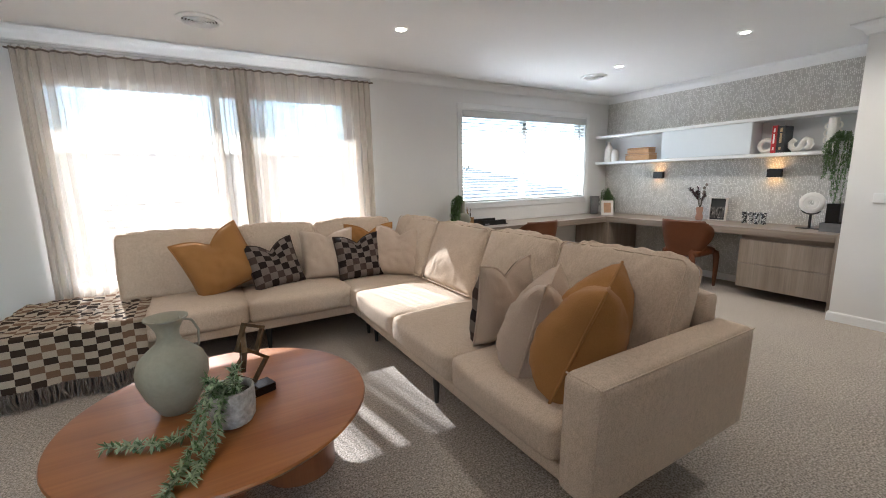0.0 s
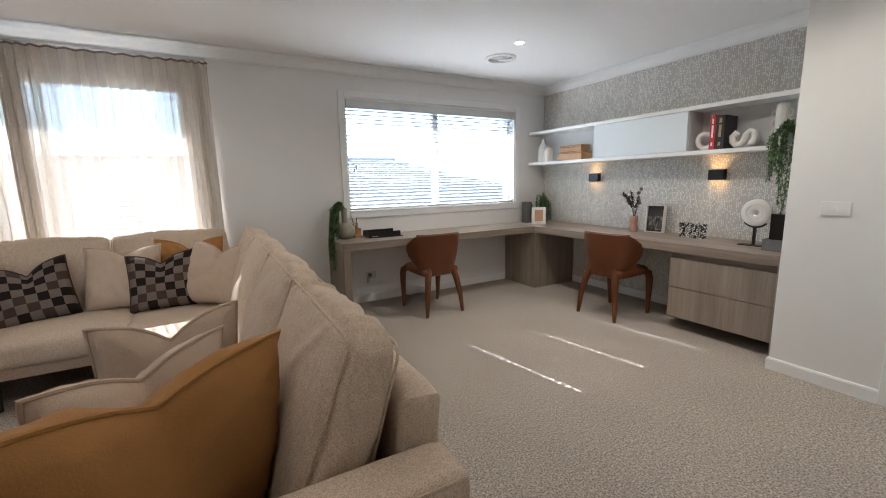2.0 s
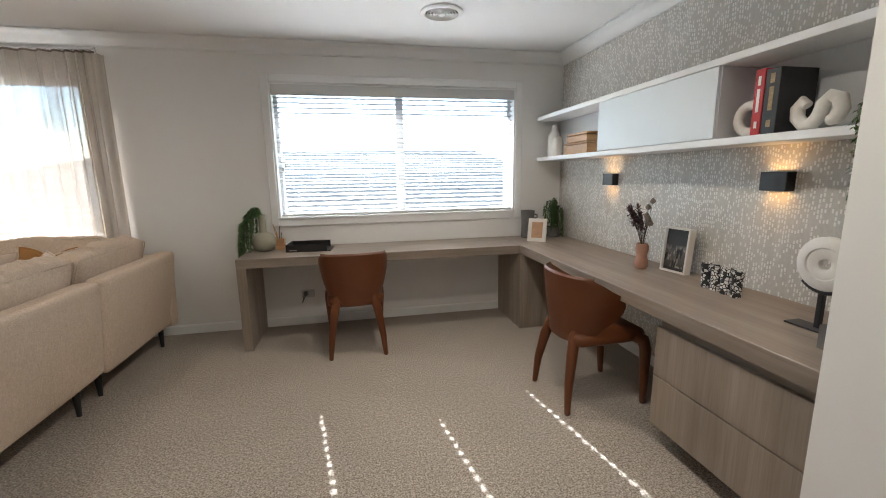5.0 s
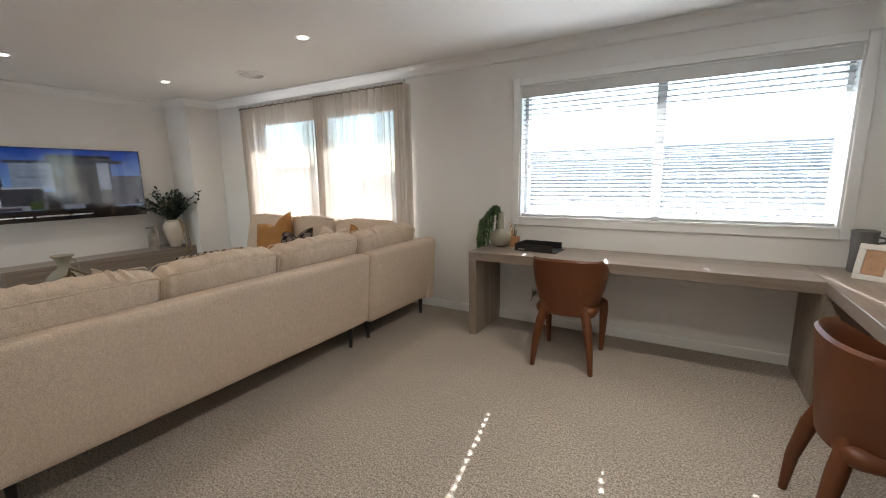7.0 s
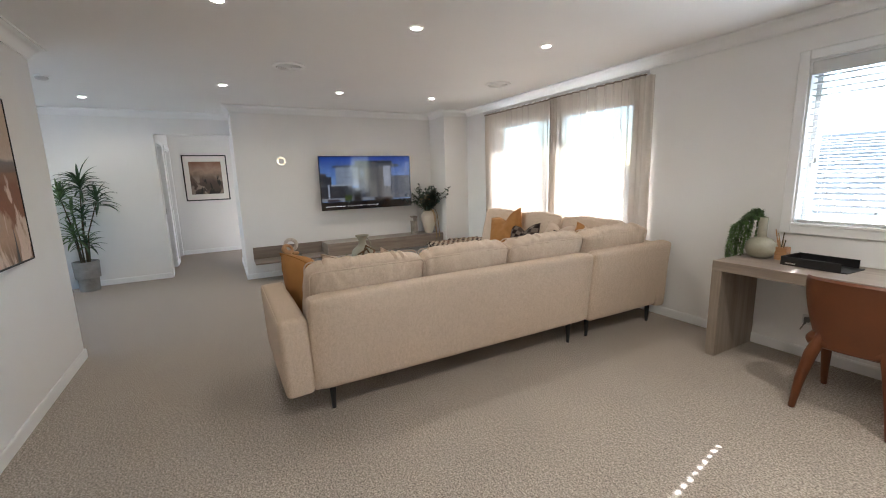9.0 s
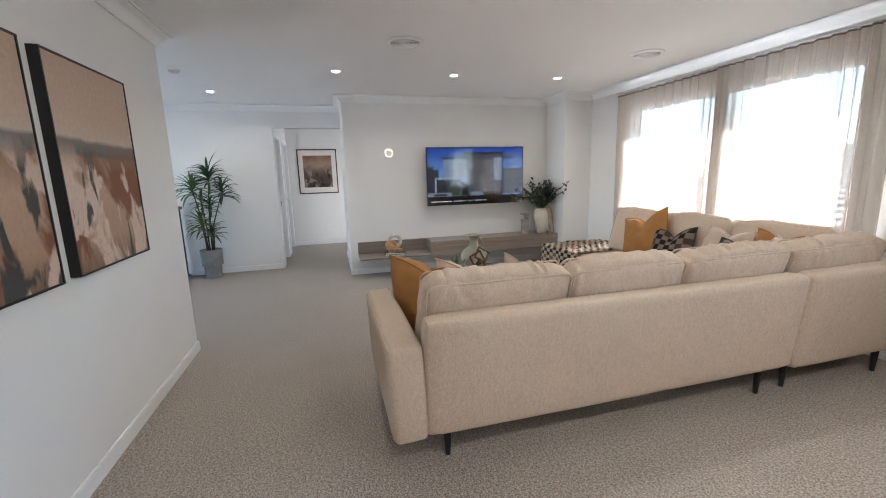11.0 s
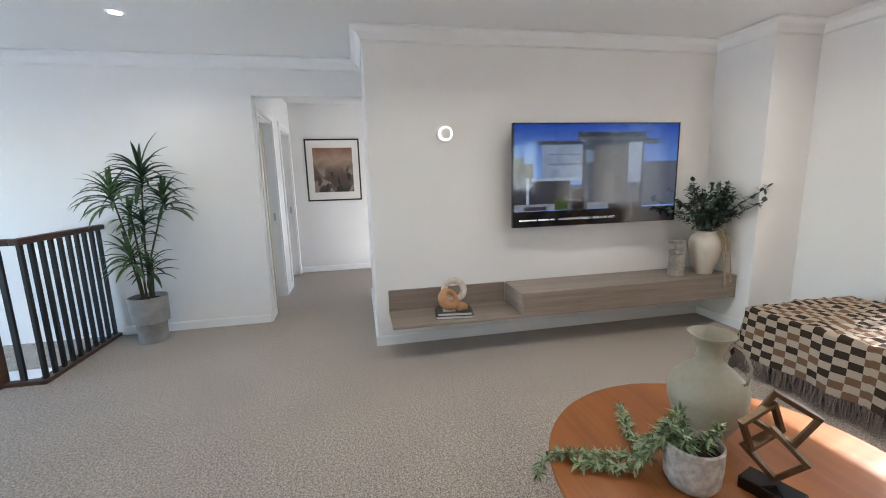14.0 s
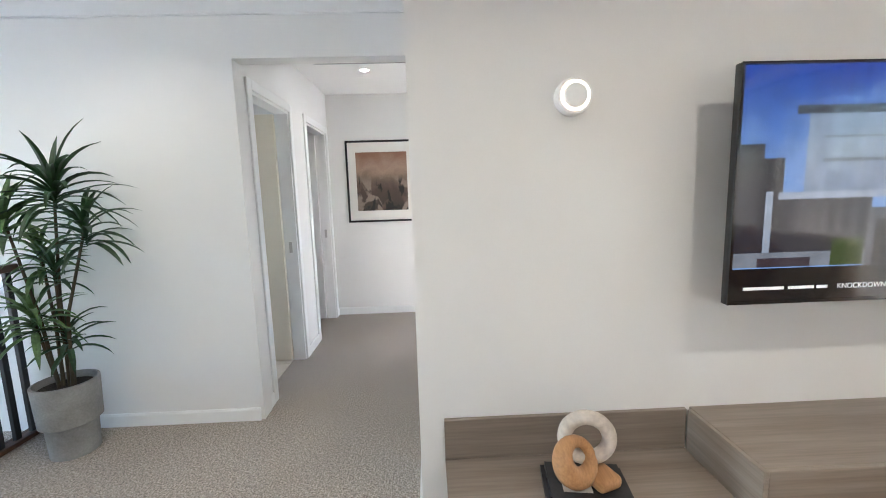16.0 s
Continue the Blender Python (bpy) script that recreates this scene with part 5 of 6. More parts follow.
def dracaena():
    x0, y0 = -2.37, -0.52
    pot = thing("potted_plant", "tall spiky-leaved plant in a grey concrete pot", "plant", (x0, y0, 0))
    part("pot", lathe([(0, 0), (0.112, 0), (0.119, 0.17), (0.124, 0.18), (0.142, 0.188), (0.15, 0.40), (0.15, 0.415), (0.138, 0.418), (0.132, 0.37), (0, 0.37)], 40, (x0, y0, 0)), CONCRETE, pot, "two-tier grey concrete pot")
    part("soil", lathe([(0, 0.385), (0.132, 0.378), (0.132, 0.371), (0, 0.371)], 24, (x0, y0, 0)), SOIL, pot)
    rnd = random.Random(11)
    heads = [(-0.02, 0.08, 1.46, 44, 0.36), (0.05, -0.13, 1.31, 34, 0.31), (0.03, 0.25, 1.26, 34, 0.26), (-0.03, -0.05, 1.13, 22, 0.22), (0.04, 0.07, 1.06, 18, 0.20), (0.06, -0.06, 0.80, 30, 0.27), (0.0, 0.05, 0.68, 24, 0.22)]
    feet = [0.02, -0.02, 0.05, -0.01, 0.03, -0.05, 0.04]
    for k, ((dx, dy, z, n, reach), off) in enumerate(zip(heads, feet)):
        p0, p1 = Vector((x0 + 0.02 * math.sin(k), y0 + off, 0.37)), Vector((x0 + dx, y0 + dy, z))
        mid = (p0 + p1) / 2 + Vector((rnd.uniform(-0.02, 0.02), -0.25 * dy + rnd.uniform(-0.015, 0.015), -0.03))
        part("cane", tube([p0, p0.lerp(mid, 0.6), mid, mid.lerp(p1, 0.6), p1], [0.010, 0.009, 0.008, 0.007, 0.006], 8), STEM, pot)
        out = ([], [])
        for q in range(n):
            a = q * 2.4 + rnd.uniform(-0.3, 0.3)
            e = 0.05 + 1.1 * (q / n) + rnd.uniform(-0.15, 0.15)
            way = Vector((math.cos(a) * math.cos(e), math.sin(a) * math.cos(e), math.sin(e)))
            if way.x < -0.3:
                way.x *= 0.35
            blades(out, p1 + Vector((0, 0, -0.10 + 0.12 * q / n)), way, reach * rnd.uniform(0.8, 1.15), rnd.uniform(0.026, 0.036), rnd.uniform(1.0, 1.9), 6)
        part("leaf_rosette", from_lists(out), LEAF if k % 2 else LEAFDARK, pot)
    return pot


dracaena()


def foliage_string(out, points, step, leaf, wid, rnd, spread=1.0, droop=0.5):
    pts = [Vector(p) for p in points]
    for a, b in zip(pts, pts[1:]):
        d = (b - a)
        n = max(1, int(d.length / step))
        for k in range(n):
            p = a.lerp(b, (k + rnd.random()) / n)
            t = d.normalized()
            r = Vector((rnd.gauss(0, 1), rnd.gauss(0, 1), rnd.gauss(0, 0.8))).normalized()
            blades(out, p, (r * spread + t * 0.5), leaf * rnd.uniform(0.7, 1.2), wid * rnd.uniform(0.8, 1.2), droop, 2, 0.15)


# ---- coffee table things ----
VX, VY = 0.42, 2.58
vase = thing("vase", "sage green ceramic vase with small handle on the coffee table", "vase", (VX, VY, TZ))
part("body", lathe([(0, 0), (0.055, 0), (0.062, 0.004), (0.105, 0.08), (0.128, 0.15), (0.130, 0.19), (0.115, 0.235), (0.075, 0.275), (0.047, 0.298), (0.039, 0.325), (0.042, 0.35), (0.060, 0.385), (0.078, 0.40), (0.078, 0.405), (0.068, 0.402), (0.04, 0.36), (0.033, 0.325), (0.036, 0.28), (0, 0.25)], 48, (VX, VY, TZ)), SAGE, vase)
hd = [(VX + 0.045 * math.cos(0.4) + 0.0, VY + 0.03, TZ + 0.385), (VX + 0.085, VY + 0.055, TZ + 0.36), (VX + 0.105, VY + 0.065, TZ + 0.31), (VX + 0.10, VY + 0.06, TZ + 0.25), (VX + 0.085, VY + 0.05, TZ + 0.235)]
part("handle", tube(hd, 0.005, 8), SAGE, vase)

QX, QY = 0.615, 2.35
SPECK = plain("speckled_stone_pot", (0.46, 0.43, 0.39), 0.8, vary=0.35, scale=26, grain=60, bumps=0.3)
pot2 = thing("potted_plant", "trailing green sprig in a small speckled pot on the coffee table", "plant", (QX, QY, TZ))
part("pot", lathe([(0, 0), (0.055, 0), (0.068, 0.008), (0.08, 0.03), (0.084, 0.08), (0.084, 0.145), (0.078, 0.15), (0.074, 0.145), (0.073, 0.11), (0, 0.11)], 36, (QX, QY, TZ)), SPECK, pot2, "speckled pale stone pot")
part("soil", lathe([(0, 0.122), (0.073, 0.118), (0.073, 0.112), (0, 0.112)], 20, (QX, QY, TZ)), SOIL, pot2)
rnd = random.Random(21)
lines = []
for k in range(9):
    a = rnd.uniform(0, 6.28)
    lines.append([(QX + 0.02 * math.cos(a), QY + 0.02 * math.sin(a), TZ + 0.12), (QX + 0.045 * math.cos(a), QY + 0.045 * math.sin(a), TZ + 0.165), (QX + 0.075 * math.cos(a), QY + 0.075 * math.sin(a), TZ + 0.20)])
trail = [[(QX - 0.02, QY - 0.02, TZ + 0.13), (QX - 0.06, QY - 0.05, TZ + 0.175), (QX - 0.09, QY - 0.09, TZ + 0.11), (0.505, 2.235, TZ + 0.04), (0.47, 2.17, TZ + 0.022), (0.44, 2.10, TZ + 0.02), (0.415, 2.02, TZ + 0.02), (0.40, 1.955, TZ + 0.012), (0.395, 1.935, TZ - 0.03), (0.394, 1.932, TZ - 0.075)],
         [(QX - 0.03, QY, TZ + 0.13), (QX - 0.08, QY - 0.02, TZ + 0.165), (QX - 0.12, QY - 0.04, TZ + 0.08), (0.45, 2.30, TZ + 0.03), (0.37, 2.30, TZ + 0.022), (0.29, 2.34, TZ + 0.022), (0.21, 2.38, TZ + 0.022)],
         [(QX - 0.02, QY - 0.03, TZ + 0.13), (QX - 0.03, QY - 0.08, TZ + 0.165), (QX - 0.05, QY - 0.12, TZ + 0.09), (0.54, 2.19, TZ + 0.03), (0.50, 2.11, TZ + 0.022), (0.47, 2.03, TZ + 0.02)]]
part("stems", merged([tube(p, 0.0022, 5) for p in lines + trail]), LEAFLIGHT, pot2)
out = ([], [])
for p in lines:
    foliage_string(out, p, 0.004, 0.036, 0.010, rnd, 1.0, 0.3)
for p in trail:
    foliage_string(out, p, 0.0022, 0.036, 0.0095, rnd, 0.9, 0.3)
part("leaves", from_lists(out), LEAFLIGHT, pot2, "pale green pointed leaves")
out = ([], [])
for p in trail + lines:
    foliage_string(out, p, 0.0045, 0.034, 0.0095, rnd, 0.9, 0.3)
part("leaves", from_lists(out), LEAF, pot2)

sc = thing("cube_sculpture", "interlocked open bronze cubes on a black block", "sculpture", (0.715, 2.54, TZ))
part("base", moved(box(-0.075, 0.075, -0.04, 0.04, 0, 0.04, 0.003, 1), pose(0.715, 2.54, TZ, 0, 0, 20)), BLACKGLOSS, sc)


def open_square(s, t, d):
    h = s / 2
    return merged([box(-h, h, -d / 2, d / 2, -h, -h + t, 0.001, 1), box(-h, h, -d / 2, d / 2, h - t, h, 0.001, 1), box(-h, -h + t, -d / 2, d / 2, -h + t, h - t, 0.001, 1), box(h - t, h, -d / 2, d / 2, -h + t, h - t, 0.001, 1)])


for m in (pose(0.705, 2.545, TZ + 0.135, 0, 38, 25), pose(0.68, 2.52, TZ + 0.215, 12, 62, 100), pose(0.715, 2.555, TZ + 0.255, 0, 25, 40)):
    part("open_cube", moved(open_square(0.125, 0.014, 0.02), m), BRONZE, sc, smooth=False)

# ---- desk things ----
bv = thing("vase", "round sage bottle vase with long neck on the desk", "vase", (3.33, 4.83, D))
part("body", lathe([(0, 0), (0.05, 0), (0.082, 0.02), (0.1, 0.065), (0.097, 0.11), (0.07, 0.145), (0.034, 0.16), (0.03, 0.17), (0.03, 0.31), (0.026, 0.31), (0.026, 0.17), (0, 0.16)], 40, (3.33, 4.83, D)), SAGE, bv)
tp = thing("trailing_plant", "green trailing plant stems in the bottle vase", "plant", (3.29, 4.83, D + 0.28))
rnd = random.Random(5)
out = ([], [])
ls = []
for k in range(9):
    a = rnd.uniform(2.2, 4.1)
    r = rnd.uniform(0.06, 0.14)
    drop = rnd.uniform(0.12, 0.34)
    cx, cy = 3.33, 4.83
    ex, ey = cx + r * math.cos(a), cy + r * math.sin(a) * 0.8
    ls.append([(cx, cy, D + 0.29), (cx + (ex - cx) * 0.5, cy + (ey - cy) * 0.5, D + 0.36), (ex, ey, D + 0.31), (ex + 0.01 * math.cos(a), ey, max(D + 0.012, D + 0.31 - drop * 0.5)), (ex + 0.025 * math.cos(a), ey, max(D + 0.012, D + 0.31 - drop))])
for k in range(8):
    y = 4.74 + rnd.uniform(-0.06, 0.08)
    e = rnd.uniform(0.0, 0.24)
    ls.append([(3.33, 4.83, D + 0.29), (3.27, (4.83 + y) / 2, D + rnd.uniform(0.31, 0.37)), (3.19, y, D + 0.24), (3.168, y, D + 0.08), (3.162, y + rnd.uniform(-0.02, 0.02), D - 0.02 - e * 0.5), (3.164, y + rnd.uniform(-0.03, 0.03), D - 0.04 - e)])
part("stems", merged([tube(p, 0.0018, 4) for p in ls]), LEAF, tp)
for p in ls:
    foliage_string(out, p, 0.0034, 0.026, 0.014, rnd, 1.0, 0.5)
part("leaves", from_lists(out), LEAF, tp)

pc = thing("pencil_pot", "square timber pencil pot with pencils on the desk", "pencil pot", (3.46, 4.86, D))
part("cup", merged([box(3.425, 3.435, 4.825, 4.895, D, D + 0.095), box(3.485, 3.495, 4.825, 4.895, D, D + 0.095), box(3.435, 3.485, 4.825, 4.835, D, D + 0.095), box(3.435, 3.485, 4.885, 4.895, D, D + 0.095), box(3.435, 3.485, 4.835, 4.885, D, D + 0.008)]), BAMBOO, pc, smooth=False)
rnd = random.Random(9)
for k in range(7):
    bx, by = 3.46 + rnd.uniform(-0.016, 0.016), 4.86 + rnd.uniform(-0.016, 0.016)
    tx, ty, tz = bx + rnd.uniform(-0.05, 0.045), by + rnd.uniform(-0.03, 0.02), D + rnd.uniform(0.14, 0.23)
    part("pencil", tube([(bx, by, D + 0.01), (tx, ty, tz)], 0.0035, 6), (BAMBOO, DRIED, STEM)[k % 3], pc)

tray = thing("document_tray", "black document tray lying on the desk", "tray", (3.72, 4.80, D))
m = pose(3.72, 4.78, D, 0, 0, -4)
part("floor", moved(box(-0.18, 0.18, -0.115, 0.115, 0, 0.006), m), BLACKMETAL, tray, smooth=False)
part("front", moved(box(-0.185, 0.15, -0.122, -0.116, 0, 0.062, 0.002, 1), m), BLACKMETAL, tray, smooth=False)
part("back", moved(box(-0.185, 0.15, 0.116, 0.122, 0, 0.062, 0.002, 1), m), BLACKMETAL, tray, smooth=False)
part("side", moved(box(-0.185, -0.179, -0.115, 0.115, 0, 0.062, 0.002, 1), m), BLACKMETAL, tray, smooth=False)
part("label_bar", moved(box(-0.155, -0.095, -0.1235, -0.122, 0.012, 0.02), m), CHROME, tray, smooth=False)

jg = thing("jug_vase", "tall grey stoneware vase with small handles", "vase", (5.76, 4.86, D))
part("body", lathe([(0, 0), (0.055, 0), (0.062, 0.01), (0.06, 0.12), (0.064, 0.24), (0.067, 0.265), (0.062, 0.268), (0.056, 0.23), (0, 0.2)], 36, (5.76, 4.86, D)), GREYCER, jg)
for z in (0.2, 0.13):
    part("handle", tube([(5.82, 4.85, D + z + 0.03), (5.85, 4.845, D + z + 0.022), (5.853, 4.845, D + z), (5.82, 4.85, D + z - 0.012)], 0.007, 8), GREYCER, jg)


def framed(name, label, category, w, h, m, bar, depth, frame_mat, mount, image_mat, image, parts=True):
    """A frame with mount and picture, face towards local -y, standing on its lower edge."""
    f = thing(name, label, category)
    fr = merged([box(-w / 2, w / 2, 0, depth, 0, bar, 0.002, 1), box(-w / 2, w / 2, 0, depth, h - bar, h, 0.002, 1), box(-w / 2, -w / 2 + bar, 0, depth, bar, h - bar, 0.002, 1), box(w / 2 - bar, w / 2, 0, depth, bar, h - bar, 0.002, 1)])
    part("frame", fr, frame_mat, f, smooth=False)
    part("mount", box(-w / 2 + bar, w / 2 - bar, depth * 0.35, depth * 0.9, bar, h - bar), mount, f, smooth=False)
    x, z0, z1 = image
    y = depth * 0.35 - 0.0015
    part("picture", slab_picture((-x, y, z0), (x, y, z0), (x, y, z1), (-x, y, z1), (0, 0.001, 0)), image_mat, f, smooth=False)
    f.matrix_basis = m
    return f


def abstract_material(name, stops, streak, light, dark, seed, rough=0.6, warp=0.35):
    m, nt, b = nodes_of(name, rough)
    L = nt.links.new
    tc = nt.nodes.new("ShaderNodeTexCoord")
    sp = nt.nodes.new("ShaderNodeSeparateXYZ")
    L(tc.outputs["UV"], sp.inputs[0])

    def uvnoise(scale, st, loc, det=5, turn=-0.85):
        mp = nt.nodes.new("ShaderNodeMapping")
        mp.inputs["Scale"].default_value = (*st, 1)
        mp.inputs["Location"].default_value = (loc, seed, 0)
        mp.inputs["Rotation"].default_value = (0, 0, turn)
        L(tc.outputs["UV"], mp.inputs[0])
        n = nt.nodes.new("ShaderNodeTexNoise")
        n.inputs["Scale"].default_value, n.inputs["Detail"].default_value = scale, det
        n.inputs["Distortion"].default_value = 0.6
        L(mp.outputs[0], n.inputs["Vector"])
        return n.outputs[0]
    w = nt.nodes.new("ShaderNodeMath")
    w.operation = "MULTIPLY_ADD"
    L(uvnoise(2.6, (1, 1), 0), w.inputs[0])
    w.inputs[1].default_value = warp
    sb = nt.nodes.new("ShaderNodeMath")
    sb.operation = "ADD"
    L(sp.outputs[1], sb.inputs[0])
    sb.inputs[1].default_value = -warp / 2
    L(sb.outputs[0], w.inputs[2])
    col = ramp(nt, w.outputs[0], stops).outputs[0]
    lowmask = ramp(nt, sp.outputs[1], [(0.48, (1, 1, 1)), (0.62, (0, 0, 0))]).outputs[0]

    def over(col, fac, c):
        q = nt.nodes.new("ShaderNodeMath")
        q.operation = "MULTIPLY"
        L(fac, q.inputs[0]), L(lowmask, q.inputs[1])
        return mixc(nt, q.outputs[0], col, c)
    col = over(col, ramp(nt, uvnoise(2.2, (1.2, 0.8), 3, 5, -0.9), [(0.51, (0, 0, 0)), (0.56, (1, 1, 1))]).outputs[0], streak)
    col = over(col, ramp(nt, uvnoise(2.4, (1.2, 0.9), 9, 5, 0.6), [(0.52, (0, 0, 0)), (0.56, (1, 1, 1))]).outputs[0], light)
    col = over(col, ramp(nt, uvnoise(2.8, (1.9, 0.75), 17, 5, -0.7), [(0.55, (0, 0, 0)), (0.60, (1, 1, 1))]).outputs[0], dark)
    g = uvnoise(40, (1, 1), 5, 3)
    gr_ = ramp(nt, g, [(0.3, (0.88,) * 3), (0.7, (1.0,) * 3)]).outputs[0]
    L(mixc(nt, 1.0, col, gr_, "MULTIPLY"), b.inputs["Base Color"])
    bump(nt, b, g, 0.25, 0.003)
    return m


BEIGEPRINT = plain("sand_print", (0.50, 0.30, 0.17), 0.6, vary=0.15, scale=20)
framed("photo_frame", "pale timber photo frame with sand-coloured print", "photo frame", 0.17, 0.215, pose(5.735, 4.60, D, 0, 0, -38) @ pose(0, 0, 0.001, -14, 0, 0), 0.034, 0.018, WHITECER, BEIGEPRINT, BEIGEPRINT, (0.05, 0.036, 0.178))
ROOMPRINT = abstract_material("room_print", [(0.0, (0.05, 0.045, 0.04)), (0.4, (0.12, 0.11, 0.10)), (0.55, (0.05, 0.05, 0.052)), (1.0, (0.02, 0.02, 0.022))], (0.25, 0.23, 0.21), (0.35, 0.33, 0.30), (0.015, 0.015, 0.016), 4, 0.35, 0.2)
bk = framed("framed_book", "white-edged framed print with dark room picture", "picture frame", 0.185, 0.28, pose(6.03, 3.26, D, 0, 0, -84) @ pose(0, 0, 0.001, -5, 0, 0), 0.012, 0.05, PAPER, DARKCOVER, ROOMPRINT, (0.078, 0.03, 0.262))
for k, (a, z) in enumerate(((0.055, 0.245), (0.07, 0.232), (0.06, 0.219), (0.05, 0.05))):
    part("title_bar", box(-0.075, -0.075 + a, 0.0145, 0.0155, z, z + 0.006), PAPER, bk, smooth=False)

cp = thing("potted_plant", "bushy trailing green plant in desk corner", "plant", (6.02, 4.84, D))
part("pot", lathe([(0, 0), (0.045, 0), (0.055, 0.01), (0.06, 0.1), (0.054, 0.1), (0.05, 0.08), (0, 0.08)], 28, (6.02, 4.84, D)), GREYCER, cp)
rnd = random.Random(31)
out, ls = ([], []), []
for k in range(26):
    a, r = rnd.uniform(0, 6.28), rnd.uniform(0.03, 0.10)
    top = D + rnd.uniform(0.26, 0.38)
    x, y = 6.02 + r * math.cos(a), 4.84 + r * math.sin(a)
    ls.append([(6.02, 4.84, D + 0.085), (6.02 + 0.5 * r * math.cos(a), 4.84 + 0.5 * r * math.sin(a), top), (x, y, top - 0.03), (x + 0.01 * math.cos(a), y + 0.01 * math.sin(a), max(D + 0.02, top - rnd.uniform(0.1, 0.3)))])
part("stems", merged([tube(p, 0.0015, 4) for p in ls]), LEAF, cp)
for p in ls:
    foliage_string(out, p, 0.005, 0.026, 0.013, rnd, 1.0, 0.4)
part("leaves", from_lists(out), LEAF, cp)

bd = thing("bud_vase", "small pink terracotta vase with waisted body", "vase", (5.93, 3.41, D))
part("body", lathe([(0, 0), (0.03, 0), (0.04, 0.015), (0.042, 0.05), (0.032, 0.08), (0.031, 0.09), (0.039, 0.115), (0.04, 0.145), (0.034, 0.165), (0.03, 0.165), (0.033, 0.14), (0, 0.12)], 32, (5.93, 3.41, D)), TERRAC, bd)
df = thing("dried_flowers", "burgundy foliage and dried seed pods in the vase", "dried flowers", (5.93, 3.41, D + 0.13))
rnd = random.Random(12)
out, ls = ([], []), []
for k in range(9):
    a = rnd.uniform(0.9, 3.0) + (0 if k < 6 else 2)
    r, h = rnd.uniform(0.06, 0.17), rnd.uniform(0.14, 0.26)
    ls.append([(5.93, 3.41, D + 0.13), (5.93 + 0.3 * r * math.cos(a), 3.41 + 0.3 * r * math.sin(a), D + 0.165 + h * 0.55), (5.93 + r * math.cos(a) * 0.6, 3.41 + r * math.sin(a), D + 0.165 + h)])
part("stems", merged([tube(p, 0.0015, 4) for p in ls]), STEM, df)
for p in ls:
    foliage_string(out, p[1:], 0.004, 0.036, 0.016, rnd, 1.0, 0.2)
part("foliage", from_lists(out), BURGUNDY, df)
for k in range(8):
    a, r, h = rnd.uniform(3.6, 5.6), rnd.uniform(0.02, 0.07), rnd.uniform(0.19, 0.34)
    q = Vector((5.93 + r * math.cos(a) * 0.5, 3.41 + r * math.sin(a), D + 0.10 + h))
    st_ = part("pod_stem", tube([(5.93, 3.41, D + 0.13), tuple(q)], 0.0015, 4), STEM, df)
    part("seed_pod", lathe([(0, -0.016), (0.012, -0.012), (0.017, 0), (0.013, 0.012), (0.006, 0.015), (0.008, 0.021), (0, 0.021)], 12, tuple(q)), SEEDPOD, st_)


def terrazzo():
    m, nt, b = nodes_of("terrazzo", 0.35)
    tc = nt.nodes.new("ShaderNodeTexCoord")
    v = nt.nodes.new("ShaderNodeTexVoronoi")
    v.feature = "DISTANCE_TO_EDGE"
    v.inputs["Scale"].default_value = 62
    nt.links.new(tc.outputs["Object"], v.inputs["Vector"])
    v2 = nt.nodes.new("ShaderNodeTexVoronoi")
    v2.inputs["Scale"].default_value = 62
    nt.links.new(tc.outputs["Object"], v2.inputs["Vector"])
    sep = nt.nodes.new("ShaderNodeSeparateColor")
    nt.links.new(v2.outputs["Color"], sep.inputs[0])
    chip = ramp(nt, sep.outputs[0], [(0.0, (0.74, 0.73, 0.70)), (0.6, (0.62, 0.61, 0.58)), (0.72, (0.03, 0.03, 0.035)), (1.0, (0.2, 0.2, 0.2))])
    chip.color_ramp.interpolation = "CONSTANT"
    e = ramp(nt, v.outputs["Distance"], [(0.09, (0, 0, 0)), (0.12, (1, 1, 1))])
    nt.links.new(mixc(nt, e.outputs[0], (0.015, 0.015, 0.018), chip.outputs[0]), b.inputs["Base Color"])
    return m


tz = thing("terrazzo_vase", "black and white terrazzo vase of four joined columns", "vase", (5.96, 2.83, D))
TERRAZZO = terrazzo()
for k in range(4):
    part("column", lathe([(0, 0), (0.020, 0), (0.024, 0.004), (0.025, 0.09), (0.030, 0.122), (0.028, 0.134), (0.018, 0.134), (0.016, 0.11), (0, 0.11)], 24, (5.96 - 0.004 * k, 2.925 - 0.064 * k, D)), TERRAZZO, tz)
part("bridge", box(5.94, 5.965, 2.735, 2.925, D + 0.10, D + 0.128, 0.004, 1), TERRAZZO, tz)

ds = thing("disc_sculpture", "white ringed disc on a black metal stand", "sculpture", (5.88, 2.31, D))
part("foot", box(5.84, 5.92, 2.21, 2.41, D, D + 0.008, 0.002, 1), BLACKMETAL, ds, smooth=False)
part("post", box(5.87, 5.89, 2.30, 2.32, D + 0.008, D + 0.145, 0.002, 1), BLACKMETAL, ds, smooth=False)
part("cradle", tube([(5.88, 2.31 + 0.105 * math.sin(a), D + 0.262 - 0.112 * math.cos(a)) for a in [radians(v) for v in range(-45, 46, 10)]], 0.009, 8), BLACKMETAL, ds)
part("disc", moved(lathe([(0.022, -0.012), (0.04, -0.02), (0.06, -0.016), (0.064, -0.022), (0.09, -0.02), (0.105, -0.008), (0.105, 0.008), (0.09, 0.018), (0.04, 0.02), (0.022, 0.012), (0.022, -0.012)], 48), pose(5.88, 2.31, D + 0.262, 0, 90, 0)), WHITECER, ds)

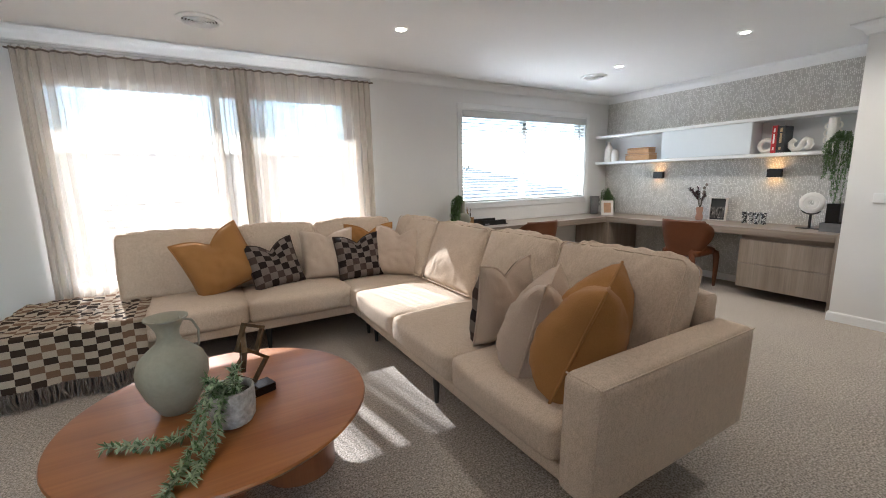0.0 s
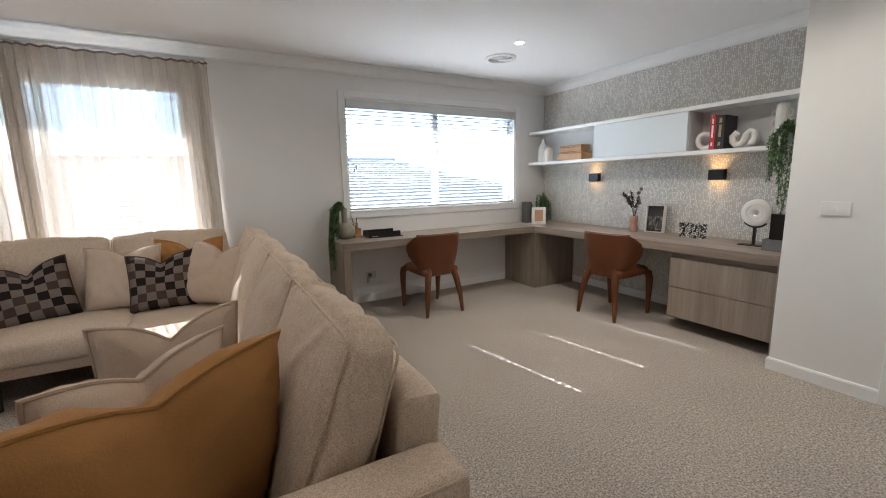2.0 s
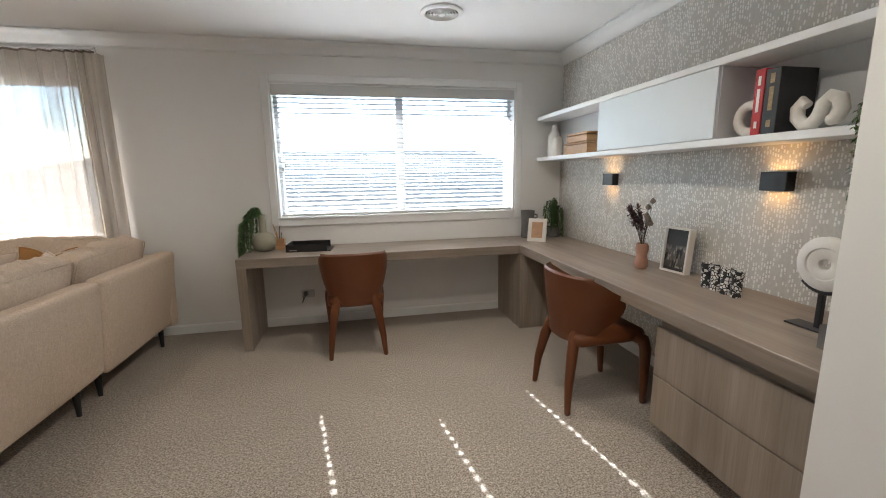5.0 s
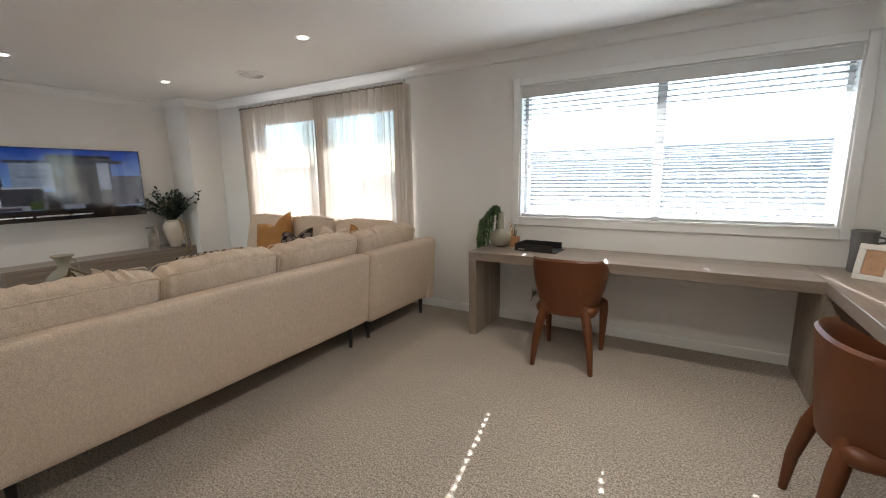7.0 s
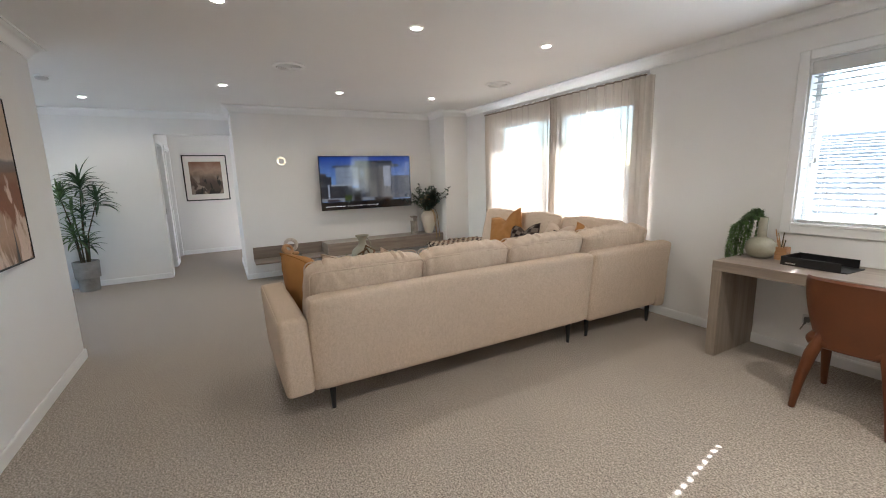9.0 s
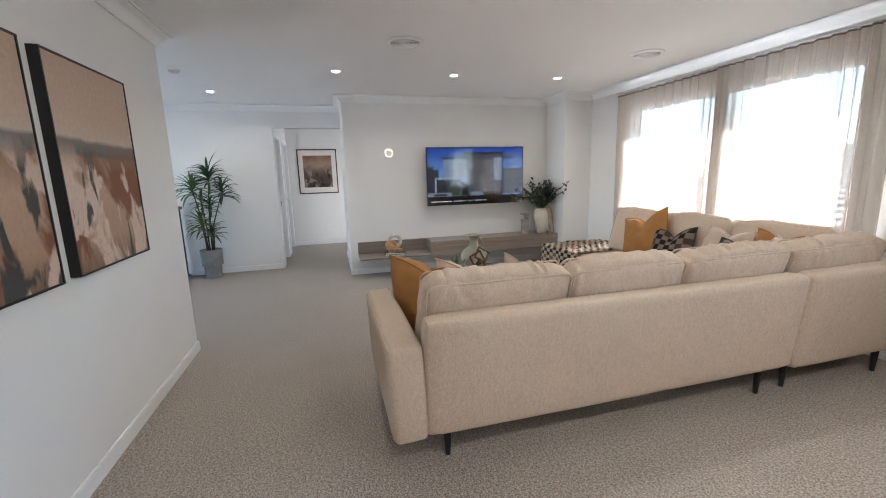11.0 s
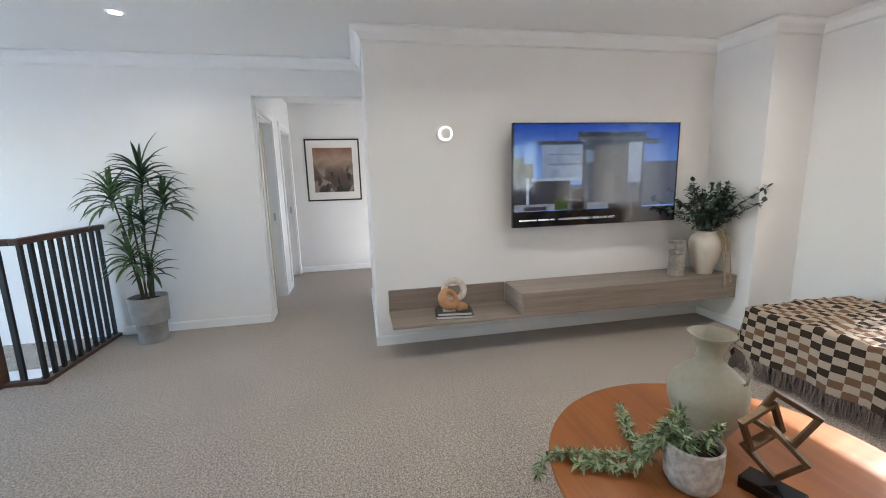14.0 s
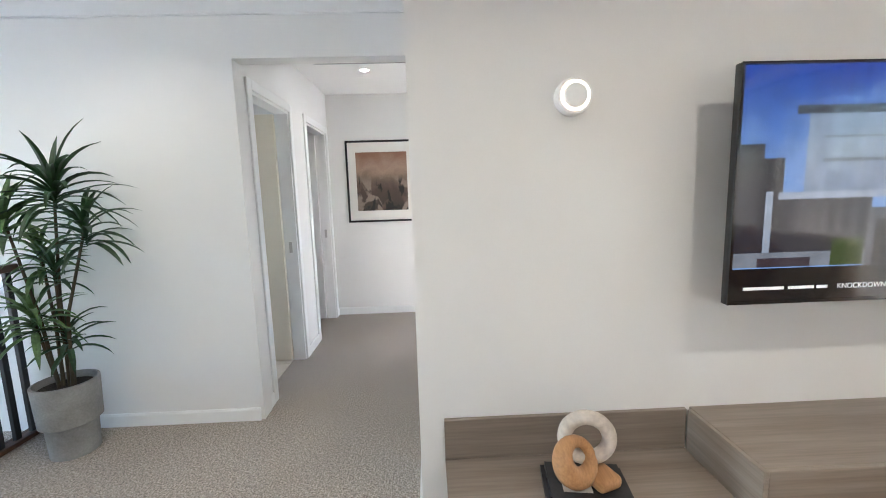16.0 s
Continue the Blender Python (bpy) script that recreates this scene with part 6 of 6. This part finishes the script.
lb = thing("letter_box", "black and grey upright letter holder on the desk", "desk organiser", (5.80, 2.10, D))
part("tray", merged([box(5.70, 5.90, 2.02, 2.03, D, D + 0.085), box(5.70, 5.90, 2.17, 2.18, D, D + 0.085), box(5.70, 5.71, 2.03, 2.17, D, D + 0.085), box(5.89, 5.90, 2.03, 2.17, D, D + 0.085), box(5.71, 5.89, 2.03, 2.17, D, D + 0.01)]), GREYCER, lb, smooth=False)
part("folder", box(5.72, 5.88, 2.05, 2.15, D + 0.011, D + 0.27, 0.003, 1), BLACKGLOSS, lb, smooth=False)

# ---- shelf things ----
Z1 = 1.526
b1 = thing("bottle_vase", "matt white ceramic bottle ornament, taller", "ornament", (6.0, 4.83, Z1), "white bottle ornaments")
part("body", lathe([(0, 0), (0.058, 0), (0.06, 0.01), (0.06, 0.15), (0.052, 0.2), (0.03, 0.235), (0.022, 0.25), (0.021, 0.29), (0.016, 0.29), (0, 0.28)], 32, (6.0, 4.83, Z1)), WHITECER, b1)
b2 = thing("bottle_vase", "matt white ceramic arched ornament, shorter", "ornament", (5.97, 4.70, Z1), "white bottle ornaments")
part("body", lathe([(0, 0), (0.05, 0), (0.052, 0.01), (0.052, 0.11), (0.045, 0.15), (0.03, 0.172), (0.012, 0.182), (0, 0.183)], 32, (5.97, 4.70, Z1)), WHITECER, b2)
bxs = thing("storage_boxes", "honey timber nesting boxes with lids on the shelf", "box", (6.01, 4.30, Z1))
for w, z0, z1, lid in ((0.185, 0.0, 0.075, 0.095), (0.165, 0.0955, 0.15, 0.172)):
    bx_ = part("box", soft_box(6.015 - w * 0.48, 6.015 + w * 0.48, 4.31 - w, 4.31 + w, Z1 + z0, Z1 + z1, 0.008, 0.0, 6, 0.0), BAMBOO, bxs)
    part("lid", soft_box(6.015 - w * 0.49, 6.015 + w * 0.49, 4.31 - w - 0.002, 4.31 + w + 0.002, Z1 + z1 + 0.0005, Z1 + lid, 0.008, 0.0, 6, 0.0), BAMBOO, bx_)
for k, (y, w, h, mat, lab) in enumerate(((2.715, 0.045, 0.285, RED, "red book"), (2.655, 0.065, 0.275, DARKCOVER, "dark brown art book"))):
    b = thing("book", ("tall red hardback book" if k == 0 else "thick dark art book") + " standing on the shelf", "book", (6.0, y, Z1), "books on the shelf")
    part("cover", merged([box(5.93, 6.125, y - w / 2, y - w / 2 + 0.004, Z1, Z1 + h), box(5.93, 6.125, y + w / 2 - 0.004, y + w / 2, Z1, Z1 + h), box(5.926, 5.932, y - w / 2, y + w / 2, Z1, Z1 + h, 0.002, 1)]), mat, b, smooth=False)
    part("pages", box(5.933, 6.12, y - w / 2 + 0.0045, y + w / 2 - 0.0045, Z1 + 0.004, Z1 + h - 0.004), PAPER, b, smooth=False)
    for q, (z0, z1) in enumerate(((0.03, 0.06), (0.10, 0.20), (0.215, 0.255))):
        part("spine_bar", box(5.9245, 5.926, y - w * 0.15, y + w * 0.15, Z1 + z0, Z1 + z1), PAPER if k == 0 else DRIED, b, smooth=False)
rg = single("ring_ornament", moved(tube([(0, 0.062 * math.cos(a), 0.062 * math.sin(a)) for a in [i * 2 * math.pi / 32 for i in range(32)]], 0.022, 12, True), pose(5.99, 2.80, Z1 + 0.084)), WHITECER, "white textured ring ornament on the shelf", "ornament")
spts = [(5.99, 2.545, Z1 + 0.15), (5.99, 2.57, Z1 + 0.175), (5.99, 2.60, Z1 + 0.14), (5.99, 2.595, Z1 + 0.085), (5.99, 2.56, Z1 + 0.045), (5.99, 2.51, Z1 + 0.042), (5.99, 2.475, Z1 + 0.085), (5.99, 2.455, Z1 + 0.15), (5.99, 2.42, Z1 + 0.185), (5.99, 2.375, Z1 + 0.165), (5.99, 2.36, Z1 + 0.105), (5.99, 2.385, Z1 + 0.06), (5.99, 2.42, Z1 + 0.05)]
single("knot_ornament", moved(tube(spts, [0.028] + [0.038] * 11 + [0.03], 14), Matrix.Translation((5.99, 2.50, Z1)) @ Matrix.Scale(0.70, 4) @ Matrix.Translation((-5.99, -2.48, -Z1 - 0.003))), WHITECER, "curved white stone knot ornament on the shelf", "ornament")
hv = thing("handled_vase", "tall white ceramic vase with looped handles", "vase", (6.03, 2.27, Z1))
part("body", lathe([(0, 0), (0.035, 0), (0.04, 0.005), (0.04, 0.31), (0.034, 0.312), (0.032, 0.28), (0, 0.25)], 28, (6.03, 2.27, Z1)), WHITECER, hv)
for s in (-1, 1):
    for z in (0.10, 0.17, 0.24):
        part("handle", tube([(6.03, 2.27 + s * (0.038 + 0.026 * math.sin(a)), Z1 + z - 0.03 * math.cos(a)) for a in [radians(v) for v in range(0, 181, 20)]], 0.008, 8), WHITECER, hv)
hp = thing("hanging_plant", "long trailing green plant hanging from the shelf", "plant", (5.95, 2.10, Z1))
rnd = random.Random(77)
out, ls = ([], []), []
part("pot", lathe([(0, 0), (0.04, 0), (0.05, 0.01), (0.055, 0.08), (0.05, 0.08), (0.045, 0.06), (0, 0.06)], 24, (5.965, 2.15, Z1)), WHITECER, hp)
for k in range(26):
    y = 2.17 + rnd.uniform(-0.11, 0.12)
    x = SF - rnd.uniform(0.015, 0.05)
    L = rnd.uniform(0.2, 0.62) if y < 2.19 else rnd.uniform(0.12, 0.4)
    ls.append([(5.96, 2.15, Z1 + 0.07), (5.93, (y + 2.15) / 2, Z1 + rnd.uniform(0.12, 0.17)), (x, y, Z1 + 0.06), (x, y + rnd.uniform(-0.02, 0.02), Z1 + 0.06 - L * 0.5), (x, y + rnd.uniform(-0.03, 0.03), Z1 + 0.06 - L)])
part("stems", merged([tube(p, 0.0016, 4) for p in ls]), LEAF, hp)
for p in ls:
    foliage_string(out, p, 0.0066, 0.026, 0.012, rnd, 1.0, 0.5)
part("leaves", from_lists(out), LEAF, hp)

# ---- switch and outlet ----
sw = thing("light_switch", "white wall light switch plate", "light switch", (5.355, 1.69, 1.06))
part("plate", box(5.350, 5.3598, 1.622, 1.758, 1.06, 1.14, 0.002, 1), TRIM, sw, smooth=False)
part("rocker", box(5.345, 5.350, 1.683, 1.697, 1.088, 1.112, 0.002, 1), TRIM, sw, smooth=False)
po = thing("power_outlet", "white double power outlet with plug under the desk", "outlet", (3.62, 4.995, 0.27))
part("plate", box(3.58, 3.695, 4.990, 4.9995, 0.26, 0.335, 0.002, 1), PVC, po, smooth=False)
part("plug", box(3.60, 3.635, 4.955, 4.990, 0.285, 0.32, 0.006, 2), GREYCER, po)
part("lead", tube([(3.617, 4.96, 0.285), (3.60, 4.95, 0.25), (3.585, 4.965, 0.22), (3.59, 4.985, 0.24), (3.6, 4.985, 0.28)], 0.004, 6), GREYCER, po)

# ---- paintings ----
LAND = [(0.0, (0.20, 0.12, 0.07)), (0.15, (0.42, 0.27, 0.18)), (0.40, (0.47, 0.32, 0.22)), (0.545, (0.30, 0.17, 0.10)), (0.56, (0.15, 0.13, 0.12)), (0.62, (0.20, 0.175, 0.165)), (0.64, (0.58, 0.46, 0.37)), (0.75, (0.54, 0.40, 0.31)), (1.0, (0.52, 0.37, 0.28))]
for k, x in enumerate((1.655, 2.525)):
    mat = abstract_material("abstract_landscape", LAND, (0.21, 0.075, 0.028), (0.66, 0.50, 0.41), (0.05, 0.047, 0.047), 2.0 + 5 * k, 0.6, 0.06)
    p = thing("painting", "framed abstract landscape canvas in browns and rust", "painting", (x, SY, 0.985), "pair of abstract canvases")
    w, h = 0.75, 1.0
    z = 0.985
    part("frame", merged([box(x - w / 2, x - w / 2 + 0.008, SY, SY + 0.045, z, z + h), box(x + w / 2 - 0.008, x + w / 2, SY, SY + 0.045, z, z + h), box(x - w / 2 + 0.008, x + w / 2 - 0.008, SY, SY + 0.045, z, z + 0.008), box(x - w / 2 + 0.008, x + w / 2 - 0.008, SY, SY + 0.045, z + h - 0.008, z + h)]), BLACKMETAL, p, smooth=False)
    y = SY + 0.041
    part("canvas", slab_picture((x + w / 2 - 0.01, y, z + 0.01), (x - w / 2 + 0.01, y, z + 0.01), (x - w / 2 + 0.01, y, z + h - 0.01), (x + w / 2 - 0.01, y, z + h - 0.01), (0, -0.03, 0)), mat, p, smooth=False)
ART = abstract_material("brown_abstract_print", [(0.0, (0.05, 0.035, 0.028)), (0.35, (0.09, 0.06, 0.045)), (0.55, (0.20, 0.14, 0.10)), (0.72, (0.36, 0.25, 0.18)), (1.0, (0.24, 0.12, 0.07))], (0.13, 0.085, 0.06), (0.28, 0.22, 0.17), (0.02, 0.018, 0.016), 7, 0.5, 0.5)
art = framed("framed_art", "black-framed brown abstract print with white mount", "picture", 0.79, 0.91, pose(FARX + 0.026, 1.015, 1.08, 0, 0, 90), 0.022, 0.025, BLACKMETAL, PAPER, ART, (0.285, 0.13, 0.78))
part("glass", box(-0.372, 0.372, 0.003, 0.005, 0.023, 0.887), GLASS, art, smooth=False)

# ---- console things ----
CB2 = CB + 0.022
CP = pose(-1.47, 2.06, 0, 0, 0, -8)
for k, (z0, z1, w, d, mat) in enumerate(((0.0, 0.022, 0.30, 0.22, DARKCOVER), (0.0225, 0.044, 0.27, 0.20, DARKCOVER))):
    b = thing("magazine", "dark-covered coffee table book lying in the niche", "book", (-1.47, 2.06, CB2 + z0), "stacked books in the niche")
    part("pages", moved(box(-d / 2 + 0.004, d / 2 - 0.004, -w / 2 + 0.004, w / 2 - 0.002, CB2 + z0 + 0.002, CB2 + z1 - 0.002), CP), PAPER, b, smooth=False)
    part("cover", merged([moved(box(-d / 2, d / 2, -w / 2, w / 2, CB2 + z0, CB2 + z0 + 0.002), CP), moved(box(-d / 2, d / 2, -w / 2, w / 2, CB2 + z1 - 0.002, CB2 + z1), CP), moved(box(-d / 2, d / 2, -w / 2, -w / 2 + 0.003, CB2 + z0 + 0.002, CB2 + z1 - 0.002), CP)]), mat, b, smooth=False)
    if k:
        for q, (a, e, f, g2) in enumerate(((-0.06, 0.06, -0.09, 0.01), (-0.02, 0.03, 0.04, 0.09))):
            part("cover_panel", moved(box(a, e, f, g2, CB2 + z1, CB2 + z1 + 0.0006), CP), PAPER if q == 0 else GREYCER, b, smooth=False)
single("timber_link", moved(tube([(0.0, 0.066 * math.cos(a), 0.058 * math.sin(a)) for a in [i * 2 * math.pi / 30 for i in range(30)]], [0.030 + 0.010 * math.sin(i * 2 * math.pi / 30 + 4.2) for i in range(30)], 12, True), pose(-1.46, 2.02, CB2 + 0.044 + 0.094, 0, -30, 30)), BAMBOO, "carved honey timber link ornament on books", "ornament")
single("stone_ring", moved(tube([(0.0, 0.078 * math.cos(a), 0.078 * math.sin(a)) for a in [i * 2 * math.pi / 32 for i in range(32)]], 0.026, 14, True), pose(-1.50, 2.07, CB2 + 0.044 + 0.15, 0, 0, -12)), RINGSTONE, "pale stone ring ornament linked with timber", "ornament")
single("timber_wedge", moved(soft_box(-0.05, 0.05, -0.05, 0.05, 0, 0.05, 0.02, 0.0, 6, 0.003), pose(-1.45, 2.11, CB2 + 0.0446, 0, 0, 20)), BAMBOO, "small honey timber foot of the ornament", "ornament")

sb_ = thing("stone_bookend", "rough brown marble block with cut slots", "ornament", (-1.47, 4.09, CT))
part("block", merged([box(-1.52, -1.42, 4.04, 4.13, CT, CT + 0.19, 0.004, 1), box(-1.52, -1.42, 4.095, 4.13, CT + 0.19, CT + 0.29, 0.003, 1), box(-1.52, -1.42, 4.03, 4.13, CT + 0.285, CT + 0.31, 0.003, 1), box(-1.515, -1.425, 4.035, 4.095, CT + 0.195, CT + 0.225, 0.003, 1)]), STONE, sb_, smooth=False)

EX, EY = -1.46, 4.36
ev = thing("vase", "tall cream ceramic urn vase on the console", "vase", (EX, EY, CT))
part("body", lathe([(0, 0), (0.065, 0), (0.07, 0.006), (0.105, 0.13), (0.132, 0.24), (0.130, 0.30), (0.105, 0.345), (0.085, 0.36), (0.088, 0.372), (0.094, 0.385), (0.086, 0.386), (0.075, 0.36), (0, 0.33)], 40, (EX, EY, CT)), CREAMCER, ev)
eb = thing("dried_bouquet", "eucalyptus branches with dried flowers and hanging tassels", "dried flowers", (EX, EY, CT + 0.36))
rnd = random.Random(41)
out, ls, out2 = ([], []), [], ([], [])
for k in range(46):
    a, e = rnd.uniform(0, 6.28), rnd.uniform(0.3, 1.4)
    L = rnd.uniform(0.24, 0.50)
    tip = Vector((EX + L * math.cos(a) * math.cos(e), EY + L * math.sin(a) * math.cos(e) * 1.15, CT + 0.38 + L * math.sin(e)))
    tip.y = min(tip.y, 4.52) if tip.x < -1.15 else tip.y
    tip.x = max(tip.x, TVX + 0.03)
    mid = Vector((EX, EY, CT + 0.36)).lerp(tip, 0.5) + Vector((0, 0, 0.05))
    ls.append([Vector((EX + rnd.uniform(-0.03, 0.03), EY + rnd.uniform(-0.03, 0.03), CT + 0.34)), mid, tip])
ls.append([Vector((EX, EY, CT + 0.34)), Vector((EX + 0.2, EY + 0.1, CT + 0.62)), Vector((-1.13, 4.62, CT + 0.78))])
ls.append([Vector((EX, EY, CT + 0.34)), Vector((EX + 0.22, EY + 0.08, CT + 0.55)), Vector((-1.12, 4.58, CT + 0.66))])
part("branch", merged([tube(p, 0.0025, 5) for p in ls]), STEM, eb)
for p in ls:
    for a, b in zip(p[:-1], p[1:]):
        n = 9
        for q in range(n):
            if a is p[0] and q < 4:
                continue
            c = a.lerp(b, q / n)
            for s in (1, -1):
                w = Vector((rnd.gauss(0, 1), rnd.gauss(0, 1), rnd.gauss(0.1, 0.6))).normalized()
                c2 = c + w * 0.05
                if c2.y > 4.545 and c2.x < -1.17:
                    w.y = -abs(w.y)
                if c2.x < TVX + 0.05:
                    w.x = abs(w.x)
                blades(out, c, w, rnd.uniform(0.038, 0.062), rnd.uniform(0.026, 0.042), 0.2, 3, 0.1)
part("eucalyptus_leaves", from_lists(out), EUC, eb)
for k in range(40):
    a, r, z = rnd.uniform(-2.2, 1.2), rnd.uniform(0.03, 0.13), rnd.uniform(0.40, 0.66)
    c = Vector((EX + abs(r * math.cos(a)) * 0.9, EY + r * math.sin(a), CT + z))
    foliage_string(out2, [Vector((EX, EY, CT + 0.36)).lerp(c, 0.55), c], 0.006, 0.022, 0.008, rnd, 1.0, 0.2)
part("dried_grass", from_lists(out2), DRIED, eb)
for k in range(12):
    a, r, z = rnd.uniform(-2.4, -0.2), rnd.uniform(0.07, 0.16), rnd.uniform(0.48, 0.66)
    part("billy_button", lathe([(0, -0.016), (0.012, -0.011), (0.016, 0), (0.012, 0.011), (0, 0.016)], 10, (EX + abs(r * math.cos(a)), EY + r * math.sin(a), CT + z)), DRIED, eb)
tass = []
for k in range(7):
    y = EY + 0.06 + rnd.uniform(-0.03, 0.04)
    x = EX + 0.11 + rnd.uniform(0, 0.03)
    e = rnd.uniform(0.0, 0.25) if k < 4 else 0.33
    pts = [(EX + 0.05, EY + 0.03, CT + 0.385), (x - 0.02, y - 0.01, CT + 0.40), (x + 0.02, y, CT + 0.33), (x + 0.03, y + 0.01, CT + 0.22)]
    if k >= 4:
        pts += [(CF + 0.012, y + 0.02, CT + 0.04), (CF + 0.014, y + 0.02, CT - 0.06), (CF + 0.013, y + 0.03, CT - 0.03 - 0.04 * (k - 4))]
    tass.append(tube(pts, 0.006, 6))
part("tassels", merged(tass), DRIED, eb)

# ---- stair and balustrade ----
bal = thing("balustrade", "dark timber handrail with black metal balusters", "balustrade", (-2.1, -0.92, 0))
BY, BX = -0.92, -1.67
part("handrail", box(PX, BX + 0.035, BY - 0.032, BY + 0.032, 1.005, 1.05, 0.008, 2), DARKOAK, bal)
part("handrail", box(BX - 0.032, BX + 0.032, -1.16, BY - 0.033, 1.005, 1.05, 0.008, 2), DARKOAK, bal)
part("bottom_rail", box(PX, BX + 0.035, BY - 0.03, BY + 0.03, 0.0, 0.03, 0.004, 1), DARKOAK, bal)
part("bottom_rail", box(BX - 0.03, BX + 0.03, -1.16, BY - 0.031, 0.0, 0.03, 0.004, 1), DARKOAK, bal)
part("newel_post", box(BX - 0.045, BX + 0.045, -1.25, -1.161, -0.9, 1.05, 0.006, 1), DARKOAK, bal)
part("fascia", box(PX, BX, BY - 0.05, BY - 0.031, -0.27, 0.03), DARKOAK, bal)
for k in range(10):
    x = PX + 0.05 + k * 0.0965
    part("baluster", box(x - 0.017, x + 0.017, BY - 0.012, BY + 0.012, 0.03, 1.005, 0.002, 1), BLACKMETAL, bal, smooth=False)
part("baluster", box(BX - 0.012, BX + 0.012, -1.064, -1.03, 0.03, 1.005, 0.002, 1), BLACKMETAL, bal, smooth=False)
part("stair_handrail", moved(box(-0.03, 0.03, -2.2, 0, -0.045, 0, 0.008, 2), pose(BX, -1.25, 0.96, 36, 0, 0)), DARKOAK, bal)
part("string_board", moved(box(-0.02, 0.02, -2.3, 0, -0.25, 0.06, 0.004, 1), pose(BX, -1.25, 0.0, 36, 0, 0)), DARKOAK, bal)
for k in range(12):
    y = -1.33 - k * 0.12
    dz = (y + 1.25) * math.tan(radians(36))
    part("baluster", box(BX - 0.012, BX + 0.012, y - 0.017, y + 0.017, dz, 0.92 + dz, 0.002, 1), BLACKMETAL, bal, smooth=False)
steps = thing("staircase", "carpeted stair flight going down beside the balustrade", "stairs", (-0.6, -2.4, -2.85))
for k in range(12):
    y1 = -1.25 - k * 0.245
    part("step", box(BX + 0.021, SX - 0.001, y1 - 0.265, y1, -0.178 * (k + 1) - 0.2, -0.178 * (k + 1), 0.006, 1), CARPET, steps, smooth=False)
steps["kind"] = "structure"
part("nosing", box(BX + 0.021, SX - 0.001, -1.262, -1.251, -0.178, -0.002), CARPET, steps, smooth=False)

# ---- rooms off the passage ----
CREAMTILE = plain("cream_tile", (0.62, 0.55, 0.46), 0.3, vary=0.05, scale=4)
setting("bathroom_floor", merged([box(-3.75 + 0.3 * i, -3.455 + 0.3 * i, CY - 0.4 - 0.3 * j, CY - 0.105 - 0.3 * j, 0.0, 0.006) for i in range(3) for j in range(9)]), CREAMTILE, "cream ceramic tiled bathroom floor", "floor")
setting("bathroom_skirting", box(-3.758, -3.745, -2.4, CY - 0.1, 0.006, 0.11), CREAMTILE, "cream tile skirting in bathroom", "skirting")
for name, xa, xb in (("door_1", -3.56, -2.86), ("door_2", -4.74, -4.02)):
    d = thing(name, "white flush door standing open", "door", (xa, CY - 0.05, 0))
    d["kind"] = "structure"
    part("jamb", merged([box(xa, xa + 0.018, CY - 0.10, CY, 0, 2.06), box(xb - 0.018, xb, CY - 0.10, CY, 0, 2.06), box(xa + 0.018, xb - 0.018, CY - 0.10, CY, 2.042, 2.06)]), TRIM, d, smooth=False)
    leaf_ = part("leaf", box(xa + 0.02, xa + 0.056, CY - 0.10 - 0.66, CY - 0.102, 0.012, 2.035, 0.002, 1) if name == "door_1" else box(xa + 0.02, xa + 0.056, CY - 0.80, CY - 0.102, 0.012, 2.035, 0.002, 1), WARMLITPAINT if name == "door_1" else TRIM, d, smooth=False)
    part("latch_plate", box(xa + 0.018, xa + 0.0205, CY - 0.065, CY - 0.04, 0.93, 1.02), CHROME, d, smooth=False)
    part("door_handle", merged([tube([(xa + 0.056, CY - 0.70, 1.0), (xa + 0.10, CY - 0.70, 1.0), (xa + 0.105, CY - 0.60, 1.0)], 0.009, 8)]), CHROME, leaf_, "brushed steel lever handle")
sd1 = thing("door_3", "white flush side door, closed", "door", (5.42, 0.85, 0))
sd1["kind"] = "structure"
part("leaf", box(5.40, 5.436, 0.44, 1.315, 0.012, 2.04, 0.002, 1), TRIM, sd1, smooth=False)
part("jamb", merged([box(5.362, 5.47, 0.42, 0.438, 0, 2.06), box(5.362, 5.47, 1.317, 1.335, 0, 2.06), box(5.362, 5.47, 0.438, 1.317, 2.042, 2.06)]), TRIM, sd1, smooth=False)
bc = thing("bedroom_curtain", "dark taupe full-length curtain in the bedroom", "curtain", (-4.45, -2.3, 0))
bm = bmesh.new()
g = [[bm.verts.new((-4.84 + 0.9 * i / 90, -2.35 + 0.035 * math.sin(i * 0.9), z)) for i in range(91)] for z in (0.02, 2.3)]
for i in range(90):
    bm.faces.new((g[0][i], g[0][i + 1], g[1][i + 1], g[1][i]))
TAUPE = fabric("taupe_curtain", (0.20, 0.16, 0.13), (0.14, 0.11, 0.09), 300)
part("cloth", bm, TAUPE, bc)
st2 = thing("bedside_stool", "small black metal stool in the bedroom", "stool", (-4.5, -0.9, 0))
part("top", box(-4.72, -4.3, -1.1, -0.7, 0.66, 0.70, 0.006, 1), BLACKMETAL, st2)
for x in (-4.69, -4.33):
    for y in (-1.07, -0.73):
        part("leg", tube([(x, y, 0), (x * 0.98 - 0.09, y, 0.66)], 0.012, 8), BLACKMETAL, st2)
